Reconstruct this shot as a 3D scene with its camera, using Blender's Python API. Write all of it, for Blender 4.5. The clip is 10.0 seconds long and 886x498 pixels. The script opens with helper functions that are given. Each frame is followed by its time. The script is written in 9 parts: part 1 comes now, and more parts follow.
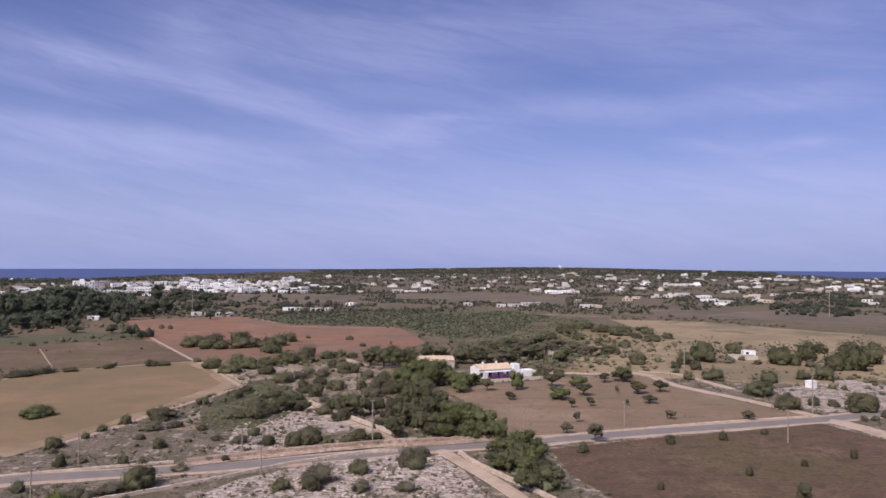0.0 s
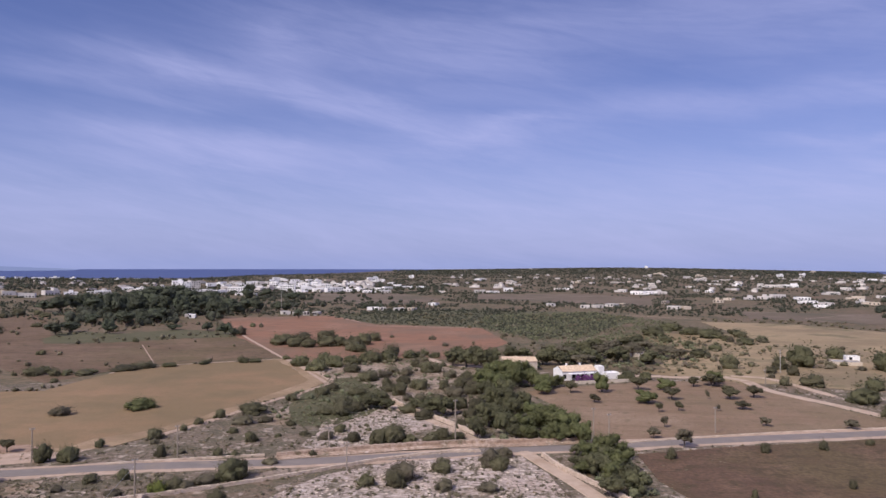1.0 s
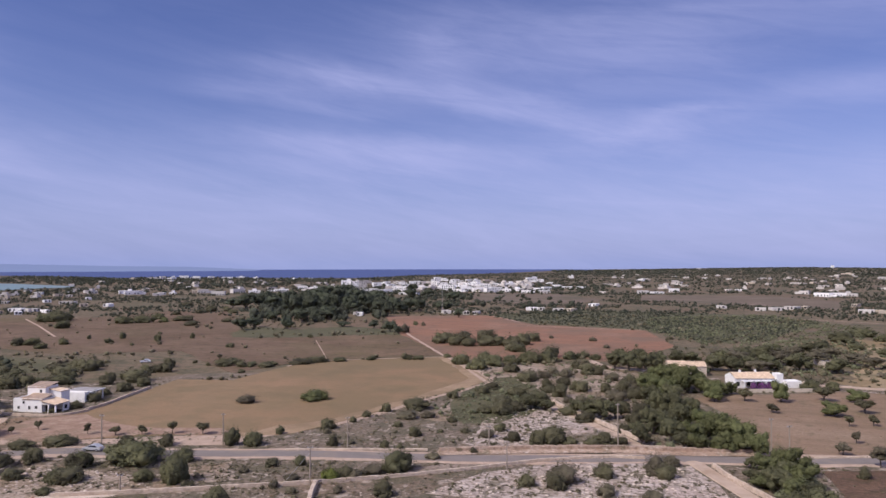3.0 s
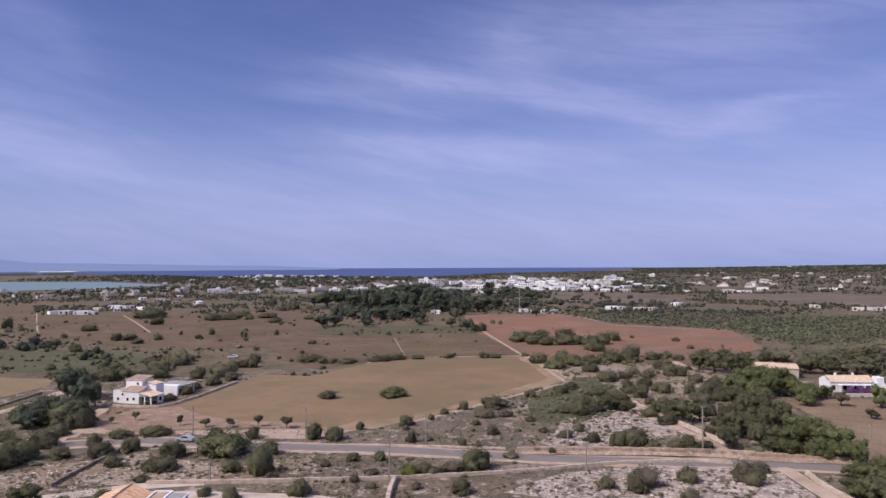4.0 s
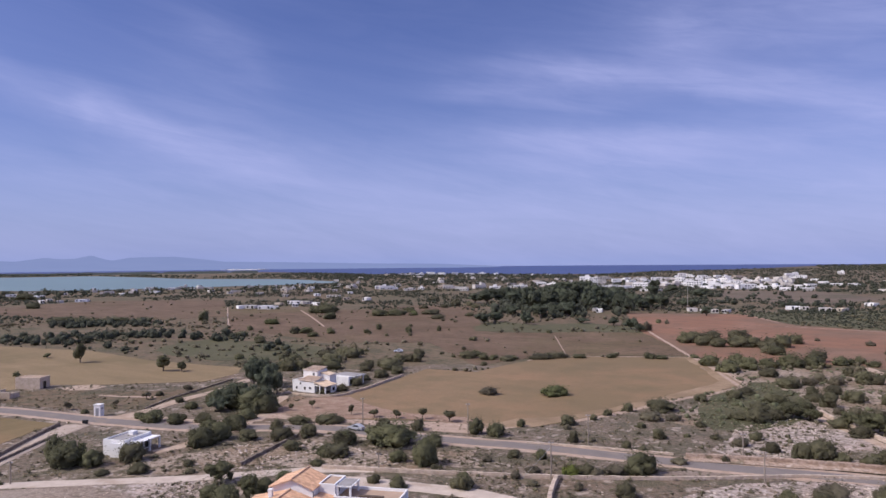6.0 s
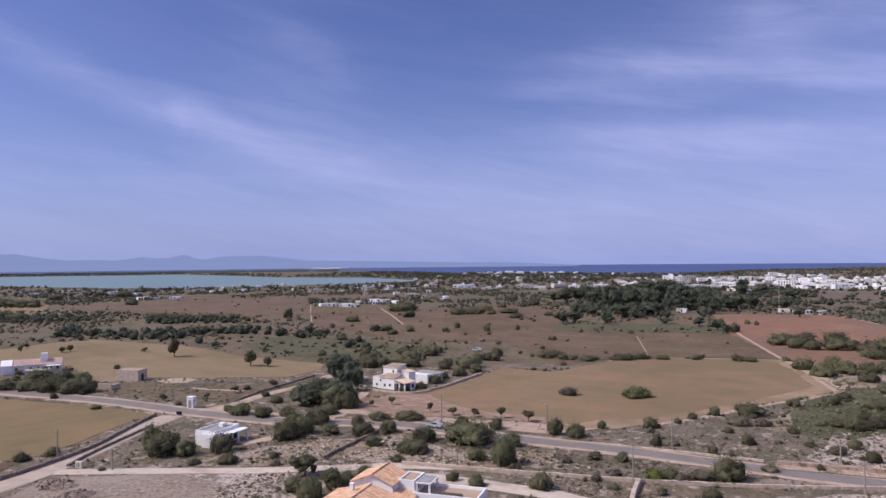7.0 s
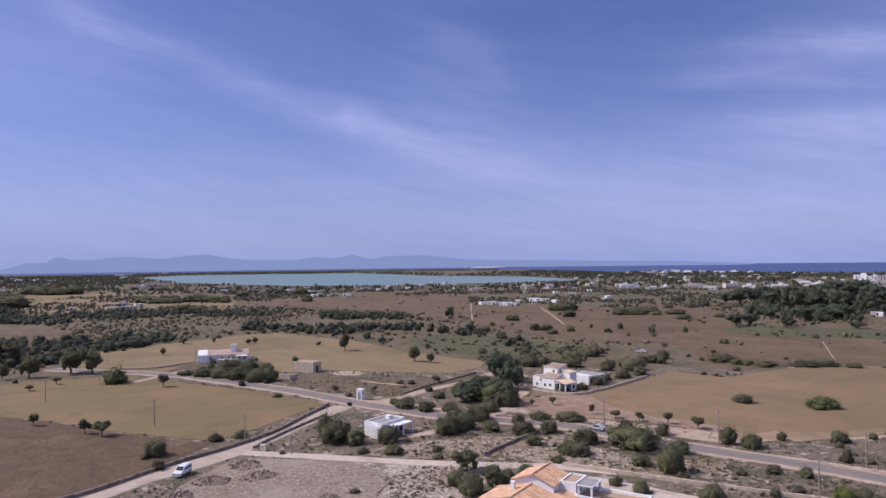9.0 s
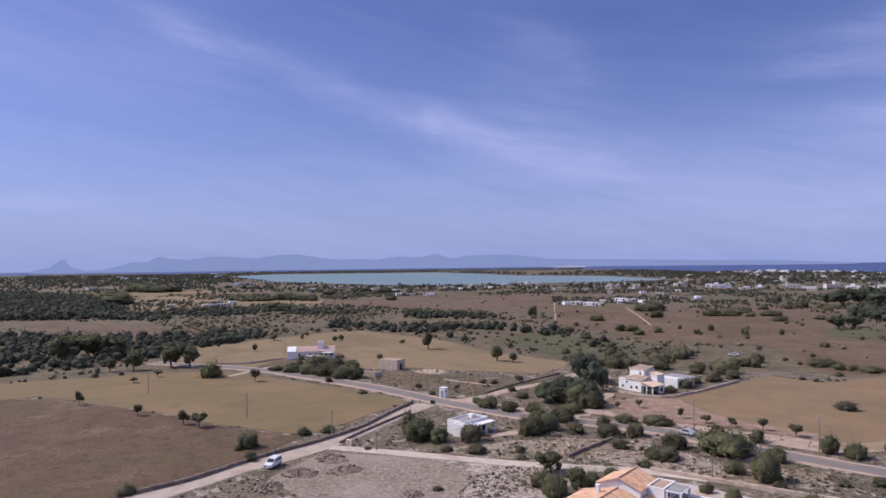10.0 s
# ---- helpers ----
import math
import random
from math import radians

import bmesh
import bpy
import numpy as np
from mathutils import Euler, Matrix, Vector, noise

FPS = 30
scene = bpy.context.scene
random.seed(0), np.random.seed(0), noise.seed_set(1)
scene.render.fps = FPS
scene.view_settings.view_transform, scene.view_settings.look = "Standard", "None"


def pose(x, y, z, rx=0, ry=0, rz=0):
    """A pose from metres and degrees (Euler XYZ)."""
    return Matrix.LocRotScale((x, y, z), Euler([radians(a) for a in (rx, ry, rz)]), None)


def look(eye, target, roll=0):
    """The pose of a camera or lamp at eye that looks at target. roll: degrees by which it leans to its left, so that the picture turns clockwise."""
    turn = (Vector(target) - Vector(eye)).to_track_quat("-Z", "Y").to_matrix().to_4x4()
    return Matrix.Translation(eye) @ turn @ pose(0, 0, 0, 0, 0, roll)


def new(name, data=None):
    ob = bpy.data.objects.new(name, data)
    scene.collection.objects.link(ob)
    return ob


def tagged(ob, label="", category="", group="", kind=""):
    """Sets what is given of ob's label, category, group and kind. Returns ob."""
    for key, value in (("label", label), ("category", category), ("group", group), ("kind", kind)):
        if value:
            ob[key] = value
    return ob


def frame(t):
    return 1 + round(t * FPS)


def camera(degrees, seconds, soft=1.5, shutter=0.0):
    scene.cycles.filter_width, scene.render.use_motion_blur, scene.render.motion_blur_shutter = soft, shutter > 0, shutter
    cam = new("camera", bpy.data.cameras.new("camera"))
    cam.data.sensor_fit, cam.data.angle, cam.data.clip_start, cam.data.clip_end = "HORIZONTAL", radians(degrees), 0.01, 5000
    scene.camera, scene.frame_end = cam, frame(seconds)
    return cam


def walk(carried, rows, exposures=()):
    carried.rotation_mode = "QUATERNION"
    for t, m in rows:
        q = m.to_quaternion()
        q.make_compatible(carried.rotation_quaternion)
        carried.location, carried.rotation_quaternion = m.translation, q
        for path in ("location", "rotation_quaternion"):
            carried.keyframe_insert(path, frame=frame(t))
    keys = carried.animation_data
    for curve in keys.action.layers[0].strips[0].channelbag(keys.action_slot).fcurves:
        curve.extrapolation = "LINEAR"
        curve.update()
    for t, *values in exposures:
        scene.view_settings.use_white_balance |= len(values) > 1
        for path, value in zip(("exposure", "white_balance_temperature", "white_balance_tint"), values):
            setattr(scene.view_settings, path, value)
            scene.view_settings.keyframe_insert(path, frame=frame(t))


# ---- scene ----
cam = camera(64.45, 10.0, soft=1.5)
EYE = 40.0
TURNS = [
    (0.0, 0.00, 1.20, 0.20),
    (0.5, 3.35, 1.22, 0.19),
    (1.0, 6.67, 1.21, 0.14),
    (1.5, 10.00, 1.21, 0.12),
    (2.0, 13.23, 1.20, 0.10),
    (2.5, 16.41, 1.23, 0.05),
    (4.0, 25.78, 1.09, -0.22),
    (4.5, 29.00, 1.08, -0.29),
    (5.0, 32.26, 1.06, -0.36),
    (5.5, 35.52, 1.01, -0.43),
    (7.0, 45.09, 0.92, -0.52),
    (7.5, 48.27, 0.92, -0.57),
    (8.0, 51.46, 0.97, -0.62),
    (8.5, 54.74, 0.99, -0.65),
    (9.0, 58.02, 0.97, -0.68),
    (9.5, 61.31, 0.99, -0.67),
    (10.0, 64.73, 0.99, -0.70),
]
walk(cam, [(t, pose(0, 0, EYE, 90 + pitch, 0, yaw) @ pose(0, 0, 0, 0, 0, roll)) for t, yaw, pitch, roll in TURNS],
     exposures=[(0.0, 0.03, 6650, 15), (4.5, 0.03, 6520, 15), (10.0, 0.03, 6350, 15)])

# ---- world, sun ----
SUN_TO = Vector((-0.58, -0.82, 0.0)).normalized()
SUN_UP = radians(46)
world = bpy.data.worlds.new("sky")
scene.world = world
world.use_nodes = True
wt = world.node_tree
wt.nodes.clear()


def node(tree, kind, **values):
    n = tree.nodes.new(kind)
    for key, value in values.items():
        if key in n.inputs:
            n.inputs[key].default_value = value
    return n


def math_node(tree, op, a, b=None, c=None, clamp=False):
    n = tree.nodes.new("ShaderNodeMath")
    n.operation = op
    n.use_clamp = clamp
    for i, v in enumerate((a, b, c)):
        if v is None:
            continue
        if isinstance(v, (int, float)):
            n.inputs[i].default_value = v
        else:
            tree.links.new(v, n.inputs[i])
    return n.outputs[0]


def ramp(tree, source, stops):
    n = tree.nodes.new("ShaderNodeValToRGB")
    while len(n.color_ramp.elements) < len(stops):
        n.color_ramp.elements.new(0.5)
    for e, (p, c) in zip(n.color_ramp.elements, stops):
        e.position = p
        e.color = (*c, 1) if isinstance(c, tuple) else (c, c, c, 1)
    tree.links.new(source, n.inputs[0])
    return n.outputs[0]


def mix(tree, factor, a, b, blend="MIX"):
    n = tree.nodes.new("ShaderNodeMix")
    n.data_type = "RGBA"
    n.blend_type = blend
    for slot, v in ((0, factor), (6, a), (7, b)):
        if isinstance(v, (int, float)):
            n.inputs[slot].default_value = v
        elif isinstance(v, tuple):
            n.inputs[slot].default_value = (*v, 1)
        else:
            tree.links.new(v, n.inputs[slot])
    return n.outputs[2]


sky = wt.nodes.new("ShaderNodeTexSky")
sky.sky_type = "NISHITA"
sky.sun_disc = False
sky.sun_elevation = SUN_UP
sky.sun_rotation = math.atan2(SUN_TO.x, SUN_TO.y)
sky.altitude = 100
sky.air_density, sky.dust_density, sky.ozone_density = 1.0, 0.6, 2.0
tc = wt.nodes.new("ShaderNodeTexCoord")
sep = wt.nodes.new("ShaderNodeSeparateXYZ")
wt.links.new(tc.outputs["Generated"], sep.inputs[0])
# thin cirrus over bearing and height, in degrees
flat = wt.nodes.new("ShaderNodeCombineXYZ")
wt.links.new(math_node(wt, "MULTIPLY", math_node(wt, "ARCTAN2", sep.outputs[0], sep.outputs[1]), 57.296), flat.inputs[0])
wt.links.new(math_node(wt, "MULTIPLY", math_node(wt, "ARCSINE", sep.outputs[2]), 57.296), flat.inputs[1])


def sky_mapping(source, x, y, along, across, turn):
    m = wt.nodes.new("ShaderNodeMapping")
    m.vector_type = "TEXTURE"
    m.inputs["Location"].default_value = (x, y, 0)
    m.inputs["Rotation"].default_value = (0, 0, radians(turn))
    m.inputs["Scale"].default_value = (along, across, 1)
    wt.links.new(source, m.inputs[0])
    return m.outputs[0]


def vector_math(op, a, b):
    n = wt.nodes.new("ShaderNodeVectorMath")
    n.operation = op
    for i, v in enumerate((a, b)):
        if isinstance(v, tuple):
            n.inputs[i].default_value = v
        else:
            wt.links.new(v, n.inputs[i])
    return n.outputs["Value"] if op == "DOT_PRODUCT" else n.outputs["Vector"]


def sky_noise(along, across, turn, detail, rough, shift=0.0, warp=0.0, colour=False):
    n = node(wt, "ShaderNodeTexNoise", Scale=1.0, Detail=detail, Roughness=rough, Distortion=warp)
    wt.links.new(sky_mapping(flat.outputs[0], shift, shift * 0.4, along, across, turn), n.inputs["Vector"])
    return n.outputs["Color" if colour else 0]


bent = vector_math("MULTIPLY", vector_math("SUBTRACT", sky_noise(9, 4, -10, 4, 0.55, 3, colour=True), (0.5, 0.5, 0.5)), (7.0, 2.6, 0.0))
bent = vector_math("ADD", flat.outputs[0], bent)
cover = math_node(wt, "MULTIPLY", 0.0, 0.0)


def cirrus(x, y, along, across, turn, amount):
    """One soft streak of ice cloud at a bearing and height."""
    global cover
    v = sky_mapping(bent, x, y, along, across, turn)
    cover = math_node(wt, "MULTIPLY_ADD", math_node(wt, "POWER", 0.368, vector_math("DOT_PRODUCT", v, v)), amount, cover)


cirrus(-28.0, 14.6, 7.1, 1.50, -4.6, 0.30)
cirrus(-13.9, 12.5, 7.8, 1.15, -10.5, 0.42)
cirrus(-2.4, 10.8, 8.2, 1.38, -0.7, 0.25)
cirrus(0.3, 11.7, 3.4, 0.46, -2.4, 0.28)
cirrus(-6.1, 9.4, 7.1, 1.27, 1.7, 0.22)
cirrus(12.2, 12.3, 9.2, 0.98, -3.0, 0.30)
cirrus(25.8, 12.4, 6.8, 1.15, 1.5, 0.30)
cirrus(20.9, 9.1, 3.0, 0.58, -13.1, 0.28)
cirrus(26.6, 8.7, 3.5, 0.58, 4.8, 0.26)
cirrus(-6.7, 17.0, 17.4, 4.03, 0.5, 0.38)
cirrus(22.0, 17.8, 15.2, 2.88, -7.6, 0.28)
cirrus(-23.7, 8.4, 12.3, 1.44, 1.2, 0.22)
cirrus(21.6, 6.1, 12.3, 1.27, -4.9, 0.18)
cirrus(-27.7, 9.7, 8.8, 1.15, -4.1, 0.30)
cirrus(-28.3, 12.4, 5.5, 0.81, -1.0, 0.16)
cirrus(-29.0, 15.0, 7.5, 0.85, -5.0, 0.15)
cirrus(-35.2, 13.5, 4.8, 0.75, -3.2, 0.20)
cirrus(-19.6, 17.4, 4.0, 2.30, -13.0, 0.22)
cirrus(-58.8, 9.8, 7.7, 1.84, -19.8, 0.20)
cirrus(-56.9, 13.0, 5.4, 2.59, -35.5, 0.12)
cirrus(-54.8, 15.7, 4.8, 1.73, -37.3, 0.12)
cirrus(-83.8, 17.0, 4.8, 1.15, -12.1, 0.30)
cirrus(-74.4, 14.3, 6.5, 1.15, -20.0, 0.24)
cirrus(-64.2, 11.0, 5.2, 1.27, -13.8, 0.34)
cirrus(-66.5, 11.4, 1.3, 0.69, -19.9, 0.18)
cirrus(-90.0, 14.3, 9.4, 2.59, -4.7, 0.16)
cirrus(-53.7, 8.3, 8.0, 1.44, -9.1, 0.16)
cirrus(-94.8, 4.7, 4.3, 0.69, -0.1, 0.20)
cirrus(-68.9, 6.5, 10.0, 0.69, 0.5, 0.10)
# the pale bank above the horizon, and the veil that goes on round the rest of the sky
cirrus(-20.0, 4.0, 75.0, 5.5, 0, 0.42)
cirrus(14.0, 3.0, 26.0, 4.0, 0, 0.16)
cirrus(70.0, 20.0, 34.0, 26.0, -8, 0.4)
cirrus(150.0, 24.0, 50.0, 26.0, 6, 0.4)
cirrus(-150.0, 30.0, 50.0, 22.0, -6, 0.3)
streaks = ramp(wt, sky_noise(16, 2.2, -9, 6, 0.6, 7, 0.8), [(0.3, 0.0), (0.7, 1.0)])
wisps = ramp(wt, sky_noise(5, 0.9, -13, 6, 0.62, 1, 1.0), [(0.35, 0.0), (0.75, 1.0)])
cover = math_node(wt, "MULTIPLY", cover, math_node(wt, "MULTIPLY_ADD", streaks, 0.6, math_node(wt, "MULTIPLY_ADD", wisps, 0.3, 0.58)))
cover = math_node(wt, "ADD", cover, math_node(wt, "MULTIPLY", streaks, 0.06))
# unseen veil of cloud high overhead, added to lift the fill light in shade
overhead_fill = math_node(wt, "MULTIPLY_ADD", sep.outputs[2], 2.2, -0.85, clamp=True)
cover = math_node(wt, "MULTIPLY_ADD", overhead_fill, math_node(wt, "MULTIPLY_ADD", streaks, 0.4, 0.4), cover, clamp=True)
low = math_node(wt, "POWER", math_node(wt, "SUBTRACT", 1.0, math_node(wt, "MAXIMUM", sep.outputs[2], 0.0)), 9)
blue = mix(wt, 1.0, sky.outputs[0], (0.74, 0.745, 1.17), "MULTIPLY")
blue = mix(wt, math_node(wt, "MULTIPLY", low, 0.85), blue, (3.0, 4.0, 7.75))
# unseen cloud round the sun made much brighter, added as soft fill light
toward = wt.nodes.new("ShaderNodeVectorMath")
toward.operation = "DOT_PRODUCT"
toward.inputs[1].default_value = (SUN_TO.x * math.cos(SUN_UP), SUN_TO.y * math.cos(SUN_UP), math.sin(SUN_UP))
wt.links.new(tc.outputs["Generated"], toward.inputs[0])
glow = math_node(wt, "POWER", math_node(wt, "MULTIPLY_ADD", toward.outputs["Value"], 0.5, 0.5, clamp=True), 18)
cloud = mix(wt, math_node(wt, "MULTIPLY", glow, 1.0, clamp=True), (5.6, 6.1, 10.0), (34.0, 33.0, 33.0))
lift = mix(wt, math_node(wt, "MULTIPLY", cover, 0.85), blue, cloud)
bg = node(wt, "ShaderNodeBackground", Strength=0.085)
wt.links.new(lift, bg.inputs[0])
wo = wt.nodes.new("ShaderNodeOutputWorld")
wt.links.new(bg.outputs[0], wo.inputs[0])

sun = new("sun", bpy.data.lights.new("sun", "SUN"))
sun.data.energy, sun.data.angle, sun.data.color = 3.2, radians(0.53), (1.0, 0.95, 0.87)
sun_from = Vector((SUN_TO.x * math.cos(SUN_UP), SUN_TO.y * math.cos(SUN_UP), math.sin(SUN_UP)))
sun.matrix_world = look(sun_from * 100, (0, 0, 0))


# ---- materials ----
def surface(name, stops, scale=1.0, detail=6, rough=0.9, bump=0.0, bump_scale=None, patches=None, patch_scale=0.05,
            world_space=True, vary=0.0, metal=0.0, fine=None, fine_scale=8.0, stretch=None, turn=0.0, gloss=0.3, island=0.0, leaf=0.0):
    """A grained surface: stops over noise at scale (1/m), patches of a second colour, fine speckle, bump."""
    m = bpy.data.materials.new(name)
    m.use_nodes = True
    t = m.node_tree
    t.nodes.clear()
    out = t.nodes.new("ShaderNodeOutputMaterial")
    b = t.nodes.new("ShaderNodeBsdfPrincipled")
    t.links.new(b.outputs[0], out.inputs[0])
    b.inputs["Roughness"].default_value = rough
    b.inputs["Metallic"].default_value = metal
    b.inputs["Specular IOR Level"].default_value = gloss
    if world_space:
        co = t.nodes.new("ShaderNodeNewGeometry").outputs["Position"]
    else:
        co = t.nodes.new("ShaderNodeTexCoord").outputs["Object"]
    plain = co
    if stretch:
        mp = t.nodes.new("ShaderNodeMapping")
        mp.inputs["Rotation"].default_value = (0, 0, radians(turn))
        mp.inputs["Scale"].default_value = stretch
        t.links.new(co, mp.inputs[0])
        co = mp.outputs[0]

    def noise_at(s, d, vec, r=0.6):
        n = node(t, "ShaderNodeTexNoise", Scale=s, Detail=d, Roughness=r)
        t.links.new(vec, n.inputs["Vector"])
        return n.outputs[0]

    col = ramp(t, noise_at(scale, detail, co), stops)
    if patches:
        for i, (colour, lo, hi, amount, *own) in enumerate(patches):
            f = ramp(t, noise_at(own[0] if own else patch_scale * (1 + 0.7 * i), 5, plain), [(lo, 0.0), (hi, amount)])
            col = mix(t, f, col, colour)
    if fine:
        f = ramp(t, noise_at(fine_scale, 3, plain, 0.7), [(0.4, 0.0), (0.7, fine[1])])
        col = mix(t, f, col, fine[0])
    if vary or island:
        if vary:
            r = t.nodes.new("ShaderNodeObjectInfo").outputs["Random"]
        else:
            r = t.nodes.new("ShaderNodeNewGeometry").outputs["Random Per Island"]
        hs = t.nodes.new("ShaderNodeHueSaturation")
        k = vary or island
        t.links.new(math_node(t, "MULTIPLY_ADD", r, 2 * k, 1 - k), hs.inputs["Value"])
        t.links.new(math_node(t, "MULTIPLY_ADD", r, 0.06 * k, 0.5 - 0.03 * k), hs.inputs["Hue"])
        t.links.new(col, hs.inputs["Color"])
        col = hs.outputs[0]
    t.links.new(col, b.inputs["Base Color"])
    if leaf:
        thin = t.nodes.new("ShaderNodeBsdfTranslucent")
        both = t.nodes.new("ShaderNodeMixShader")
        both.inputs[0].default_value = leaf
        t.links.new(col, thin.inputs[0])
        t.links.new(b.outputs[0], both.inputs[1])
        t.links.new(thin.outputs[0], both.inputs[2])
        t.links.new(both.outputs[0], out.inputs[0])
    if bump:
        bp = t.nodes.new("ShaderNodeBump")
        bp.inputs["Strength"].default_value = 1.0
        bp.inputs["Distance"].default_value = bump
        t.links.new(noise_at(bump_scale or scale * 3, 5, plain, 0.65), bp.inputs["Height"])
        t.links.new(bp.outputs[0], b.inputs["Normal"])
    return m


def water(name, colour, rough, wave):
    m = surface(name, [(0.3, colour), (0.7, tuple(c * 1.12 for c in colour))], scale=0.004, rough=rough, bump=wave, bump_scale=0.08, gloss=0.4)
    return m


M_GROUND = surface("dry_scrubland", [(0.25, (0.111, 0.079, 0.045)), (0.45, (0.156, 0.110, 0.066)), (0.62, (0.125, 0.101, 0.051)), (0.8, (0.201, 0.146, 0.094))],
                   scale=0.06, detail=9, bump=0.25, bump_scale=0.7,
                   patches=[((0.156, 0.093, 0.056), 0.48, 0.6, 0.75, 0.006), ((0.092, 0.081, 0.037), 0.5, 0.62, 0.75, 0.011),
                            ((0.066, 0.059, 0.027), 0.48, 0.58, 0.8, 0.3), ((0.059, 0.055, 0.025), 0.52, 0.6, 0.75, 0.06)],
                   fine=((0.271, 0.206, 0.150), 0.4), fine_scale=0.9)
M_ROCK = surface("limestone_rubble_ground", [(0.3, (0.129, 0.103, 0.079)), (0.43, (0.294, 0.236, 0.189)), (0.52, (0.488, 0.400, 0.340)), (0.7, (0.644, 0.552, 0.497))],
                 scale=0.8, detail=10, bump=0.5, bump_scale=1.0,
                 patches=[((0.350, 0.258, 0.198), 0.46, 0.62, 0.6, 0.06), ((0.113, 0.098, 0.056), 0.54, 0.61, 0.75, 0.22), ((0.586, 0.465, 0.404), 0.55, 0.62, 0.7, 0.12), ((0.132, 0.102, 0.070), 0.57, 0.63, 0.7, 0.7)],
                 fine=((0.190, 0.139, 0.103), 0.4), fine_scale=1.4, stretch=(0.55, 1.5, 1), turn=25)
M_ROCKY = surface("scrubby_rock_ground", [(0.3, (0.144, 0.100, 0.062)), (0.42, (0.275, 0.204, 0.147)), (0.51, (0.411, 0.322, 0.250)), (0.7, (0.491, 0.402, 0.326))],
                 scale=0.9, detail=10, bump=0.35, bump_scale=1.2,
                 patches=[((0.260, 0.180, 0.115), 0.46, 0.6, 0.75, 0.07), ((0.086, 0.073, 0.039), 0.54, 0.62, 0.8, 0.35)],
                 fine=((0.108, 0.083, 0.053), 0.5), fine_scale=1.6)
M_GARRIGUE = surface("stony_garrigue_ground", [(0.3, (0.078, 0.061, 0.039)), (0.45, (0.138, 0.103, 0.068)), (0.56, (0.198, 0.147, 0.106)), (0.72, (0.368, 0.294, 0.230))],
                     scale=1.1, detail=10, bump=0.4, bump_scale=1.0,
                     patches=[((0.184, 0.115, 0.074), 0.5, 0.62, 0.7, 0.03), ((0.085, 0.074, 0.040), 0.46, 0.57, 0.85, 0.12), ((0.405, 0.327, 0.267), 0.56, 0.63, 0.85, 0.25), ((0.064, 0.055, 0.031), 0.53, 0.6, 0.8, 0.9)],
                     fine=((0.423, 0.345, 0.281), 0.26), fine_scale=1.9)
M_BARE = surface("bare_stony_earth", [(0.3, (0.171, 0.127, 0.094)), (0.45, (0.279, 0.214, 0.164)), (0.56, (0.360, 0.284, 0.224)), (0.75, (0.468, 0.384, 0.314))], scale=1.1, detail=10,
                 bump=0.4, bump_scale=1.2, patches=[((0.243, 0.178, 0.130), 0.48, 0.62, 0.7, 0.05), ((0.144, 0.112, 0.075), 0.56, 0.63, 0.75, 0.5), ((0.396, 0.323, 0.259), 0.52, 0.64, 0.6, 0.09)],
                 fine=((0.153, 0.113, 0.084), 0.5), fine_scale=2.2, stretch=(0.8, 1.25, 1), turn=-60)
M_STRAW = surface("mown_straw_field", [(0.3, (0.219, 0.149, 0.081)), (0.55, (0.254, 0.172, 0.095)), (0.75, (0.232, 0.161, 0.084))], scale=0.05, detail=7,
                  bump=0.06, bump_scale=2.5, patches=[((0.311, 0.188, 0.106), 0.42, 0.6, 0.85, 0.016), ((0.172, 0.128, 0.065), 0.44, 0.6, 0.7, 0.014), ((0.182, 0.131, 0.069), 0.48, 0.6, 0.5, 0.1), ((0.151, 0.115, 0.059), 0.56, 0.66, 0.5, 0.035)],
                  fine=((0.158, 0.103, 0.050), 0.45), fine_scale=1.3, stretch=(0.35, 2.0, 1), turn=20)
M_SANDY = surface("sandy_stubble_margin", [(0.3, (0.267, 0.184, 0.107)), (0.5, (0.340, 0.237, 0.145)), (0.75, (0.414, 0.304, 0.198))], scale=0.09, detail=8, bump=0.06, bump_scale=2.5,
                  patches=[((0.221, 0.155, 0.087), 0.45, 0.58, 0.9, 0.06), ((0.276, 0.184, 0.115), 0.5, 0.62, 0.7, 0.25)], fine=((0.193, 0.133, 0.078), 0.45), fine_scale=1.2)
M_OCHRE = surface("ochre_stubble_field", [(0.3, (0.165, 0.121, 0.056)), (0.6, (0.208, 0.149, 0.072)), (0.8, (0.183, 0.137, 0.065))], scale=0.12, detail=7, bump=0.06,
                  bump_scale=2.5, patches=[((0.276, 0.171, 0.089), 0.5, 0.66, 0.65, 0.03), ((0.138, 0.108, 0.049), 0.54, 0.66, 0.6, 0.05)], fine=((0.170, 0.106, 0.047), 0.4), fine_scale=1.2,
                  stretch=(2.0, 0.3, 1), turn=10)
M_TAN = surface("tan_dry_grass_field", [(0.3, (0.207, 0.148, 0.076)), (0.6, (0.255, 0.182, 0.097)), (0.8, (0.220, 0.158, 0.082))], scale=0.08, detail=7, bump=0.06,
                bump_scale=2.0, patches=[((0.168, 0.124, 0.058), 0.5, 0.64, 0.75, 0.015), ((0.300, 0.212, 0.121), 0.54, 0.66, 0.6, 0.04)], fine=((0.149, 0.106, 0.053), 0.4), fine_scale=0.9,
                stretch=(0.4, 1.8, 1), turn=0)
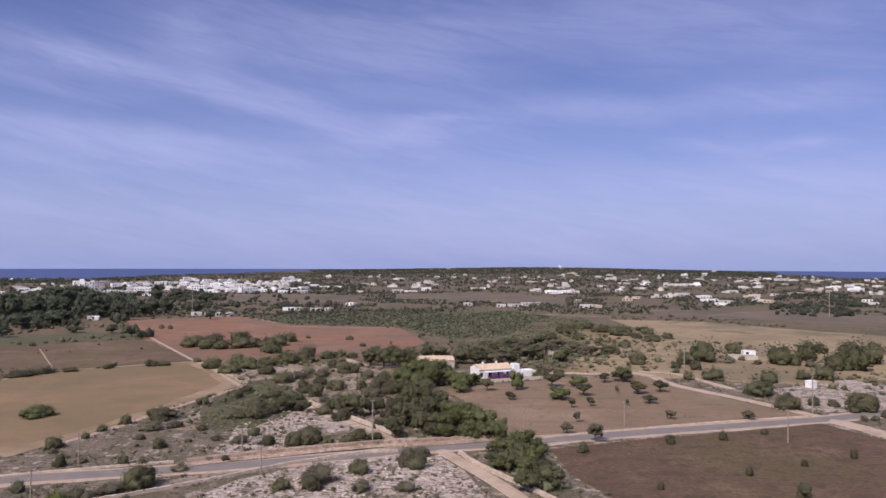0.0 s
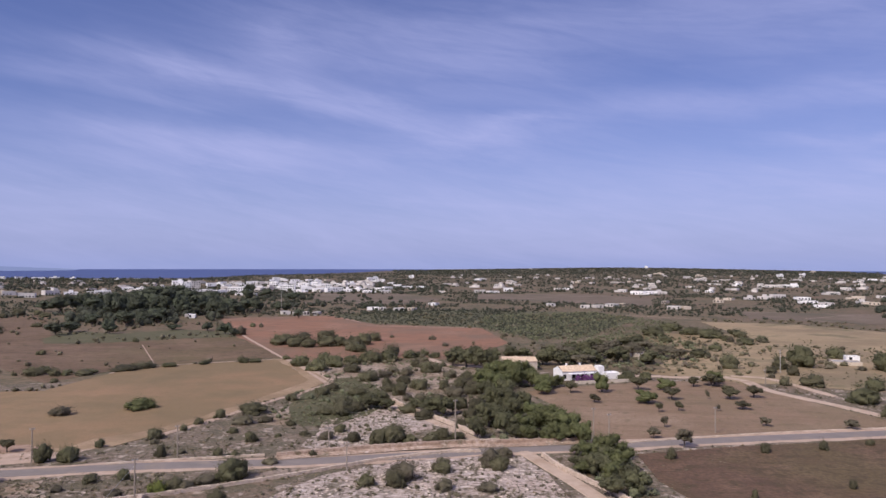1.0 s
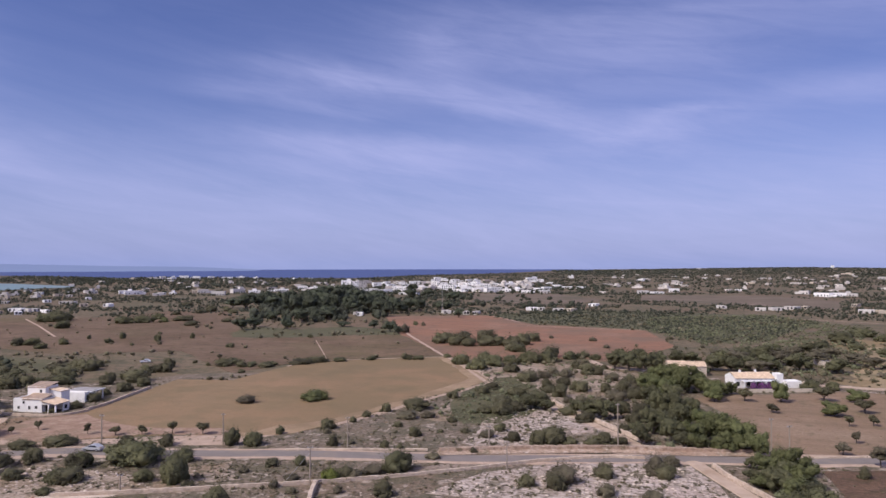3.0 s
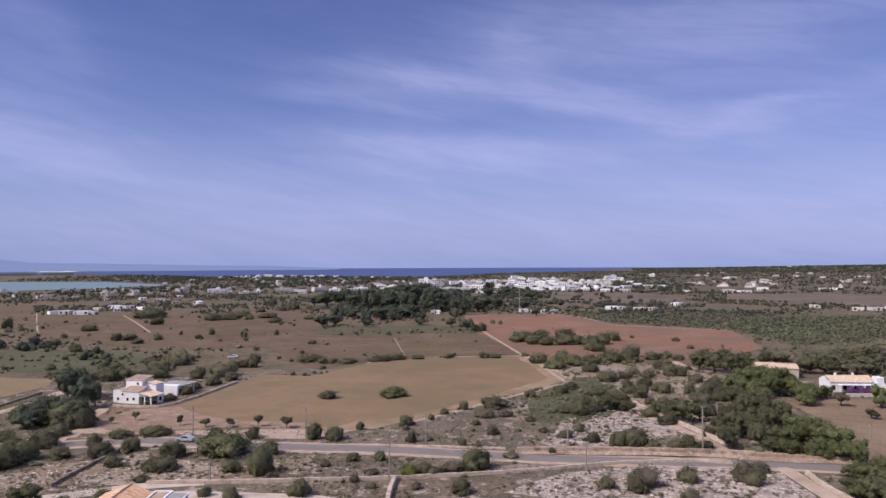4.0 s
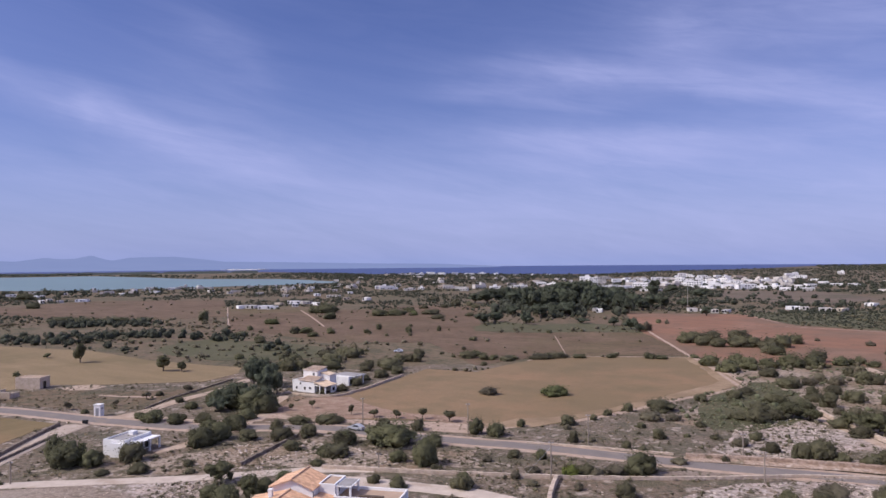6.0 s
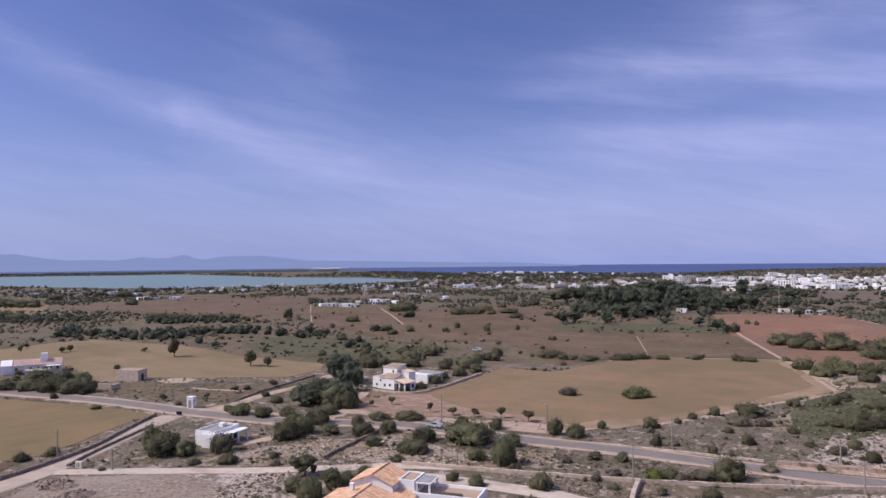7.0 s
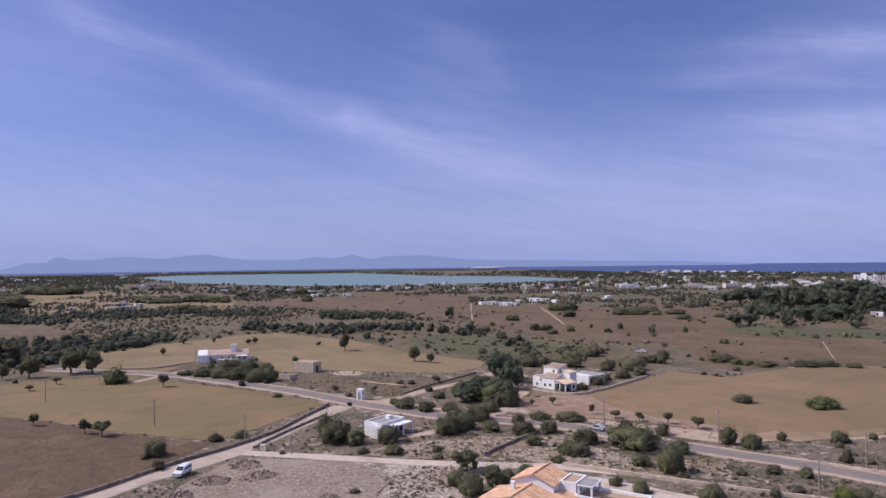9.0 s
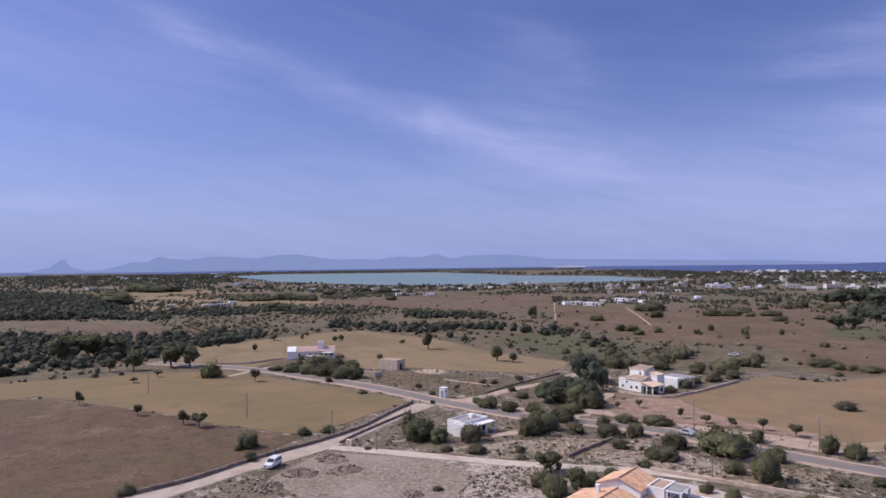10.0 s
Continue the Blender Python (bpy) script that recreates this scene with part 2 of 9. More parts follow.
M_RED = surface("red_ploughed_earth", [(0.3, (0.215, 0.112, 0.068)), (0.6, (0.279, 0.142, 0.083)), (0.8, (0.247, 0.138, 0.086))], scale=0.07, detail=8, bump=0.14,
                bump_scale=1.0, patches=[((0.174, 0.119, 0.079), 0.46, 0.6, 0.85, 0.012), ((0.320, 0.185, 0.121), 0.54, 0.66, 0.7, 0.03), ((0.147, 0.095, 0.059), 0.54, 0.64, 0.6, 0.12)],
                fine=((0.156, 0.083, 0.057), 0.4), fine_scale=0.9, stretch=(0.4, 1.8, 1), turn=-15)
M_BROWN = surface("brown_fallow_field", [(0.3, (0.114, 0.075, 0.046)), (0.5, (0.165, 0.106, 0.067)), (0.75, (0.207, 0.141, 0.088))], scale=0.07, detail=9, bump=0.15, bump_scale=1.0,
                  patches=[((0.106, 0.066, 0.034), 0.48, 0.62, 0.7, 0.02), ((0.140, 0.107, 0.050), 0.5, 0.64, 0.85, 0.009), ((0.229, 0.145, 0.092), 0.54, 0.64, 0.65, 0.05), ((0.086, 0.065, 0.031), 0.55, 0.62, 0.75, 0.22)],
                  fine=((0.086, 0.055, 0.029), 0.55), fine_scale=0.7, stretch=(0.5, 1.8, 1), turn=35)
M_PLOT = surface("pale_far_plots", [(0.3, (0.257, 0.185, 0.104)), (0.55, (0.342, 0.252, 0.146)), (0.8, (0.304, 0.228, 0.130))], scale=0.03, detail=8, bump=0.1, bump_scale=1.0,
                 patches=[((0.190, 0.142, 0.084), 0.5, 0.62, 0.8, 0.012), ((0.142, 0.123, 0.063), 0.54, 0.64, 0.8, 0.03)], fine=((0.162, 0.123, 0.075), 0.4), fine_scale=0.4)
M_GREYPLOT = surface("grey_brown_far_plots", [(0.3, (0.126, 0.095, 0.065)), (0.55, (0.171, 0.126, 0.088)), (0.8, (0.149, 0.119, 0.077))], scale=0.03, detail=8, bump=0.1, bump_scale=1.0,
                     patches=[((0.099, 0.086, 0.050), 0.5, 0.62, 0.8, 0.012), ((0.216, 0.162, 0.117), 0.55, 0.64, 0.7, 0.03)], fine=((0.090, 0.072, 0.047), 0.45), fine_scale=0.4)
M_DARK = surface("dark_brown_fallow_earth", [(0.3, (0.103, 0.060, 0.038)), (0.55, (0.144, 0.084, 0.052)), (0.8, (0.183, 0.112, 0.068))], scale=0.12, detail=9, bump=0.16,
                 bump_scale=1.0, patches=[((0.273, 0.168, 0.108), 0.53, 0.66, 0.75, 0.05), ((0.122, 0.092, 0.040), 0.46, 0.60, 0.75, 0.022), ((0.076, 0.055, 0.027), 0.52, 0.62, 0.8, 0.3)],
                 fine=((0.054, 0.034, 0.021), 0.75), fine_scale=1.1)
M_FALLOW = surface("dull_brown_fallow_earth", [(0.3, (0.107, 0.063, 0.036)), (0.55, (0.152, 0.090, 0.053)), (0.8, (0.187, 0.119, 0.071))], scale=0.12, detail=9, bump=0.16,
                 bump_scale=1.0, patches=[((0.246, 0.155, 0.095), 0.55, 0.68, 0.75, 0.05), ((0.118, 0.088, 0.040), 0.48, 0.62, 0.7, 0.03), ((0.073, 0.054, 0.025), 0.54, 0.62, 0.75, 0.3)],
                 fine=((0.056, 0.036, 0.022), 0.7), fine_scale=1.1)
M_ORCHARD = surface("light_brown_tilled_earth", [(0.3, (0.189, 0.127, 0.077)), (0.55, (0.246, 0.164, 0.105)), (0.8, (0.281, 0.191, 0.124))], scale=0.1, detail=8,
                    bump=0.14, bump_scale=1.2, patches=[((0.317, 0.227, 0.154), 0.52, 0.66, 0.7, 0.03), ((0.170, 0.131, 0.070), 0.5, 0.64, 0.7, 0.02), ((0.133, 0.102, 0.056), 0.56, 0.64, 0.6, 0.25)],
                    fine=((0.154, 0.102, 0.065), 0.5), fine_scale=1.1, stretch=(0.35, 2.4, 1), turn=12)
M_MEADOW = surface("rough_green_grass", [(0.3, (0.081, 0.073, 0.037)), (0.55, (0.109, 0.097, 0.051)), (0.8, (0.149, 0.121, 0.072))], scale=0.08, detail=7, bump=0.15,
                   bump_scale=1.0, fine=((0.057, 0.070, 0.024), 0.5), fine_scale=0.8)
M_ASPHALT = surface("worn_grey_asphalt", [(0.3, (0.184, 0.157, 0.141)), (0.7, (0.227, 0.191, 0.170))], scale=0.25, detail=6, rough=0.85, bump=0.01, bump_scale=20,
                    patches=[((0.293, 0.226, 0.163), 0.55, 0.7, 0.6)], patch_scale=0.12)
M_DIRT = surface("pale_dirt_track", [(0.3, (0.383, 0.286, 0.211)), (0.6, (0.469, 0.354, 0.268)), (0.8, (0.527, 0.407, 0.315))], scale=0.35, detail=6, bump=0.05, bump_scale=2,
                 patches=[((0.317, 0.216, 0.145), 0.52, 0.66, 0.7)], patch_scale=0.15)
M_GRAVEL = surface("pale_grey_gravel_track", [(0.3, (0.383, 0.303, 0.238)), (0.6, (0.469, 0.375, 0.303)), (0.8, (0.527, 0.431, 0.356))], scale=0.35, detail=6, bump=0.05, bump_scale=2,
                 patches=[((0.317, 0.229, 0.164), 0.52, 0.66, 0.7)], patch_scale=0.15)
M_YARD = surface("pale_crushed_stone_yard", [(0.3, (0.45, 0.365, 0.295)), (0.6, (0.56, 0.465, 0.385)), (0.8, (0.62, 0.525, 0.445))], scale=0.4, detail=7, bump=0.05, bump_scale=2,
                 patches=[((0.38, 0.29, 0.22), 0.54, 0.66, 0.7)], patch_scale=0.15)
M_EARTH = surface("reddish_bare_earth", [(0.3, (0.22, 0.135, 0.09)), (0.5, (0.31, 0.2, 0.14)), (0.75, (0.4, 0.285, 0.21))], scale=0.25, detail=9, bump=0.1, bump_scale=1.5,
                  patches=[((0.2, 0.15, 0.095), 0.52, 0.64, 0.8, 0.06), ((0.44, 0.33, 0.25), 0.56, 0.64, 0.6, 0.3)], fine=((0.17, 0.115, 0.075), 0.5), fine_scale=1.3)
M_VERGE = surface("pale_road_verge", [(0.3, (0.365, 0.260, 0.191)), (0.6, (0.508, 0.372, 0.289)), (0.8, (0.576, 0.447, 0.371))], scale=0.4, detail=7, bump=0.08, bump_scale=2,
                  fine=((0.177, 0.138, 0.087), 0.5), fine_scale=0.8)
M_BANK = surface("stony_road_bank", [(0.3, (0.2, 0.135, 0.092)), (0.46, (0.4, 0.285, 0.21)), (0.6, (0.5, 0.375, 0.295)), (0.75, (0.62, 0.5, 0.42))], scale=1.0, detail=9, bump=0.3, bump_scale=1.5,
                 patches=[((0.13, 0.108, 0.06), 0.55, 0.62, 0.8, 0.3), ((0.36, 0.24, 0.17), 0.5, 0.62, 0.7, 0.1), ((0.6, 0.49, 0.41), 0.57, 0.64, 0.7, 0.6)], fine=((0.15, 0.11, 0.075), 0.5), fine_scale=1.6)
M_STONE = surface("dry_stone", [(0.3, (0.42, 0.325, 0.245)), (0.6, (0.54, 0.43, 0.345)), (0.8, (0.62, 0.52, 0.43))], scale=1.2, detail=6, bump=0.05, bump_scale=4, island=0.12)
# dark rubble stone; on the track walls this dark colour stands in for shade
M_DARKSTONE = surface("dark_stone_and_wall_shade", [(0.3, (0.16, 0.125, 0.1)), (0.6, (0.24, 0.19, 0.15)), (0.8, (0.31, 0.25, 0.2))], scale=1.2, detail=6, bump=0.05, bump_scale=4, island=0.3)
M_LIME = surface("pale_limestone", [(0.3, (0.411, 0.330, 0.271)), (0.6, (0.569, 0.468, 0.394)), (0.8, (0.665, 0.561, 0.483))], scale=1.5, detail=6, bump=0.05, bump_scale=4, island=0.3)
M_RUBBLE = surface("brown_quarry_rubble", [(0.3, (0.14, 0.1, 0.075)), (0.55, (0.25, 0.185, 0.14)), (0.75, (0.36, 0.285, 0.23))], scale=1.4, detail=9, bump=0.25, bump_scale=2.0)
M_WHITE = surface("white_limewash", [(0.3, (0.777, 0.756, 0.735)), (0.6, (0.861, 0.840, 0.819)), (0.8, (0.830, 0.809, 0.788))], scale=0.7, detail=6, rough=0.85,
                  patches=[((0.693, 0.662, 0.630), 0.58, 0.75, 0.4)], patch_scale=0.6, bump=0.01, bump_scale=5)
M_DULLWHITE = surface("dusty_off_white_render", [(0.3, (0.559, 0.522, 0.485)), (0.6, (0.620, 0.580, 0.541)), (0.8, (0.598, 0.558, 0.520))], scale=0.7, detail=6, rough=0.85,
                  patches=[((0.499, 0.457, 0.416), 0.58, 0.75, 0.4)], patch_scale=0.6, bump=0.01, bump_scale=5)
M_FARWALL = surface("sun_bleached_walls", [(0.3, (0.55, 0.5, 0.45)), (0.6, (0.66, 0.61, 0.56)), (0.8, (0.62, 0.55, 0.48))], scale=0.05, detail=5, rough=0.9, island=0.25)
M_CREAM = surface("cream_render", [(0.3, (0.52, 0.44, 0.35)), (0.7, (0.62, 0.53, 0.43))], scale=0.6, detail=6, rough=0.9)
M_TILE = surface("terracotta_tiles", [(0.3, (0.515, 0.309, 0.194)), (0.6, (0.672, 0.427, 0.282)), (0.8, (0.717, 0.510, 0.364))], scale=1.5, detail=6, rough=0.85,
                 bump=0.02, bump_scale=6, island=0.16)
M_PALETILE = surface("pale_clay_tiles", [(0.3, (0.52, 0.39, 0.28)), (0.6, (0.64, 0.5, 0.37)), (0.8, (0.7, 0.57, 0.44))], scale=1.5, detail=6, rough=0.85, bump=0.02, bump_scale=6, island=0.12)
M_TERRACE = surface("tan_roof_terrace", [(0.3, (0.38, 0.27, 0.19)), (0.7, (0.47, 0.34, 0.25))], scale=0.6, detail=6, rough=0.9)
M_PINKTILE = surface("sun_bleached_pinkish_tiles", [(0.3, (0.550, 0.400, 0.347)), (0.6, (0.660, 0.490, 0.427)), (0.8, (0.726, 0.550, 0.486))], scale=1.5, detail=6, rough=0.9, bump=0.02, bump_scale=6, island=0.1)
M_GREYROOF = surface("grey_flat_roof", [(0.3, (0.27, 0.25, 0.24)), (0.7, (0.36, 0.34, 0.33))], scale=0.5, detail=6, rough=0.9)
M_GLASS = surface("dark_window_glass", [(0.3, (0.02, 0.022, 0.026)), (0.7, (0.03, 0.032, 0.038))], scale=0.5, rough=0.12, gloss=0.35)
M_FRAME = surface("brown_window_frame", [(0.3, (0.10, 0.07, 0.05)), (0.7, (0.14, 0.10, 0.07))], scale=3, rough=0.6)
M_WOOD = surface("weathered_pole_wood", [(0.3, (0.27, 0.22, 0.175)), (0.7, (0.36, 0.3, 0.245))], scale=2, stretch=(3, 3, 0.3), rough=0.85, world_space=False)
M_CONCRETE = surface("pale_concrete", [(0.3, (0.36, 0.33, 0.30)), (0.7, (0.45, 0.42, 0.39))], scale=2, rough=0.85, world_space=False)
M_METAL = surface("galvanised_steel", [(0.3, (0.35, 0.35, 0.36)), (0.7, (0.45, 0.45, 0.46))], scale=3, rough=0.45, metal=0.8, world_space=False)
M_BARK = surface("grey_brown_bark", [(0.3, (0.10, 0.08, 0.065)), (0.7, (0.18, 0.15, 0.125))], scale=6, bump=0.02, world_space=False)
M_BUSH = surface("olive_green_foliage", [(0.30, (0.099, 0.092, 0.050)), (0.55, (0.141, 0.129, 0.073)), (0.80, (0.190, 0.170, 0.109))], leaf=0.34, scale=2.2, detail=4, rough=0.75,
                 world_space=False, vary=0.28)
M_GREEN = surface("fresh_green_foliage", [(0.30, (0.108, 0.118, 0.047)), (0.55, (0.156, 0.164, 0.069)), (0.80, (0.216, 0.207, 0.097))], leaf=0.34, scale=2.2, detail=4, rough=0.75,
                  world_space=False, vary=0.2)
M_SPURGE = surface("yellow_green_foliage", [(0.30, (0.134, 0.155, 0.038)), (0.55, (0.194, 0.216, 0.050)), (0.80, (0.268, 0.274, 0.073))], leaf=0.34, scale=2.2, detail=4, rough=0.75,
                  world_space=False, vary=0.2)
M_DULL = surface("grey_green_foliage", [(0.30, (0.122, 0.108, 0.070)), (0.55, (0.176, 0.152, 0.102)), (0.80, (0.230, 0.200, 0.140))], leaf=0.34, scale=2.2, detail=4, rough=0.8,
                 world_space=False, vary=0.25)
M_PINE = surface("dark_pine_foliage", [(0.30, (0.099, 0.099, 0.052)), (0.55, (0.147, 0.142, 0.074)), (0.80, (0.201, 0.192, 0.100))], leaf=0.34, scale=2.0, detail=4, rough=0.75,
                 world_space=False, vary=0.2)
M_PINEWOOD = surface("deep_green_pine_needles", [(0.30, (0.077, 0.089, 0.056)), (0.55, (0.112, 0.125, 0.080)), (0.80, (0.159, 0.168, 0.106))], leaf=0.34, scale=2.0, detail=4, rough=0.75,
                 world_space=False, vary=0.2)
M_SCRUB = surface("mixed_scrub_foliage", [(0.30, (0.121, 0.111, 0.065)), (0.50, (0.176, 0.155, 0.095)), (0.70, (0.251, 0.211, 0.151))], leaf=0.34, scale=0.11, detail=5, rough=0.8, island=0.35)
M_WOODS = surface("dark_woodland_foliage", [(0.30, (0.057, 0.062, 0.044)), (0.55, (0.086, 0.093, 0.062)), (0.80, (0.130, 0.130, 0.094))], leaf=0.34, scale=0.06, detail=5, rough=0.8, island=0.3)
M_MAQUIS = surface("green_maquis_foliage", [(0.30, (0.149, 0.157, 0.088)), (0.55, (0.217, 0.223, 0.128)), (0.80, (0.300, 0.294, 0.184))], leaf=0.34, scale=0.07, detail=5, rough=0.8, island=0.35)
M_GRASS = surface("dry_grass_tufts", [(0.3, (0.2, 0.15, 0.085)), (0.55, (0.29, 0.215, 0.13)), (0.8, (0.18, 0.155, 0.08))], leaf=0.35, scale=0.12, detail=5, rough=0.9, island=0.3)
M_PURPLE = surface("purple_blossom", [(0.3, (0.10, 0.03, 0.115)), (0.5, (0.15, 0.042, 0.165)), (0.58, (0.05, 0.05, 0.03)), (0.75, (0.13, 0.04, 0.15))], scale=4, rough=0.7, world_space=False)
M_CAR = surface("white_car_paint", [(0.3, (0.72, 0.72, 0.74)), (0.7, (0.78, 0.78, 0.8))], scale=0.5, rough=0.25, world_space=False, gloss=0.5)
M_GREYCAR = surface("silver_car_paint", [(0.3, (0.40, 0.41, 0.43)), (0.7, (0.45, 0.46, 0.48))], scale=0.5, rough=0.25, world_space=False, gloss=0.5)
M_RUBBER = surface("black_rubber", [(0.3, (0.015, 0.015, 0.016)), (0.7, (0.025, 0.025, 0.026))], scale=5, rough=0.8, world_space=False)
M_SEA = water("deep_blue_sea", (0.052, 0.078, 0.19), 0.7, 0.25)
M_LAGOON = water("pale_green_lagoon_water", (0.155, 0.222, 0.222), 0.45, 0.1)
M_SAND = surface("white_salt_flats", [(0.3, (0.55, 0.52, 0.5)), (0.7, (0.7, 0.67, 0.65))], scale=0.01, rough=0.8)
# the far slopes glow in an even blue; distance haze is put into this colour
M_FAR = bpy.data.materials.new("far_slopes_haze_glow")
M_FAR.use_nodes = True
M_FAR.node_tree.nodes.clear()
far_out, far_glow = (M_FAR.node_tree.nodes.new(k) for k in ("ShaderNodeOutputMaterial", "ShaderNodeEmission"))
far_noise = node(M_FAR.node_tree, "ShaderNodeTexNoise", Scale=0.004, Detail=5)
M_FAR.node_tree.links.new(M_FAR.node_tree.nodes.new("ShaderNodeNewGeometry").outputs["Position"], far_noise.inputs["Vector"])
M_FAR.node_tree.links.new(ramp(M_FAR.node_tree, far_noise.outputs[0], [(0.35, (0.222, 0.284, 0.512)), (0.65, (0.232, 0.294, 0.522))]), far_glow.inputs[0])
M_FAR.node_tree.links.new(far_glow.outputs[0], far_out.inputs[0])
M_COAST = surface("far_coast_woods", [(0.3, (0.05, 0.062, 0.06)), (0.7, (0.085, 0.09, 0.08))], scale=0.02, rough=1.0, gloss=0.0)


# ---- geometry helpers ----
def mesh_of(name, verts, faces, material, smooth=False):
    me = bpy.data.meshes.new(name)
    me.from_pydata([tuple(v) for v in verts], [], [tuple(f) for f in faces])
    me.materials.append(material)
    if smooth:
        me.polygons.foreach_set("use_smooth", [True] * len(me.polygons))
    me.update()
    return me


def mesh_arrays(name, verts, tris, material):
    """A mesh from numpy arrays of points and triangles."""
    me = bpy.data.meshes.new(name)
    verts, tris = np.asarray(verts, np.float32), np.asarray(tris, np.int32)
    me.vertices.add(len(verts))
    me.vertices.foreach_set("co", verts.ravel())
    me.loops.add(tris.size)
    me.loops.foreach_set("vertex_index", tris.ravel())
    me.polygons.add(len(tris))
    me.polygons.foreach_set("loop_start", np.arange(0, tris.size, 3, dtype=np.int32))
    me.materials.append(material)
    me.update(calc_edges=True)
    me.validate()
    return me


def mesh_bm(name, bm, material):
    me = bpy.data.meshes.new(name)
    bmesh.ops.recalc_face_normals(bm, faces=bm.faces)
    bm.to_mesh(me)
    bm.free()
    me.materials.append(material)
    return me


def part(name, bm, material, parent, label=""):
    """Link a bmesh (or a ready mesh) as one object under a thing."""
    me = mesh_bm(name, bm, material) if isinstance(bm, bmesh.types.BMesh) else bm
    ob = new(name, me)
    ob.parent = parent
    return tagged(ob, label)


def thing(name, m, label, category, group="", kind=""):
    ob = new(name)
    ob.empty_display_size = 0.3
    ob.matrix_basis = m
    return tagged(ob, label, category, group, kind)


def box(bm, x0, y0, z0, x1, y1, z1, bevel=0.0):
    made = bmesh.ops.create_cube(bm, size=1.0, matrix=Matrix.LocRotScale(((x0 + x1) / 2, (y0 + y1) / 2, (z0 + z1) / 2), None, (x1 - x0, y1 - y0, z1 - z0)))
    if bevel:
        edges = list({e for v in made["verts"] for e in v.link_edges})
        bmesh.ops.bevel(bm, geom=edges, offset=bevel, segments=2, profile=0.6, affect="EDGES")
    return bm


def boxes(*rows, bevel=0.0):
    bm = bmesh.new()
    for r in rows:
        box(bm, *r, bevel=bevel)
    return bm


def smooth_line(points, step=4.0):
    """A Catmull-Rom line through the points."""
    pts = [Vector((*p[:2], 0)) for p in points]
    pts = [pts[0] * 2 - pts[1], *pts, pts[-1] * 2 - pts[-2]]
    out = []
    for a, b, c, d in zip(pts, pts[1:], pts[2:], pts[3:]):
        n = max(1, int((c - b).length / step))
        for i in range(n):
            s = i / n
            out.append(0.5 * (2 * b + (c - a) * s + (2 * a - 5 * b + 4 * c - d) * s * s + (3 * b - a - 3 * c + d) * s ** 3))
    out.append(pts[-2])
    return out


ROADS = []


def ribbon(name, points, width, z, material, label, category, ragged=0.0, seed=0, keep=True, step=4.0, crown=0.04):
    """A strip of ground along a line, with a slight crown and worn edges."""
    rng = random.Random(seed)
    line = smooth_line(points, step)
    if keep:
        ROADS.append((np.array([p[:2] for p in line]), width / 2 + 0.4))
    verts, faces = [], []
    for i, p in enumerate(line):
        d = (line[min(i + 1, len(line) - 1)] - line[max(i - 1, 0)]).normalized()
        n = Vector((-d.y, d.x, 0))
        w = width / 2
        a, b = w * (1 + rng.uniform(-ragged, ragged)), w * (1 + rng.uniform(-ragged, ragged))
        for k, dz in ((-a, -0.12), (-a * 0.93, 0), (0, crown), (b * 0.93, 0), (b, -0.12)):
            q = p + n * k
            verts.append((q.x, q.y, z + dz))
    for i in range(len(line) - 1):
        for k in range(4):
            a = i * 5 + k
            faces.append((a, a + 1, a + 6, a + 5))
    ob = new(name, mesh_of(name, verts, faces, material))
    return tagged(ob, label, category, kind="structure")


FIELDS = []
FIELD_OUT = {}


def field(name, points, z, material, label, wobble=0.8, keep=True, seed=0):
    """A field: a low slab of soil whose border wavers a little."""
    z += 0.0007 * seed
    rng = random.Random(seed)
    ring = []
    n = len(points)
    for i in range(n):
        a, b = Vector((*points[i][:2], 0)), Vector((*points[(i + 1) % n][:2], 0))
        k = max(1, int((b - a).length / 6))
        for j in range(k):
            p = a.lerp(b, j / k)
            w = wobble * (noise.noise(p * 0.05 + Vector((seed, 0, 0))) + 0.5 * noise.noise(p * 0.25))
            d = (b - a).normalized()
            ring.append(p + Vector((-d.y, d.x, 0)) * w)
    FIELD_OUT[name] = [tuple(p[:2]) for p in ring]
    if keep:
        FIELDS.append(np.array([p[:2] for p in ring]))
    bm = bmesh.new()
    top = [bm.verts.new((p.x, p.y, z)) for p in ring]
    bot = [bm.verts.new((p.x, p.y, -0.3)) for p in ring]
    f = bm.faces.new(top)
    for i in range(len(ring)):
        j = (i + 1) % len(ring)
        bm.faces.new((top[i], bot[i], bot[j], top[j]))
    bmesh.ops.triangulate(bm, faces=[f])
    ob = new(name, mesh_bm(name, bm, material))
    return tagged(ob, label, "field", kind="structure")


def inside(pts, poly):
    """Which of the points lie in the polygon."""
    x, y = pts[:, 0], pts[:, 1]
    hit = np.zeros(len(pts), bool)
    px, py = poly[:, 0], poly[:, 1]
    for i in range(len(poly)):
        j = i - 1
        if py[i] == py[j]:
            continue
        cross = ((py[i] > y) != (py[j] > y)) & (x < (px[j] - px[i]) * (y - py[i]) / (py[j] - py[i]) + px[i])
        hit ^= cross
    return hit


def near_line(pts, line, w):
    near = np.zeros(len(pts), bool)
    for a, b in zip(line[:-1], line[1:]):
        d = b - a
        s = np.clip(((pts - a) @ d) / max(d @ d, 1e-9), 0, 1)
        near |= ((pts - a - s[:, None] * d) ** 2).sum(1) < w * w
    return near


# templates for foliage
def ico(level):
    bm = bmesh.new()
    bmesh.ops.create_icosphere(bm, subdivisions=level, radius=1.0)
    bm.verts.ensure_lookup_table()
    v = np.array([x.co[:] for x in bm.verts])
    f = np.array([[x.index for x in p.verts] for p in bm.faces])
    bm.free()
    return v, f


ICO1, ICO2 = ico(1), ico(2)


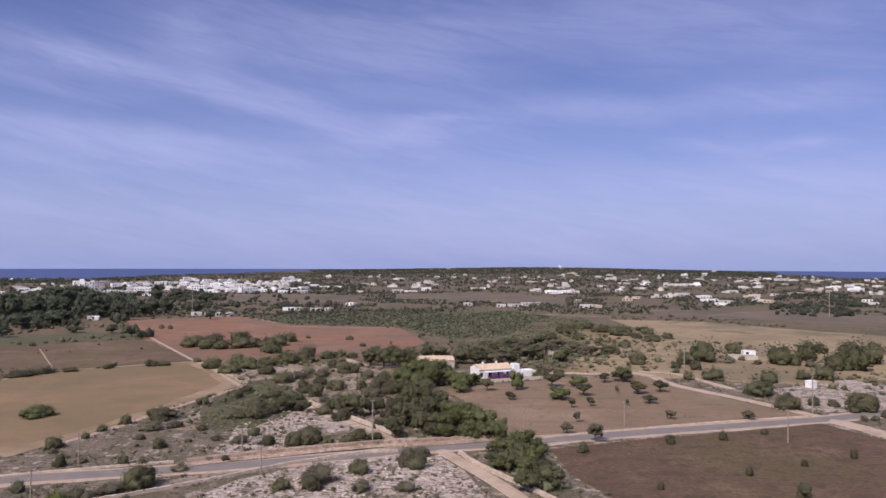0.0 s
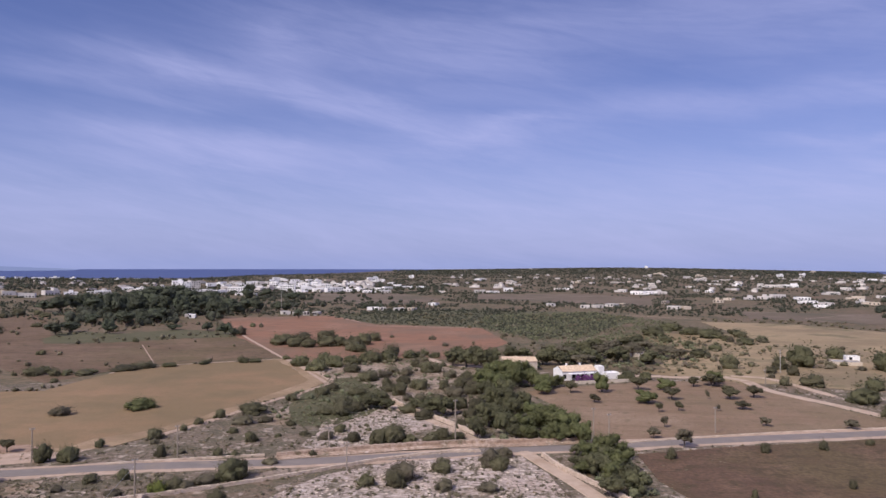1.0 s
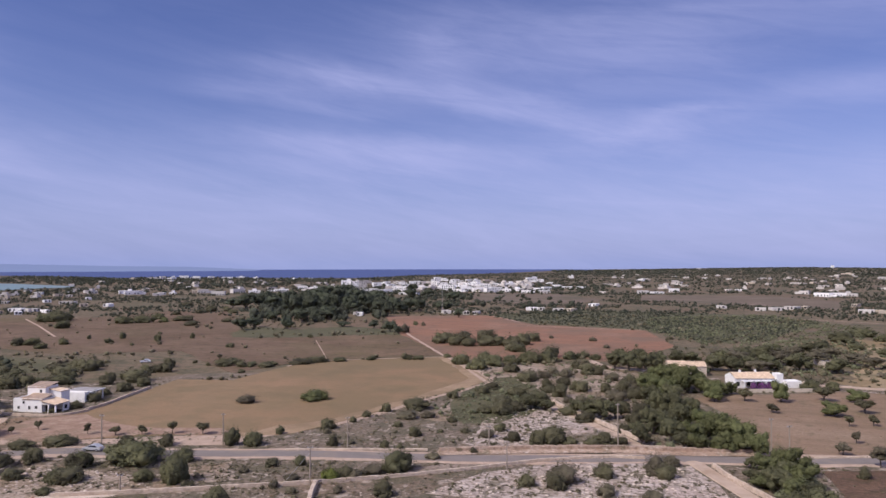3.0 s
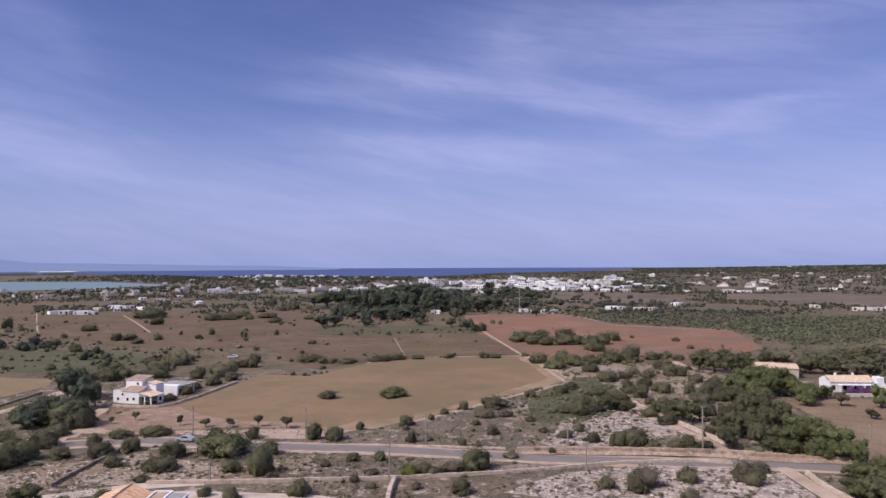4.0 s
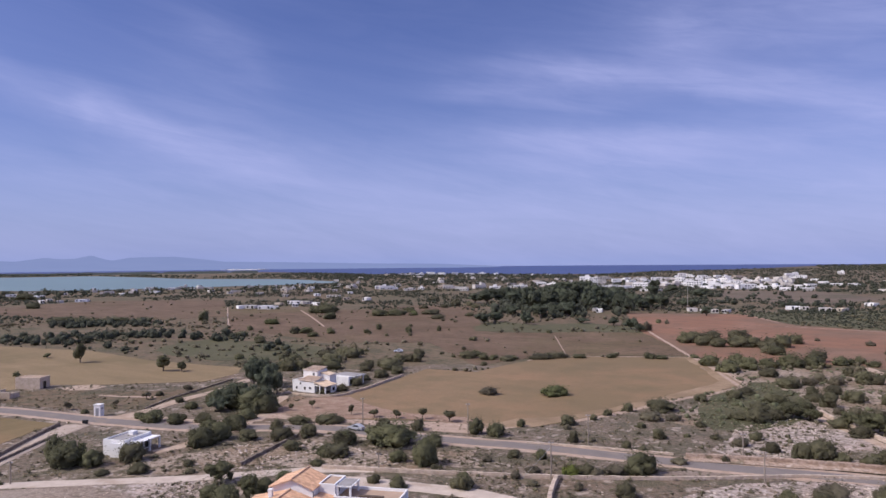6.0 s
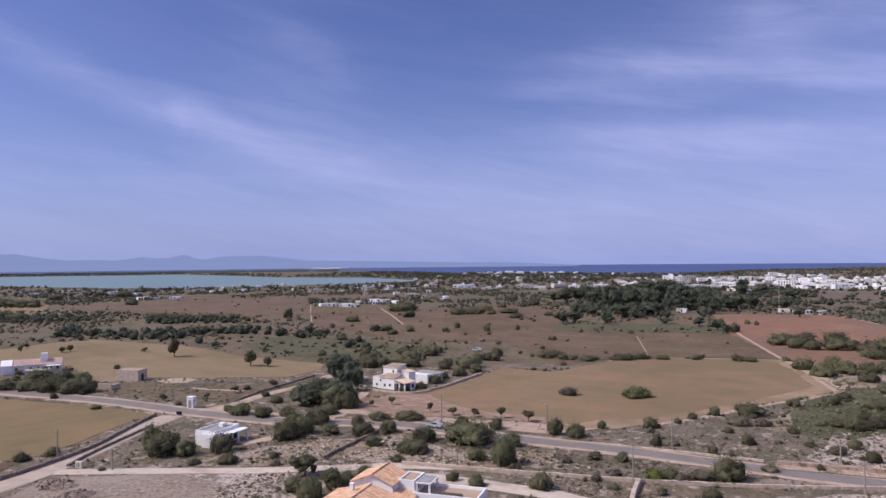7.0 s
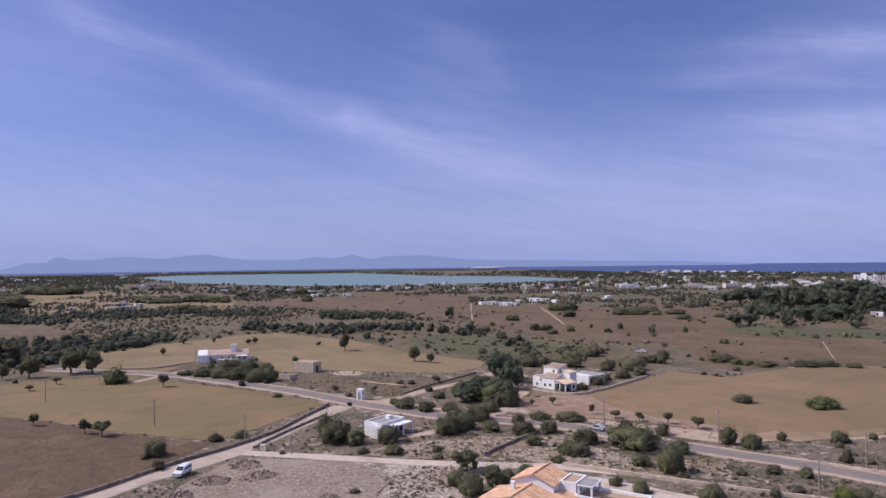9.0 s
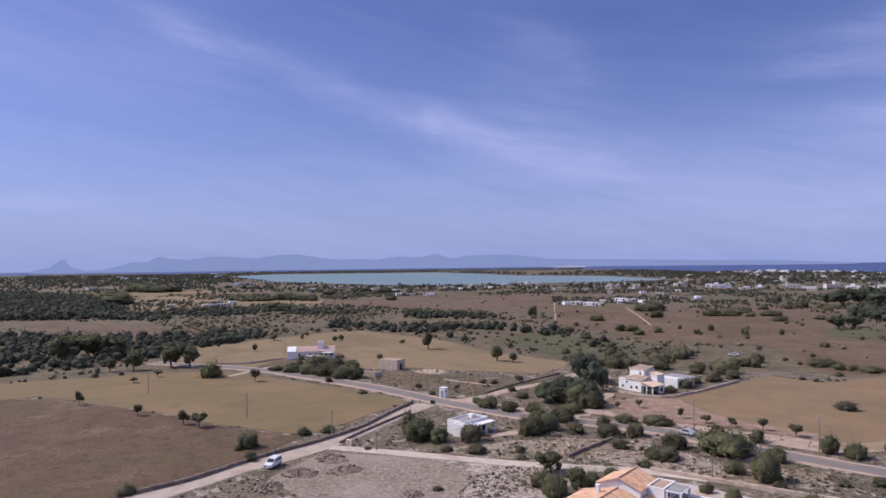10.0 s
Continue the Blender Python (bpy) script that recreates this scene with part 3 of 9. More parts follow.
def blobs(rng, masses, leaves, size, core=0.83, rough=0.32, base=ICO2, least=20):
    """Rounded masses of fine leaves over a dim core, with an uneven outline."""
    V, F, n = [], [], 0
    area = np.array([r[0] * r[2] for _, r in masses])
    counts = np.maximum(least, (leaves * area / area.sum()).astype(int))
    for (c, r), m in zip(masses, counts):
        k = rng.normal(size=(9, 3)) * rng.uniform(2.5, 9.0, (9, 1))
        ph = rng.uniform(0, 6.28, 9)

        def grow(d):
            return 1 + rough * 0.75 * np.sin(d @ k.T + ph).sum(1, keepdims=True) / 2.1

        r = np.array(r)
        if core:
            v = base[0] * r * grow(base[0]) * core + c
            V.append(v)
            F.append(base[1] + n)
            n += len(v)
        d = rng.normal(size=(m, 3))
        d /= np.linalg.norm(d, axis=1, keepdims=True)
        d[:, 2] = np.where(d[:, 2] < -0.4, -d[:, 2], d[:, 2])
        p = c + d * r * grow(d) * (0.8 + 0.46 * rng.uniform(0, 1, (m, 1)) ** 1.7)
        nn = d / r * r.min() + np.array((0, 0, 0.3)) + rng.normal(size=(m, 3)) * 0.5
        nn /= np.linalg.norm(nn, axis=1, keepdims=True)
        t = np.cross(nn, rng.normal(size=(m, 3)))
        t /= np.linalg.norm(t, axis=1, keepdims=True) + 1e-9
        u = np.cross(nn, t)
        s = size * rng.uniform(0.6, 1.4, (m, 1))
        q = np.stack([p - t * s * 0.5 - u * s * 0.45, p + t * s * 0.6 - u * s * 0.3, p + t * s * 0.05 + u * s * 0.65], 1)
        V.append(q.reshape(-1, 3))
        F.append(np.arange(m * 3).reshape(-1, 3) + n)
        n += m * 3
    return np.concatenate(V), np.concatenate(F)


def dome(rng, k=4, leaves=2100, size=0.036):
    """A shrub one metre wide and one high, down to the ground."""
    masses = [(np.array((rng.uniform(-0.05, 0.05), rng.uniform(-0.05, 0.05), 0.3)), (rng.uniform(0.36, 0.42), rng.uniform(0.36, 0.42), 0.52))]
    for i in range(k):
        a = 2 * math.pi * (i + rng.uniform(-0.3, 0.3)) / k
        r = rng.uniform(0.18, 0.36)
        masses.append((np.array((r * math.cos(a), r * math.sin(a), rng.uniform(0.08, 0.42))),
                       (rng.uniform(0.1, 0.22), rng.uniform(0.1, 0.22), rng.uniform(0.14, 0.34))))
    V, F = blobs(rng, masses, leaves, size)
    V[:, 2] = np.maximum(V[:, 2], 0.005)
    return V, F


def crown(rng, low=0.35, k=5, leaves=2200, size=0.036):
    """A tree's crown in a metre cube, from low up to one."""
    h = 1 - low
    masses = [(np.array((0, 0, low + 0.5 * h)), (0.28, 0.28, 0.4 * h))]
    for i in range(k):
        a = 2 * math.pi * (i + rng.uniform(-0.4, 0.4)) / k
        r = rng.uniform(0.17, 0.34)
        masses.append((np.array((r * math.cos(a), r * math.sin(a), low + h * rng.uniform(0.25, 0.78))),
                       (rng.uniform(0.09, 0.2), rng.uniform(0.09, 0.2), h * rng.uniform(0.12, 0.28))))
    return blobs(rng, masses, leaves, size)


def trunk_mesh(rng, low, thick=0.035):
    """A tapered trunk with limbs that reach into the crown."""
    bm = bmesh.new()

    def limb(a, b, r0, r1):
        d = b - a
        q = d.to_track_quat("Z", "Y").to_matrix().to_4x4()
        bmesh.ops.create_cone(bm, segments=6, radius1=r0, radius2=r1, depth=d.length, matrix=Matrix.Translation((a + b) / 2) @ q)

    top = Vector((rng.uniform(-0.03, 0.03), rng.uniform(-0.03, 0.03), low + 0.08))
    limb(Vector((0, 0, -0.02)), top, thick * 1.3, thick * 0.8)
    for i in range(4):
        a = 2 * math.pi * (i + rng.uniform(-0.3, 0.3)) / 4
        limb(top - Vector((0, 0, 0.04)), Vector((0.25 * math.cos(a), 0.25 * math.sin(a), low + rng.uniform(0.22, 0.4))), thick * 0.6, thick * 0.25)
    return bm


RNG = np.random.default_rng(7)
SHRUBS, TREES = {}, {}
for key, material, label in (("olive", M_BUSH, "olive-green rounded wild shrub on dry ground"), ("green", M_GREEN, "fresh green dense shrub on dry ground"),
                             ("dull", M_DULL, "grey-green dusty shrub on dry ground"), ("pine", M_PINE, "dark green dense juniper bush on dry ground"), ("bright", M_SPURGE, "bright yellow-green low bush beside the road")):
    SHRUBS[key] = []
    for i in range(4):
        v, f = dome(RNG, k=int(RNG.integers(5, 9)))
        SHRUBS[key].append(mesh_arrays("shrub", v, f, material))
    for i in range(4):
        v, f = dome(RNG, k=int(RNG.integers(4, 6)), leaves=620, size=0.058)
        SHRUBS[key].append(mesh_arrays("shrub", v, f, material))
for key, material, low in (("almond", M_BUSH, 0.26), ("fig", M_GREEN, 0.08), ("pine", M_PINE, 0.12), ("dull", M_DULL, 0.28), ("wood", M_PINEWOOD, 0.12)):
    TREES[key] = []
    for i in range(3):
        v, f = crown(RNG, low=low, k=int(RNG.integers(9, 13)))
        TREES[key].append((mesh_arrays("crown", v, f, material), mesh_bm("trunk", trunk_mesh(RNG, low), M_BARK)))
    for i in range(3):
        v, f = crown(RNG, low=low, k=int(RNG.integers(5, 7)), leaves=620, size=0.058)
        TREES[key].append((mesh_arrays("crown", v, f, material), mesh_bm("trunk", trunk_mesh(RNG, low), M_BARK)))
SHRUB_LABEL = {"bright": "bright yellow-green low bush beside the road", "olive": "olive-green rounded wild shrub on dry ground", "green": "fresh green dense shrub on dry ground",
               "dull": "grey-green dusty shrub on dry ground", "pine": "dark green dense juniper bush on dry ground"}
TREE_LABEL = {"almond": "small olive-green tree with a round crown", "fig": "fresh green broad tree with a low crown",
              "pine": "dark green pine tree with an uneven crown", "dull": "thin grey-green tree with a sparse crown"}
PLACED = random.Random(5)


def shrubs(key, rows, group="", label=""):
    for x, y, w, h in rows:
        me = PLACED.choice(SHRUBS[key][:4] if math.hypot(x, y) < 255 else SHRUBS[key][4:])
        ob = new("shrub", me)
        ob.matrix_basis = Matrix.LocRotScale((x, y, -0.05), Euler((0, 0, PLACED.uniform(0, 6.28))), (w * 1.05, w * 1.05 * PLACED.uniform(0.85, 1.1), h * 1.02))
        tagged(ob, label or SHRUB_LABEL[key], "shrub", group)


def trees(key, rows, group, label="", name="tree"):
    for x, y, w, h in rows:
        if group == "orchard trees":
            w, h = w * 1.3, h * 0.95
        if group == "grove trees":
            h *= 0.78
        c, t = PLACED.choice(TREES[key][:3] if math.hypot(x, y) < 255 else TREES[key][3:])
        m = Matrix.LocRotScale((x, y, -0.03), Euler((0, 0, PLACED.uniform(0, 6.28))), (w * 1.08, w * 1.08, h))
        ob = thing(name, m, label or TREE_LABEL[key], "tree", group)
        part("trunk", t, M_BARK, ob)
        part("crown", c, None, ob)


def small_templates(seed, leaves, size, count=5, base=ICO1, lobes=3, core=0.86):
    rng = np.random.default_rng(seed)
    out = []
    for i in range(count):
        masses = [(np.array((0, 0, 0.26)), (rng.uniform(0.32, 0.42), rng.uniform(0.32, 0.42), 0.42))]
        for k in range(lobes):
            a, s = rng.uniform(0, 6.28), rng.uniform(0.16, 0.28)
            masses.append((np.array((0.28 * math.cos(a), 0.28 * math.sin(a), rng.uniform(0.1, 0.4))), (s, s, s * 1.1)))
        v, f = blobs(rng, masses, leaves, size, core=core, base=base, least=5)
        v[:, 2] = np.maximum(v[:, 2], -0.02)
        out.append((v, f))
    return out


ICO0 = (np.array([(1, 0, 0), (-1, 0, 0), (0, 1, 0), (0, -1, 0), (0, 0, 1), (0, 0, -1.0)]),
        np.array([(0, 2, 4), (2, 1, 4), (1, 3, 4), (3, 0, 4), (2, 0, 5), (1, 2, 5), (3, 1, 5), (0, 3, 5)]))
MID_BUSH = small_templates(11, 130, 0.085, lobes=2, count=8)
TINY_BUSH = small_templates(14, 14, 0.34, core=0.0, lobes=0, count=8)
SMALL_BUSH = small_templates(15, 22, 0.2, base=ICO0, lobes=0, count=8)
VERY_FAR = small_templates(13, 7, 0.34, base=ICO0, lobes=0, count=8)
FAR_BUSH = small_templates(12, 32, 0.15, base=ICO1, lobes=1, count=10)


def stones_templates(seed):
    rng = np.random.default_rng(seed)
    out = []
    for i in range(6):
        v = ICO1[0] * rng.uniform(0.65, 1.1, (len(ICO1[0]), 1)) * (0.5, 0.42, 0.3)
        out.append((v + (0, 0, 0.08), ICO1[1]))
    return out


STONES = stones_templates(3)


def scatter(name, polys, per_100m2, sizes, tall, templates, material, label, category, seed, avoid=True, clump=0.0, clump_scale=0.02, also=()):
    """One object of many small growths or stones, strewn over polygons, off the roads and fields."""
    rng = np.random.default_rng(seed)
    P = []
    for poly in polys:
        poly = np.array([p[:2] for p in poly])
        lo, hi = poly.min(0), poly.max(0)
        n = int((hi[0] - lo[0]) * (hi[1] - lo[1]) / 100 * per_100m2)
        p = rng.uniform(lo, hi, (n, 2))
        P.append(p[inside(p, poly)])
    P = np.concatenate(P)
    if clump:
        keep = np.array([noise.noise(Vector((x * clump_scale, y * clump_scale, seed))) + 0.5 * noise.noise(Vector((x * clump_scale * 3, y * clump_scale * 3, seed)))
                         for x, y in P]) > clump * 1.2 - 0.6
        P = P[keep]
    if avoid:
        bad = np.zeros(len(P), bool)
        for line, w in ROADS:
            bad |= near_line(P, line, w)
        for poly in FIELDS:
            bad |= inside(P, poly)
        P = P[~bad]
    for poly in also:
        P = P[~inside(P, np.array([q[:2] for q in poly]))]
    P = P[np.hypot(P[:, 0], P[:, 1]) < np.interp(np.degrees(np.arctan2(-P[:, 0], P[:, 1])), [c[0] for c in coast], [c[1] for c in coast]) - 10]
    V, F, n = [], [], 0
    kinds = rng.integers(0, len(templates), len(P))
    turns = rng.uniform(0, 6.28, len(P))
    s = sizes[0] + (sizes[1] - sizes[0]) * rng.uniform(0, 1, len(P)) ** 2
    h = s * tall * rng.uniform(0.75, 1.25, len(P))
    for k, (tv, tf) in enumerate(templates):
        i = np.where(kinds == k)[0]
        if not len(i):
            continue
        c, sn = np.cos(turns[i])[:, None], np.sin(turns[i])[:, None]
        x = (tv[None, :, 0] * c - tv[None, :, 1] * sn) * s[i][:, None] + P[i, 0][:, None]
        y = (tv[None, :, 0] * sn + tv[None, :, 1] * c) * s[i][:, None] + P[i, 1][:, None]
        z = tv[None, :, 2] * h[i][:, None] + ground_z(P[i, 0], P[i, 1])[:, None]
        V.append(np.stack([x, y, z], -1).reshape(-1, 3))
        F.append((tf[None] + (np.arange(len(i)) * len(tv))[:, None, None] + n).reshape(-1, 3))
        n += len(i) * len(tv)
    ob = new(name, mesh_arrays(name, np.concatenate(V), np.concatenate(F), material))
    return tagged(ob, label, category, kind="stuff")


# ---- ground, sea, lagoon, far land ----
def ground_z(x, y):
    """Level plain, with a low wooded rise far off on the right and lower shores on the left."""
    x, y = np.asarray(x, float), np.asarray(y, float)
    r = np.hypot(x, y)
    az = np.degrees(np.arctan2(-x, y))
    s = np.clip((r - 1900) / 2600, 0, 1)
    hump = np.clip(1 - np.abs((az + 8) / 17.0), 0, 1)
    return 17 * s * s * (3 - 2 * s) * (hump * hump * (3 - 2 * hump))


radii = [0.0, 30, 60, 90, 120, 160, 220, 300, 400, 550, 750, 1000, 1300, 1700, 1900, 2150, 2400, 2700, 3000, 3300, 3700, 4100, 4500, 4800, 4960]
verts, faces = [(0, 0, 0)], []
AZ = 180
for r in radii[1:]:
    a = np.radians(np.arange(AZ) * 360 / AZ)
    gx, gy = -np.sin(a) * r, np.cos(a) * r
    verts += [tuple(v) for v in np.stack([gx, gy, ground_z(gx, gy)], 1)]
for k in range(AZ):
    faces.append((0, 1 + k, 1 + (k + 1) % AZ))
for i in range(len(radii) - 2):
    for k in range(AZ):
        a, b = 1 + i * AZ + k, 1 + i * AZ + (k + 1) % AZ
        faces.append((a, a + AZ, b + AZ, b))
ground = tagged(new("ground", mesh_of("ground", verts, faces, M_GROUND, smooth=True)), "dry brown scrubland plain reaching the horizon", "ground", kind="structure")


def polar(az, r, z=0.0):
    a = radians(az)
    return (-math.sin(a) * r, math.cos(a) * r, z)


def far_water(name, near, far, z, material, label):
    """A sheet of water between two shore lines of (azimuth, distance)."""
    n = 60
    a0, a1 = near[0][0], near[-1][0]
    verts, faces = [], []
    for i in range(n + 1):
        az = a0 + (a1 - a0) * i / n
        r0 = np.interp(az, [p[0] for p in near], [p[1] for p in near])
        r1 = np.interp(az, [p[0] for p in far], [p[1] for p in far])
        r0 += 14 * noise.noise(Vector((az * 0.7, 0, 0)))
        for k in range(5):
            verts.append(polar(az, r0 + (r1 - r0) * k / 4, z))
    for i in range(n):
        for k in range(4):
            a = i * 5 + k
            faces.append((a, a + 5, a + 6, a + 1))
    return tagged(new(name, mesh_of(name, verts, faces, material)), label, "water", kind="structure")

def shore(rows):
    rows = sorted((az, min(4957, EYE / -min(te, -0.00807))) for az, te in rows)
    return rows


coast = shore([(-29.9, -0.0164), (-28.2, -0.0147), (-26.3, -0.0122), (-24.5, -0.0103), (-22.5, -0.0087), (-22.1, -0.0069), (10.2, -0.0093), (12.9, -0.0125), (17.1, -0.0149), (21.2, -0.0162), (24.0, -0.0183), (27.0, -0.0209), (30.2, -0.0198), (31.5, -0.0198), (36.1, -0.0189), (40.7, -0.0174), (44.2, -0.0192), (47.3, -0.0163), (51.9, -0.0142), (53.5, -0.0128), (56.0, -0.0135), (65.2, -0.0117), (82.6, -0.0126), (86.5, -0.0128), (90.1, -0.0116), (93.5, -0.0111)])
coast = [(-75.0, 2600), (-40.0, coast[0][1])] + coast + [(110.0, 2900), (150.0, 2600)]
far_water("sea", coast, [(-75.0, 4962), (150.0, 4962)], 0.5, M_SEA, "deep blue sea along the horizon")
far_water("lagoon", shore([(47.2, -0.0294), (51.5, -0.0317), (56.0, -0.0327), (60.6, -0.0335), (65.2, -0.0341), (69.8, -0.0329), (75.1, -0.0288), (77.6, -0.0264), (79.7, -0.0241), (81.4, -0.0183)]),
          shore([(47.2, -0.0286), (51.5, -0.0238), (58.8, -0.0218), (60.6, -0.0199), (62.9, -0.0178), (65.2, -0.0161), (69.7, -0.0162), (74.2, -0.0158), (78.5, -0.0158), (81.4, -0.0175)]), 0.4, M_LAGOON,
          "pale green lagoon water behind the plain")


def ridge(name, a0, a1, r, z_of, material, label, n=220, thick=900):
    """A range of far hills with a front and a back slope."""
    verts, faces = [], []
    for i in range(n + 1):
        az = a0 + (a1 - a0) * i / n
        h = max(0.3, z_of(az))
        verts += [polar(az, r - thick, -2), polar(az, r - thick * 0.45, h * 0.62), polar(az, r, h), polar(az, r + 20, -2)]
    for i in range(n):
        for k in range(3):
            a = i * 4 + k
            faces.append((a, a + 4, a + 5, a + 1))
    return tagged(new(name, mesh_of(name, verts, faces, material, smooth=True)), label, "hills", kind="structure")


PEAKS = [(91.7, -0.0063), (90.5, -0.0060), (90.1, -0.0039), (89.3, -0.0007), (88.7, 0.0033), (87.5, 0.0030), (87.1, 0.0086), (86.7, 0.0106), (85.8, 0.0069), (84.5, 0.0060), (83.2, 0.0094), (82.0, 0.0100), (80.9, 0.0083), (79.7, 0.0066), (79.3, 0.0081), (77.7, 0.0116), (76.4, 0.0121), (75.4, 0.0089), (74.3, 0.0057), (73.1, 0.0039), (71.8, 0.0044), (70.0, 0.0033), (68.9, 0.0062), (68.2, 0.0077), (67.3, 0.0059), (66.4, 0.0065), (65.8, 0.0088), (65.3, 0.0107), (64.6, 0.0062), (63.9, 0.0036), (62.8, 0.0074), (61.9, 0.0080), (59.6, 0.0084), (58.0, 0.0057), (55.9, 0.0012), (52.7, 0.0005), (48.2, -0.0012), (43.8, -0.0029), (39.5, -0.0037), (35.5, -0.0067), (31.7, -0.0103), (28.1, -0.0135)]
PEAKS = sorted(PEAKS)


def skyline(az):
    te = np.interp(az, [p[0] for p in PEAKS], [p[1] for p in PEAKS], left=-0.0079, right=-0.0079)
    return EYE + te * 4880 + 1.5 * noise.noise(Vector((az * 2.3, 4, 0)))


# hills and islet get their haze from the glowing colour of M_FAR
ridge("hills", 30, 92, 4880, skyline, M_FAR, "island mountains across the sea, haze painted as blue glow")
ISLET = [(95.2, -0.0068), (94.6, -0.0045), (93.9, -0.0022), (93.6, 0.0034), (93.4, 0.0044), (93.3, 0.0082), (93.0, 0.0078), (92.9, 0.0046), (92.7, -0.0018), (92.2, -0.0042), (91.7, -0.0066)]
ISLET = sorted(ISLET)
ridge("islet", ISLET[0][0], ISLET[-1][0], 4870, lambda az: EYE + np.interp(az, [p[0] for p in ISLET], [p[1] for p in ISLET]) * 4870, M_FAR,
      "steep rock islet on the horizon, haze painted as blue glow", n=30)
ridge("coast_land", 74.5, 53.5, 3320, lambda az: 2.0 + 2.5 * noise.noise(Vector((az * 0.8, 2, 0))), M_COAST,
      "low wooded land between the lagoon and sea", thick=830)
field("salt_flat", [polar(a, r) for a, r in ((56.0, 3900), (55.2, 3700), (54.2, 3650), (53.4, 3720), (52.9, 3950), (53.6, 4150), (54.6, 3920), (55.4, 4150))], 3.0, M_SAND, "white salt flats near the shore", wobble=40, keep=False)

# ---- fields ----
field("field_1", [(-155.5, 116.7), (-160.3, 137.3), (-154.1, 147.6), (-161.9, 176.7), (-168.4, 199.5), (-149.5, 204.4), (-149.5, 238.8), (-147.0, 253.5), (-98.6, 287.0), (-66.3, 234.8), (-68.7, 215.5), (-74.7, 197.2), (-79.9, 173.3), (-84.6, 156.5), (-89.4, 145.2), (-97.8, 138.2), (-110.5, 136.8), (-127.4, 126.7), (-139.6, 119.5)], 0.06,
      M_STRAW, "wide mown straw-coloured field", seed=1)
field("field_2", [(-270.2, 295.0), (-302.1, 413.5), (-224.3, 320.2), (-155.9, 364.7), (-102.0, 291.3), (-149.6, 258.1), (-159.1, 217.6), (-219.0, 262.9)], 0.06, M_BROWN, "reddish brown fallow field", seed=2)
field("field_3", [(-523.4, 357.2), (-336.8, 453.4), (-302.8, 413.1), (-272.3, 297.3), (-221.0, 264.4), (-264.9, 237.2), (-370.3, 254.6)], 0.05, M_BROWN, "brown fallow field with single trees", seed=3)
field("field_4", [(-221.9, 492.5), (-145.7, 525.7), (-98.4, 455.4), (-26.4, 435.7), (-7.7, 357.6), (-16.2, 331.9), (-32.9, 293.4), (-43.8, 301.0), (-77.8, 279.8), (-99.6, 288.5), (-155.0, 365.2)], 0.06, M_RED, "red ploughed field", seed=4)
field("field_5", [(0.3, 222.0), (8.7, 231.4), (28.0, 238.4), (43.1, 248.1), (69.8, 251.2), (74.7, 234.9), (86.1, 208.0), (92.6, 193.8), (97.5, 186.0), (74.4, 179.7), (43.2, 170.2), (22.0, 164.3), (16.3, 166.4), (14.1, 182.0), (8.4, 200.8)], 0.06, M_ORCHARD,
      "light brown orchard field with small trees", seed=5)
field("field_6", [(22.9, 152.9), (40.4, 159.4), (69.8, 168.9), (95.1, 178.1), (102.8, 157.3), (84.2, 121.6), (66.7, 102.4), (42.2, 102.2), (29.2, 121.1), (24.4, 134.5)], 0.06, M_DARK, "dark brown fallow field", seed=6)
field("field_7", [(121.0, 508.7), (155.1, 500.1), (180.0, 491.5), (216.6, 437.9), (254.8, 389.1), (223.5, 341.3), (165.8, 346.6), (130.0, 362.9), (120.4, 409.6)], 0.07, M_PLOT, "tan dry grass field", seed=7)
field("field_8", [(-277.6, -55.5), (-281.9, -22.3), (-279.3, 13.4), (-275.5, 35.7), (-250.9, 49.0), (-227.9, 60.5), (-210.4, 69.9), (-186.5, 77.0), (-182.6, 70.3), (-169.5, 53.4), (-162.4, 40.4), (-169.3, 34.3), (-186.3, 21.5), (-203.6, 12.4), (-248.0, -19.6), (-245.7, -49.1)], 0.06, M_OCHRE,
      "ochre stubble field", seed=8)
field("field_9", [(-239.9, -52.6), (-246.4, -26.3), (-240.2, -14.9), (-202.1, 12.3), (-185.0, 21.3), (-167.1, 33.8), (-160.7, 39.4), (-151.8, 30.7), (-144.7, 21.7), (-137.8, 8.4), (-133.1, -0.4), (-124.5, -13.3), (-104.0, -22.8)], 0.055, M_FALLOW, "dull brown fallow field", seed=9)
field("field_10", [(-349.7, 10.1), (-360.5, 36.7), (-390.0, 110.2), (-391.1, 130.3), (-327.6, 151.0), (-273.7, 150.9), (-227.5, 160.8), (-217.3, 152.3), (-211.4, 134.7), (-236.0, 108.6), (-248.0, 100.2), (-247.5, 81.2), (-299.5, 92.0), (-304.6, 71.3), (-274.4, 49.5), (-304.6, 26.8)], 0.06, M_TAN,
      "tan dry field round the farm", seed=10)
field("field_11", [(-584.4, -56.0), (-499.0, 27.4), (-428.0, 35.4), (-401.7, 4.0), (-449.0, -43.0)], 0.06, M_BROWN, "pale brown fallow field", seed=11)
field("field_12", [(-303.0, 168.9), (-327.0, 194.5), (-327.5, 218.8), (-296.7, 219.4), (-274.4, 221.5), (-250.2, 220.7), (-226.2, 216.7), (-219.0, 199.1), (-235.9, 182.2), (-247.6, 170.2), (-276.4, 164.4)], 0.06, M_MEADOW, "rough green meadow", seed=12, keep=False, wobble=9)
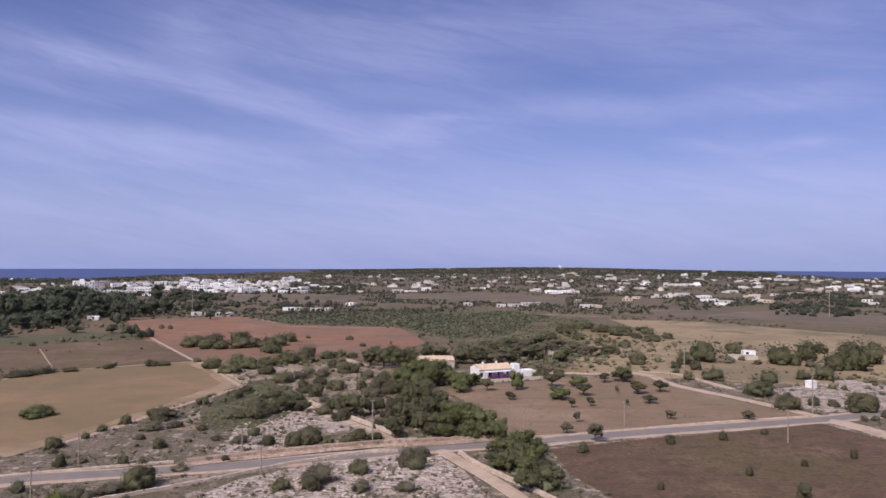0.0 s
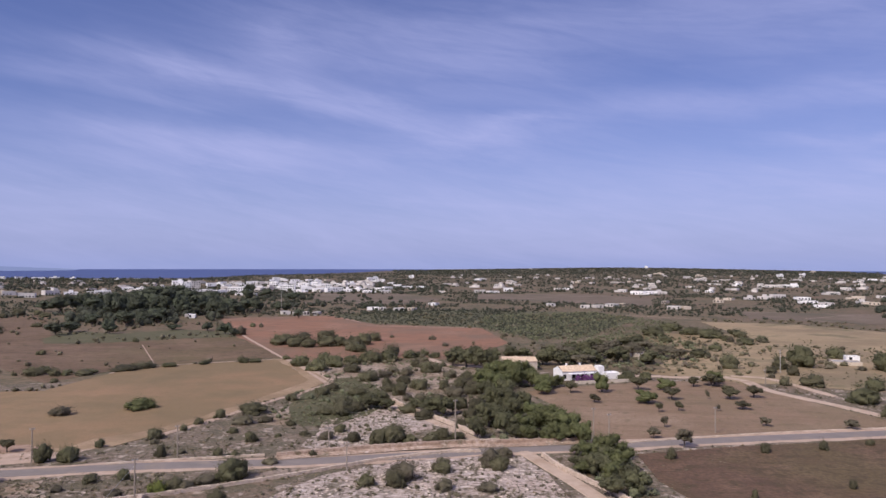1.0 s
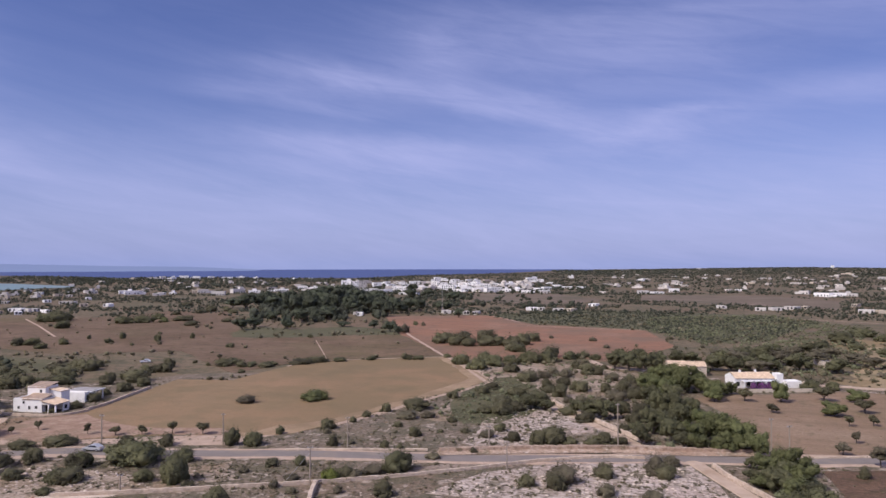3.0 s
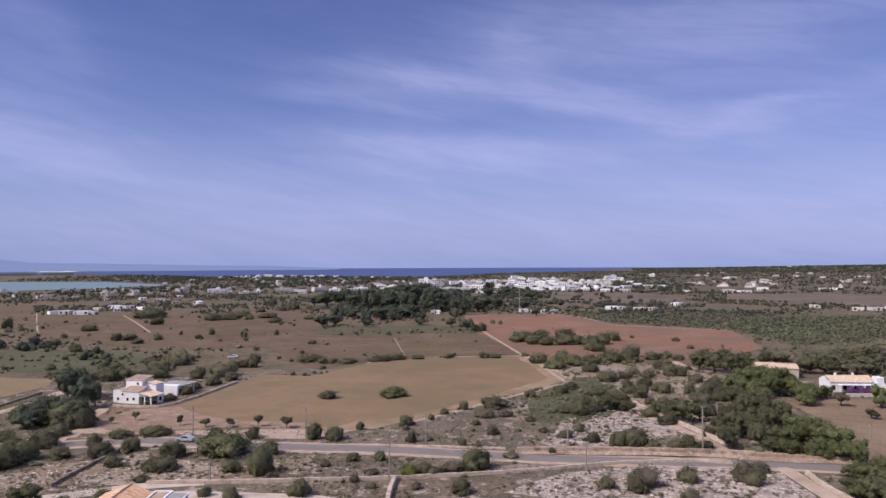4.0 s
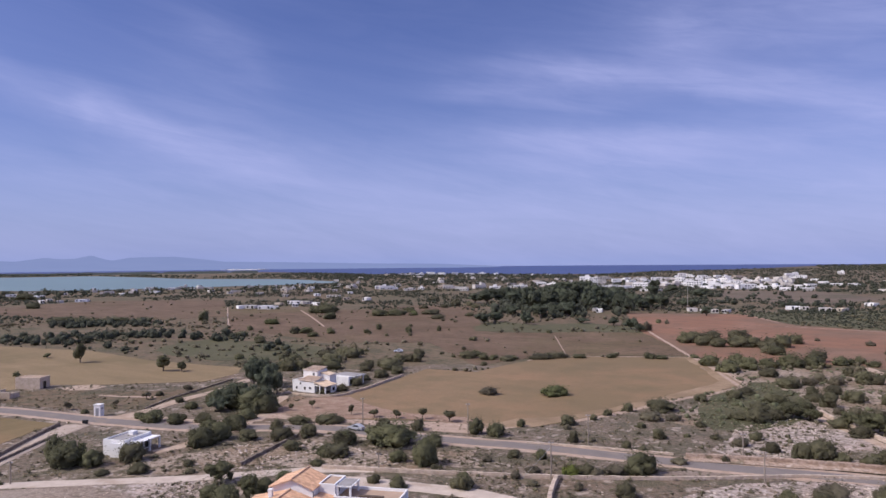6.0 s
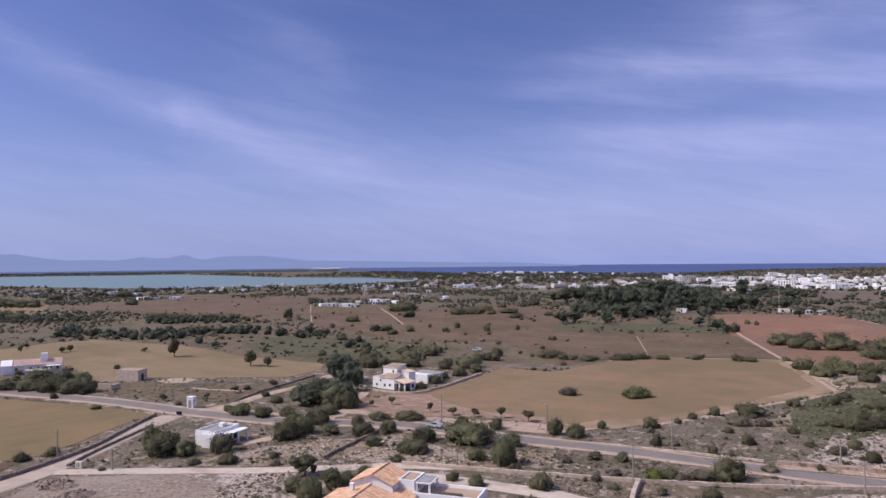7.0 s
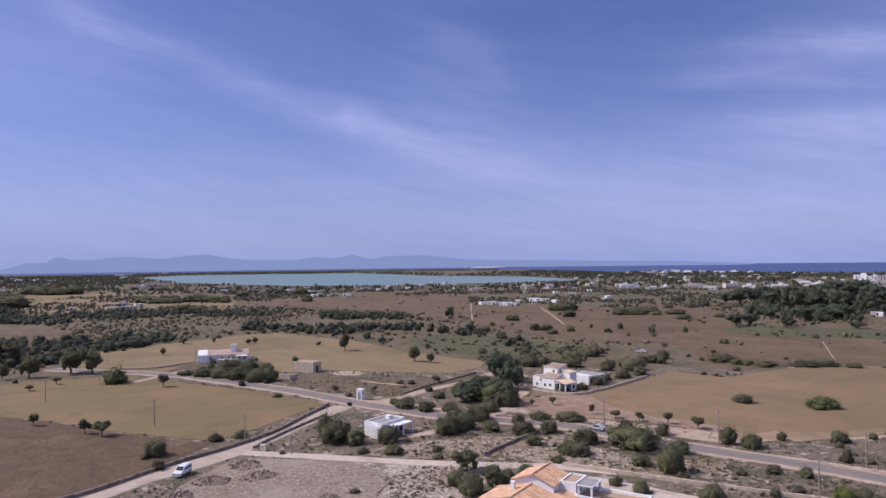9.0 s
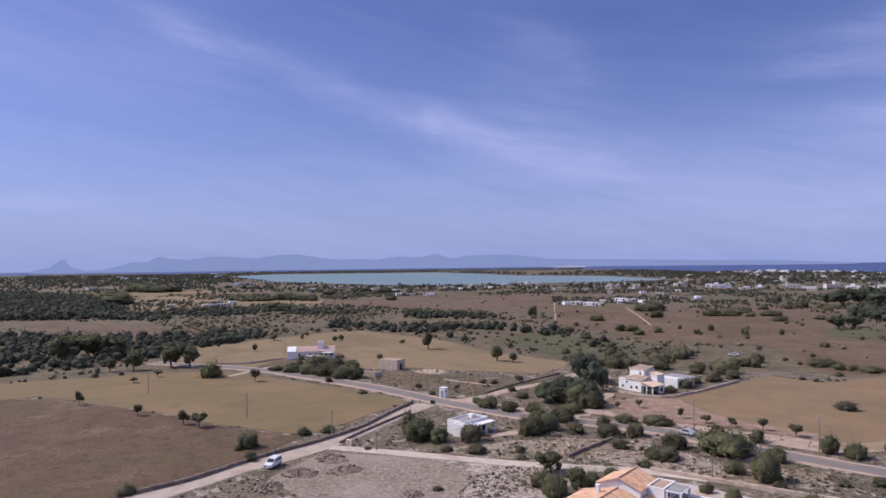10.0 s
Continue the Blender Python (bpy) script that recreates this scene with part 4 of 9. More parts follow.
field("field_22", [(-236.2, 324.3), (-258.6, 369.3), (-254.3, 385.7), (-228.6, 372.1), (-206.8, 406.3), (-173.6, 393.3), (-156.3, 368.1), (-178.5, 350.6), (-194.2, 340.2)], 0.06, M_MEADOW, "rough green meadow before the pines", seed=22, keep=False, wobble=9)
field("field_13", [(-698.4, 186.1), (-761.1, 351.5), (-649.2, 437.3), (-455.3, 309.2), (-468.4, 263.5), (-554.6, 224.5)], 0.07, M_BROWN, "brown open field", seed=13)
field("field_14", [(-455.3, 309.2), (-409.1, 368.3), (-418.9, 484.6), (-360.5, 500.2), (-243.5, 328.2), (-251.3, 270.1), (-316.7, 251.5), (-363.6, 246.7)], 0.05, M_BROWN, "brown heath with single bushes", seed=14, keep=False)
field("field_15", [(-115.4, 29.6), (-132.6, 26.3), (-142.1, 36.5), (-144.0, 42.9), (-136.3, 52.4), (-129.6, 59.5), (-120.7, 67.5), (-115.7, 61.1), (-110.2, 54.8), (-102.9, 50.6)], 0.05, M_BARE, "bare stony ground with rubble", seed=15, keep=False)
field("field_16", [(-62.8, 934.4), (88.4, 946.7), (146.0, 840.5), (119.8, 689.5), (45.1, 735.4), (-52.9, 786.9)], 0.08, M_GREYPLOT, "far brown field", seed=16)
field("field_17", [(-282.4, 916.5), (-166.4, 926.0), (-90.5, 784.4), (-121.2, 675.3), (-218.2, 708.3)], 0.08, M_GREYPLOT, "far brown field", seed=17)
field("field_18", [(183.8, 624.9), (297.5, 601.3), (354.3, 540.7), (296.4, 452.5), (244.5, 494.2), (164.2, 543.5)], 0.08, M_GREYPLOT, "far brown field", seed=18)
field("field_19", [(-244.1, 74.9), (-237.9, 96.1), (-207.6, 116.5), (-197.3, 132.5), (-185.6, 116.1), (-184.1, 101.3), (-198.1, 89.2), (-220.0, 80.8)], 0.055, M_GROUND, "dry weedy plot beside the road", seed=19, keep=False)
field("field_20", [(-155.5, 116.7), (-139.6, 119.5), (-127.0, 126.3), (-109.7, 135.9), (-91.4, 143.3), (-96.2, 131.5), (-108.9, 126.4), (-123.5, 122.9), (-137.2, 117.5), (-151.3, 111.9)], 0.058, M_VERGE, "reddish bare strip beside the field", seed=20, keep=False)
field("field_21", [(-1091.5, 11.1), (-1121.3, 130.0), (-765.9, 216.7), (-604.8, 161.1), (-577.5, 75.0), (-719.6, 16.3)], 0.07, M_TAN, "far pale grass field", seed=21, keep=False)
field("bare_patch", [(-237.4, 99.2), (-238.9, 105.4), (-235.4, 109.5), (-229.0, 109.9), (-226.6, 104.3), (-231.2, 99.4)], 0.075, M_DIRT, "pale bare earth patch", seed=24, keep=False)
field("field_23", [(-164.8, 127.0), (-166.0, 137.0), (-155.2, 137.6), (-140.2, 132.4), (-129.1, 130.8), (-138.9, 118.3), (-149.9, 117.7)], 0.066, M_ORCHARD, "reddish bare earth beside the villa", seed=23, keep=False)
field("field_24", [(45.9, 392.4), (78.2, 424.6), (99.7, 405.9), (134.9, 393.3), (86.2, 251.7), (67.7, 237.3), (55.6, 255.1), (43.4, 266.5), (65.2, 289.5), (82.5, 335.9)], 0.03, M_TAN, "tan stony ground with dark bushes", seed=25, keep=False, wobble=5)
field("green_ground", [(-59.9, 172.0), (-65.5, 195.0), (-65.8, 217.7), (-65.7, 237.5), (-57.2, 243.5), (-46.6, 220.2), (-40.0, 198.3), (-41.4, 183.0), (-48.0, 173.5), (-53.7, 168.4)], 0.062, M_MEADOW, "rough green ground before the thicket", seed=26, keep=False, wobble=5)
field("sandy_margin", [(-98.6, 287.0), (-66.6, 235.2), (-68.9, 215.5), (-75.0, 197.2), (-80.2, 173.3), (-84.9, 156.5), (-89.6, 146.0), (-97.8, 139.0), (-110.5, 137.4), (-127.4, 127.4), (-128.5, 129.0), (-111.0, 139.5), (-98.5, 142.0), (-90.5, 157.0), (-84.5, 176.0), (-79.0, 198.0), (-75.5, 216.0), (-75.0, 235.0), (-88.0, 262.0), (-103.0, 283.0)], 0.068, M_SANDY,
      "pale sandy margin of the mown field", seed=27, keep=False, wobble=3)
field("plantation_ground", [(-158.3, 525.5), (-105.0, 608.8), (-1.0, 607.1), (55.0, 589.0), (85.1, 539.8), (38.0, 406.7), (5.0, 375.2), (-18.3, 433.3), (-26.8, 442.5), (-100.1, 463.5)], 0.04, M_MEADOW, "green ground under the plantation", seed=28, keep=False, wobble=4)
field("red_margin", [(-160.3, 136.5), (-155.5, 117.2), (-139.6, 119.9), (-127.4, 127.1), (-110.5, 137.2), (-100.0, 139.5), (-108.0, 141.5), (-122.0, 139.5), (-134.0, 139.0), (-146.0, 144.0), (-154.1, 146.5)], 0.07, M_EARTH, "reddish bare earth between the villa and the road", seed=29, keep=False, wobble=3)
field("tan_ground", [polar(a, r) for a, r in ((-11, 268), (-16, 262), (-22, 258), (-30, 264), (-34, 300), (-31, 400), (-22, 430), (-15, 440), (-11, 380))], 0.033, M_PLOT, "tan stony ground with scattered bushes", seed=30, keep=False, wobble=9)
# rocky ground
field("garrigue_ground", [polar(a, 20) for a in range(-60, 126, 10)] + [polar(a, 268) for a in range(125, -61, -10)], 0.012, M_GARRIGUE, "stony garrigue ground with dwarf scrub", seed=0, keep=False, wobble=6)
field("rock_1", [(-50.7, 176.6), (-42.0, 193.2), (-28.1, 183.0), (-13.5, 165.4), (-13.2, 162.5), (-32.2, 152.6), (-42.5, 148.0), (-48.0, 150.0)], 0.05, M_ROCK, "pale limestone rock ground", seed=31, keep=False, wobble=2)
field("rock_2", [(-44.4, 115.3), (-37.7, 130.4), (-25.2, 141.5), (-7.4, 147.6), (-0.3, 147.6), (4.1, 136.1), (9.9, 115.9)], 0.05, M_ROCK, "pale limestone rock ground", seed=32, keep=False, wobble=1)
field("rock_3", [(-133.7, 66.9), (-135.1, 80.4), (-133.7, 93.3), (-122.8, 105.2), (-98.3, 107.2), (-88.3, 120.6), (-77.5, 109.5), (-97.8, 97.2), (-111.5, 86.1), (-120.2, 76.9), (-132.3, 63.3)], 0.05, M_ROCKY, "grey stony ground with shrubs", seed=33, keep=False, wobble=7)
field("rock_4", [(-56.5, 122.1), (-48.1, 132.7), (-35.2, 137.4), (-51.4, 123.6)], 0.052, M_BARE, "pale bare earth beside the road", seed=34, keep=False)
field("rock_6", [(-88.7, 261.4), (-76.5, 275.2), (-51.1, 283.0), (-28.6, 270.0), (-11.1, 258.3), (-10.5, 186.9), (-33.5, 192.0), (-42.3, 194.6), (-51.2, 178.5), (-60.9, 168.4), (-69.3, 170.8), (-64.3, 201.4), (-64.3, 229.7)], 0.045, M_ROCKY, "stony garrigue ground", seed=36, keep=False, wobble=2)
field("rock_7", [(-104.5, 131.6), (-88.5, 143.7), (-81.0, 158.6), (-73.2, 176.4), (-60.9, 168.4), (-50.7, 176.6), (-48.0, 150.0), (-42.3, 147.1), (-58.5, 141.0), (-81.9, 133.0), (-95.0, 129.8)], 0.043, M_GARRIGUE, "stony garrigue ground beside the road", seed=37, keep=False, wobble=1)
field("rock_5", [(106.2, 226.1), (141.6, 246.6), (152.1, 226.9), (128.1, 195.9), (110.1, 191.9), (100.8, 191.7), (100.4, 203.3)], 0.05, M_ROCK, "grey stony plot", seed=35, keep=False)

field("rock_8", [(-129.6, 59.5), (-121.4, 67.9), (-109.5, 81.0), (-103.2, 72.6), (-98.4, 63.5), (-102.9, 50.6), (-109.9, 55.2), (-115.5, 61.5)], 0.048, M_ROCK, "pale broken limestone slope beside the yard", seed=38, keep=False, wobble=2)

# ---- roads ----
MAIN = [(-310.6, 15.0), (-281.9, 40.5), (-263.9, 53.6), (-249.2, 60.2), (-235.6, 66.4), (-222.0, 71.9), (-209.3, 76.9), (-196.0, 80.9), (-183.7, 84.5), (-167.5, 90.4), (-154.1, 96.3), (-129.4, 114.2), (-117.9, 117.3), (-104.4, 121.3), (-91.8, 125.4), (-79.9, 129.8), (-67.8, 132.8), (-56.3, 135.5), (-45.3, 138.0), (-35.1, 141.4), (-25.3, 144.7), (-15.9, 147.8)] + \
    [(-7.6, 151.5), (2.1, 154.0), (14.7, 157.0), (28.1, 161.8), (42.2, 166.2), (56.9, 170.7), (72.4, 175.0), (88.8, 179.9), (102.7, 184.1), (120.2, 191.3), (149.2, 203.3)]
ribbon("verge", MAIN, 8.4, 0.075, M_VERGE, "pale stony road verge", "verge", ragged=0.15, seed=1)
ribbon("road", MAIN, 5.0, 0.13, M_ASPHALT, "worn grey asphalt country road", "road", ragged=0.01, seed=2)
ribbon("track_1", [(-120.1, -17.3), (-132.3, 6.3), (-136.9, 14.8), (-141.3, 21.7), (-145.5, 31.6), (-150.7, 41.1), (-159.0, 52.1), (-170.2, 65.2), (-180.4, 79.5)], 6.2, 0.12, M_GRAVEL, "wide pale dirt track", "track", ragged=0.06, seed=3)
ribbon("track_2", [(-148.5, 43.0), (-140.3, 51.4), (-131.5, 60.3), (-122.7, 68.6), (-115.3, 77.2), (-111.0, 82.1), (-105.7, 89.2), (-98.6, 95.1), (-95.2, 97.6)], 3.6, 0.1, M_YARD, "pale dirt track", "track", ragged=0.12, seed=4)
ribbon("track_3", [(-180.6, 86.5), (-182.0, 98.2), (-188.4, 111.7), (-192.8, 127.2), (-202.7, 148.1), (-190.7, 151.1)], 4.0, 0.11, M_DIRT, "pale driveway to the villa", "track", ragged=0.1, seed=5)
ribbon("track_4", [(-0.3, 151.6), (3.1, 143.9), (7.3, 135.1), (10.9, 127.0), (14.0, 118.6), (16.7, 106.2)], 3.2, 0.12, M_DIRT, "white dirt track between walls", "track", ragged=0.05, seed=6)
ribbon("track_5", [(-40.6, 201.6), (-33.1, 189.9), (-25.2, 180.1), (-18.2, 170.5), (-12.2, 162.2), (-10.0, 158.8)], 2.8, 0.1, M_DIRT, "narrow pale path through scrub", "track", ragged=0.2, seed=7)
ribbon("track_6", [(99.3, 186.1), (94.4, 197.6), (87.9, 212.4), (80.7, 225.6), (76.3, 237.1), (74.6, 253.8), (70.2, 260.3), (55.0, 257.3), (43.0, 259.7), (29.9, 254.1)], 4.0, 0.1, M_DIRT, "pale dirt lane beside the orchard", "track", ragged=0.15, seed=8)
ribbon("track_7", [(100.5, 182.7), (101.5, 177.0), (103.6, 171.1), (105.4, 161.3), (106.4, 145.2)], 6.0, 0.12, M_DIRT, "wide white gravel lane", "track", ragged=0.1, seed=9)
ribbon("track_8", [(-456.6, 380.5), (-391.5, 336.6), (-329.7, 293.1)], 1.4, 0.09, M_VERGE, "far pale path", "track", ragged=0.1, seed=10)
ribbon("track_9", [(73.1, 263.0), (82.8, 260.5), (87.6, 250.3), (93.5, 225.8)], 3.0, 0.1, M_DIRT, "pale dirt lane", "track", ragged=0.2, seed=11)
ribbon("track_10", [(-105.1, 86.1), (-97.1, 88.2), (-85.4, 93.1), (-71.4, 97.4), (-60.3, 97.8)], 5.0, 0.1, M_YARD, "pale yard beside the house", "track", ragged=0.2, seed=12)
ribbon("track_11", [(-40.8, 293.9), (-29.3, 276.8), (-16.7, 272.8)], 4.0, 0.1, M_DIRT, "pale bare path", "track", ragged=0.25, seed=13)
ribbon("track_12", [(-150.9, 105.3), (-148.7, 110.0), (-158.2, 120.5), (-168.7, 134.2)], 3.0, 0.1, M_DIRT, "pale path beside the hedge", "track", ragged=0.2, seed=14)
ribbon("track_13", [(-185.4, 86.1), (-177.6, 92.8), (-166.2, 97.5), (-155.1, 102.1), (-147.3, 107.4)], 3.4, 0.1, M_DIRT, "pale roadside strip", "track", ragged=0.2, seed=15)
ribbon("track_14", [(-275.5, 58.0), (-270.4, 50.8), (-258.5, 37.1)], 3.0, 0.1, M_DIRT, "pale farm drive", "track", ragged=0.2, seed=16)
ribbon("track_15", [(-141.5, 77.9), (-141.2, 82.8), (-142.1, 88.3)], 3.2, 0.1, M_DIRT, "pale yard strip", "track", ragged=0.2, seed=17)
for i, line in enumerate([[(-166.4, 393.2), (-128.3, 331.1), (-103.4, 290.9), (-88.2, 267.8), (-62.1, 222.8)], [(-170.7, 551.6), (-142.9, 518.1), (-110.8, 470.2)], [(-101.3, 445.2), (-65.2, 442.6), (-29.5, 440.1)], [(53.1, 568.9), (95.9, 552.2), (126.2, 530.4)], [(204.1, 545.4), (259.8, 592.5), (303.8, 594.7)],
                          [(36.0, 675.3), (58.7, 758.5), (69.7, 715.9)], [(-552.2, 375.2), (-455.0, 309.5), (-372.7, 254.3)], [(-185.9, 325.1), (-159.2, 284.5), (-144.6, 262.2)]]):
    ribbon("lane_%d" % (i + 1), line, 1.6 if i == 0 else (0.5 if i == 7 else 1.2), 0.09, M_VERGE, "thin pale earth lane along the field edge", "track", ragged=0.3, seed=40 + i, keep=False)

ribbon("lane_9", [(-215.6, 101.8), (-208.8, 104.3), (-202.9, 107.5), (-198.6, 110.4)], 1.8, 0.09, M_VERGE, "thin pale path through weeds", "track", ragged=0.3, seed=50, keep=False)
ribbon("lane_10", [(-84.0, 155.4), (-79.3, 172.0), (-74.1, 195.6), (-68.1, 213.6), (-65.7, 233.9), (-79.7, 256.8), (-97.6, 285.6)], 2.0, 0.085, M_VERGE, "pale sandy margin of the mown field", "track", ragged=0.5, seed=51, keep=False)
ribbon("lane_11", [(-149.5, 238.8), (-147.9, 255.0), (-124.9, 271.1), (-98.6, 287.0)], 0.9, 0.085, M_VERGE, "pale sandy margin of the mown field", "track", ragged=0.5, seed=52, keep=False)

ribbon("bank_1", [(-50.7, 140.0), (-41.5, 144.4), (-31.4, 148.7), (-21.4, 152.4), (-11.7, 155.5), (-7.8, 155.5), (2.2, 158.1), (13.8, 161.6)], 4.2, 0.35, M_BANK, "tan stony bank above the road", "bank", ragged=0.12, seed=60, keep=False, crown=0.3)
ribbon("bank_2", [(12.6, 162.1), (23.2, 163.8), (43.2, 170.2), (66.4, 177.7), (90.8, 183.9)], 1.6, 0.16, M_VERGE, "pale strip beside the road", "bank", ragged=0.2, seed=61, keep=False)


# ---- dry stone walls ----
def stone_wall(points, height, label, seed, width=0.55, material=None):
    """A wall of jittered stone blocks in two courses along a line."""
    rng = random.Random(seed)
    V, F = [], []
    line = smooth_line(points, 0.75)
    for a, b in zip(line[:-1], line[1:]):
        d = b - a
        u, n = d.normalized(), Vector((-d.y, d.x, 0)).normalized()
        z = -0.05
        for k in range(2):
            h = height * (0.58 if k == 0 else 0.42) * rng.uniform(0.92, 1.08)
            w = width / 2 * rng.uniform(0.94, 1.06) * (1 - 0.12 * k)
            base = len(V)
            for zz, grow in ((z, 1.0), (z + h, 0.92)):
                for e, sgn in ((-0.01, -1), (-0.01, 1), (1.01, 1), (1.01, -1)):
                    q = a + d * e + n * (w * sgn * grow)
                    V.append((q.x + rng.uniform(-0.03, 0.03), q.y + rng.uniform(-0.03, 0.03), zz + rng.uniform(-0.03, 0.03)))
            for f in ((0, 1, 2, 3), (7, 6, 5, 4), (0, 4, 5, 1), (1, 5, 6, 2), (2, 6, 7, 3), (3, 7, 4, 0)):
                F.append(tuple(base + i for i in f))
            z += h * 0.97
    bm = bmesh.new()
    bm.from_mesh(mesh_of("stones", V, F, material or M_STONE))
    ob = new("stone_wall", mesh_bm("stone_wall", bm, material or M_STONE))
    return tagged(ob, label, "wall", "dry stone walls")


WALL = "low tan dry stone wall"
stone_wall([(-104.1, 91.8), (-94.4, 96.8), (-86.9, 100.9), (-75.9, 107.2), (-64.1, 113.9), (-55.4, 119.9)] , 0.8, WALL + " along the dirt yard", 1)
stone_wall([(-55.4, 119.9), (-46.9, 126.3), (-40.9, 131.1), (-35.0, 136.3), (-28.8, 141.3), (-21.5, 145.9), (-16.0, 148.6), (-9.5, 150.0)], 0.7, WALL + " beside the road", 2)
stone_wall([(3.5, 149.0), (6.5, 141.1), (11.3, 132.3), (14.9, 126.4), (19.2, 118.7)], 0.9, WALL + " beside the white track", 3)
# the two track walls take dark stone to paint their shaded near side
stone_wall([(-134.4, 3.8), (-137.9, 13.0), (-144.1, 22.7), (-148.8, 30.1), (-153.6, 40.7), (-161.8, 53.7), (-172.7, 64.9), (-183.9, 76.7)], 0.9, "dry stone wall along the track, darkened for its shaded side", 4, material=M_DARKSTONE)
stone_wall([(-150.7, 45.5), (-157.1, 52.1), (-165.5, 62.2), (-172.7, 71.2)], 0.7, "dry stone wall along the track, darkened for its shaded side", 5, material=M_DARKSTONE)
stone_wall([(-118.3, 83.2), (-121.2, 89.7), (-123.5, 95.4), (-127.5, 105.2)], 0.8, "dark dry stone wall in scrub", 6, material=M_DARKSTONE)
stone_wall([(-58.2, 99.0), (-61.9, 106.6), (-64.5, 112.8)], 1.0, "pale dry stone wall ending at the pole", 7, width=0.9)
stone_wall([(-156.1, 148.5), (-157.0, 156.2), (-161.4, 170.8), (-164.9, 182.8)], 0.8, WALL + " beside the villa hedge", 8)
stone_wall([(-172.9, 137.6), (-164.4, 138.7), (-156.6, 142.3), (-154.8, 148.3)], 0.7, WALL + " before the villa", 9)
stone_wall([(-184.7, 99.3), (-192.3, 111.2), (-199.9, 127.9), (-206.6, 142.1)], 0.6, "dark dry stone wall beside the drive", 11, material=M_DARKSTONE)
stone_wall([(22.9, 161.7), (43.0, 169.6), (66.4, 177.7), (96.3, 186.0)], 0.45, WALL + " beside the orchard", 12, width=0.4)
stone_wall([(-36.1, 149.8), (-27.0, 154.3), (-16.9, 157.5), (-7.1, 160.5), (-0.7, 162.6)], 0.5, WALL + " above the road bank", 13)
stone_wall([(-82.5, 131.5), (-73.0, 135.0), (-63.9, 138.3), (-53.8, 141.7)], 0.5, WALL + " above the road bank", 14)
stone_wall([(-38.4, 202.4), (-31.0, 190.9), (-23.2, 181.2), (-16.2, 171.7), (-10.4, 163.4)], 1.0, "pale dry stone wall along the narrow path", 16, width=0.9)
stone_wall([(-50.7, 140.3), (-41.5, 144.7), (-31.4, 149.0), (-21.4, 152.7), (-11.7, 155.8), (-7.8, 155.9), (2.2, 158.5), (13.8, 162.0)], 1.25, "tan rock cut of the bank above the road", 17, width=1.5, material=M_BANK)
stone_wall([(-292.1, 37.8), (-287.8, 49.8), (-297.4, 69.6)], 0.8, WALL + " before the farm", 15)

# ---- houses ----


def window(parent, x, y, z, w, h, side, name="window"):
    """A window on the south (s) or east (e) face, as a frame round a recessed pane."""
    t = 0.06
    bm = bmesh.new()
    if side == "s":
        for r in ((x - t, y - 0.05, z - t, x, y + 0.02, z + h + t), (x + w, y - 0.05, z - t, x + w + t, y + 0.02, z + h + t), (x, y - 0.05, z + h, x + w, y + 0.02, z + h + t), (x, y - 0.09, z - t, x + w, y + 0.02, z)):
            box(bm, *r)
        pane = boxes((x, y - 0.025, z, x + w, y + 0.01, z + h))
    else:
        for r in ((x - 0.02, y - t, z - t, x + 0.05, y, z + h + t), (x - 0.02, y + w, z - t, x + 0.05, y + w + t, z + h + t), (x - 0.02, y, z + h, x + 0.05, y + w, z + h + t), (x - 0.02, y, z - t, x + 0.09, y + w, z)):
            box(bm, *r)
        pane = boxes((x - 0.01, y, z, x + 0.025, y + w, z + h))
    f = part(name, bm, M_FRAME, parent)
    part("pane", pane, M_GLASS, f)
    return f


def shell(x0, y0, x1, y1, z0, z1, parapet=0.35, t=0.25):
    """Wall block with a parapet round a sunk flat roof."""
    bm = bmesh.new()
    made = bmesh.ops.create_cube(bm, size=1.0, matrix=Matrix.LocRotScale(((x0 + x1) / 2, (y0 + y1) / 2, (z0 + z1) / 2), None, (x1 - x0, y1 - y0, z1 - z0)))
    top = [f for f in bm.faces if f.normal.z > 0.5]
    bmesh.ops.inset_region(bm, faces=top, thickness=t, use_even_offset=True)
    down = bmesh.ops.extrude_face_region(bm, geom=top)
    bmesh.ops.translate(bm, verts=[g for g in down["geom"] if isinstance(g, bmesh.types.BMVert)], vec=(0, 0, -parapet))
    bmesh.ops.delete(bm, geom=top, context="FACES_ONLY")
    return bm


def slab(x0, y0, x1, y1, z, inset=0.26):
    return boxes((x0 + inset, y0 + inset, z - 0.02, x1 - inset, y1 - inset, z + 0.02))


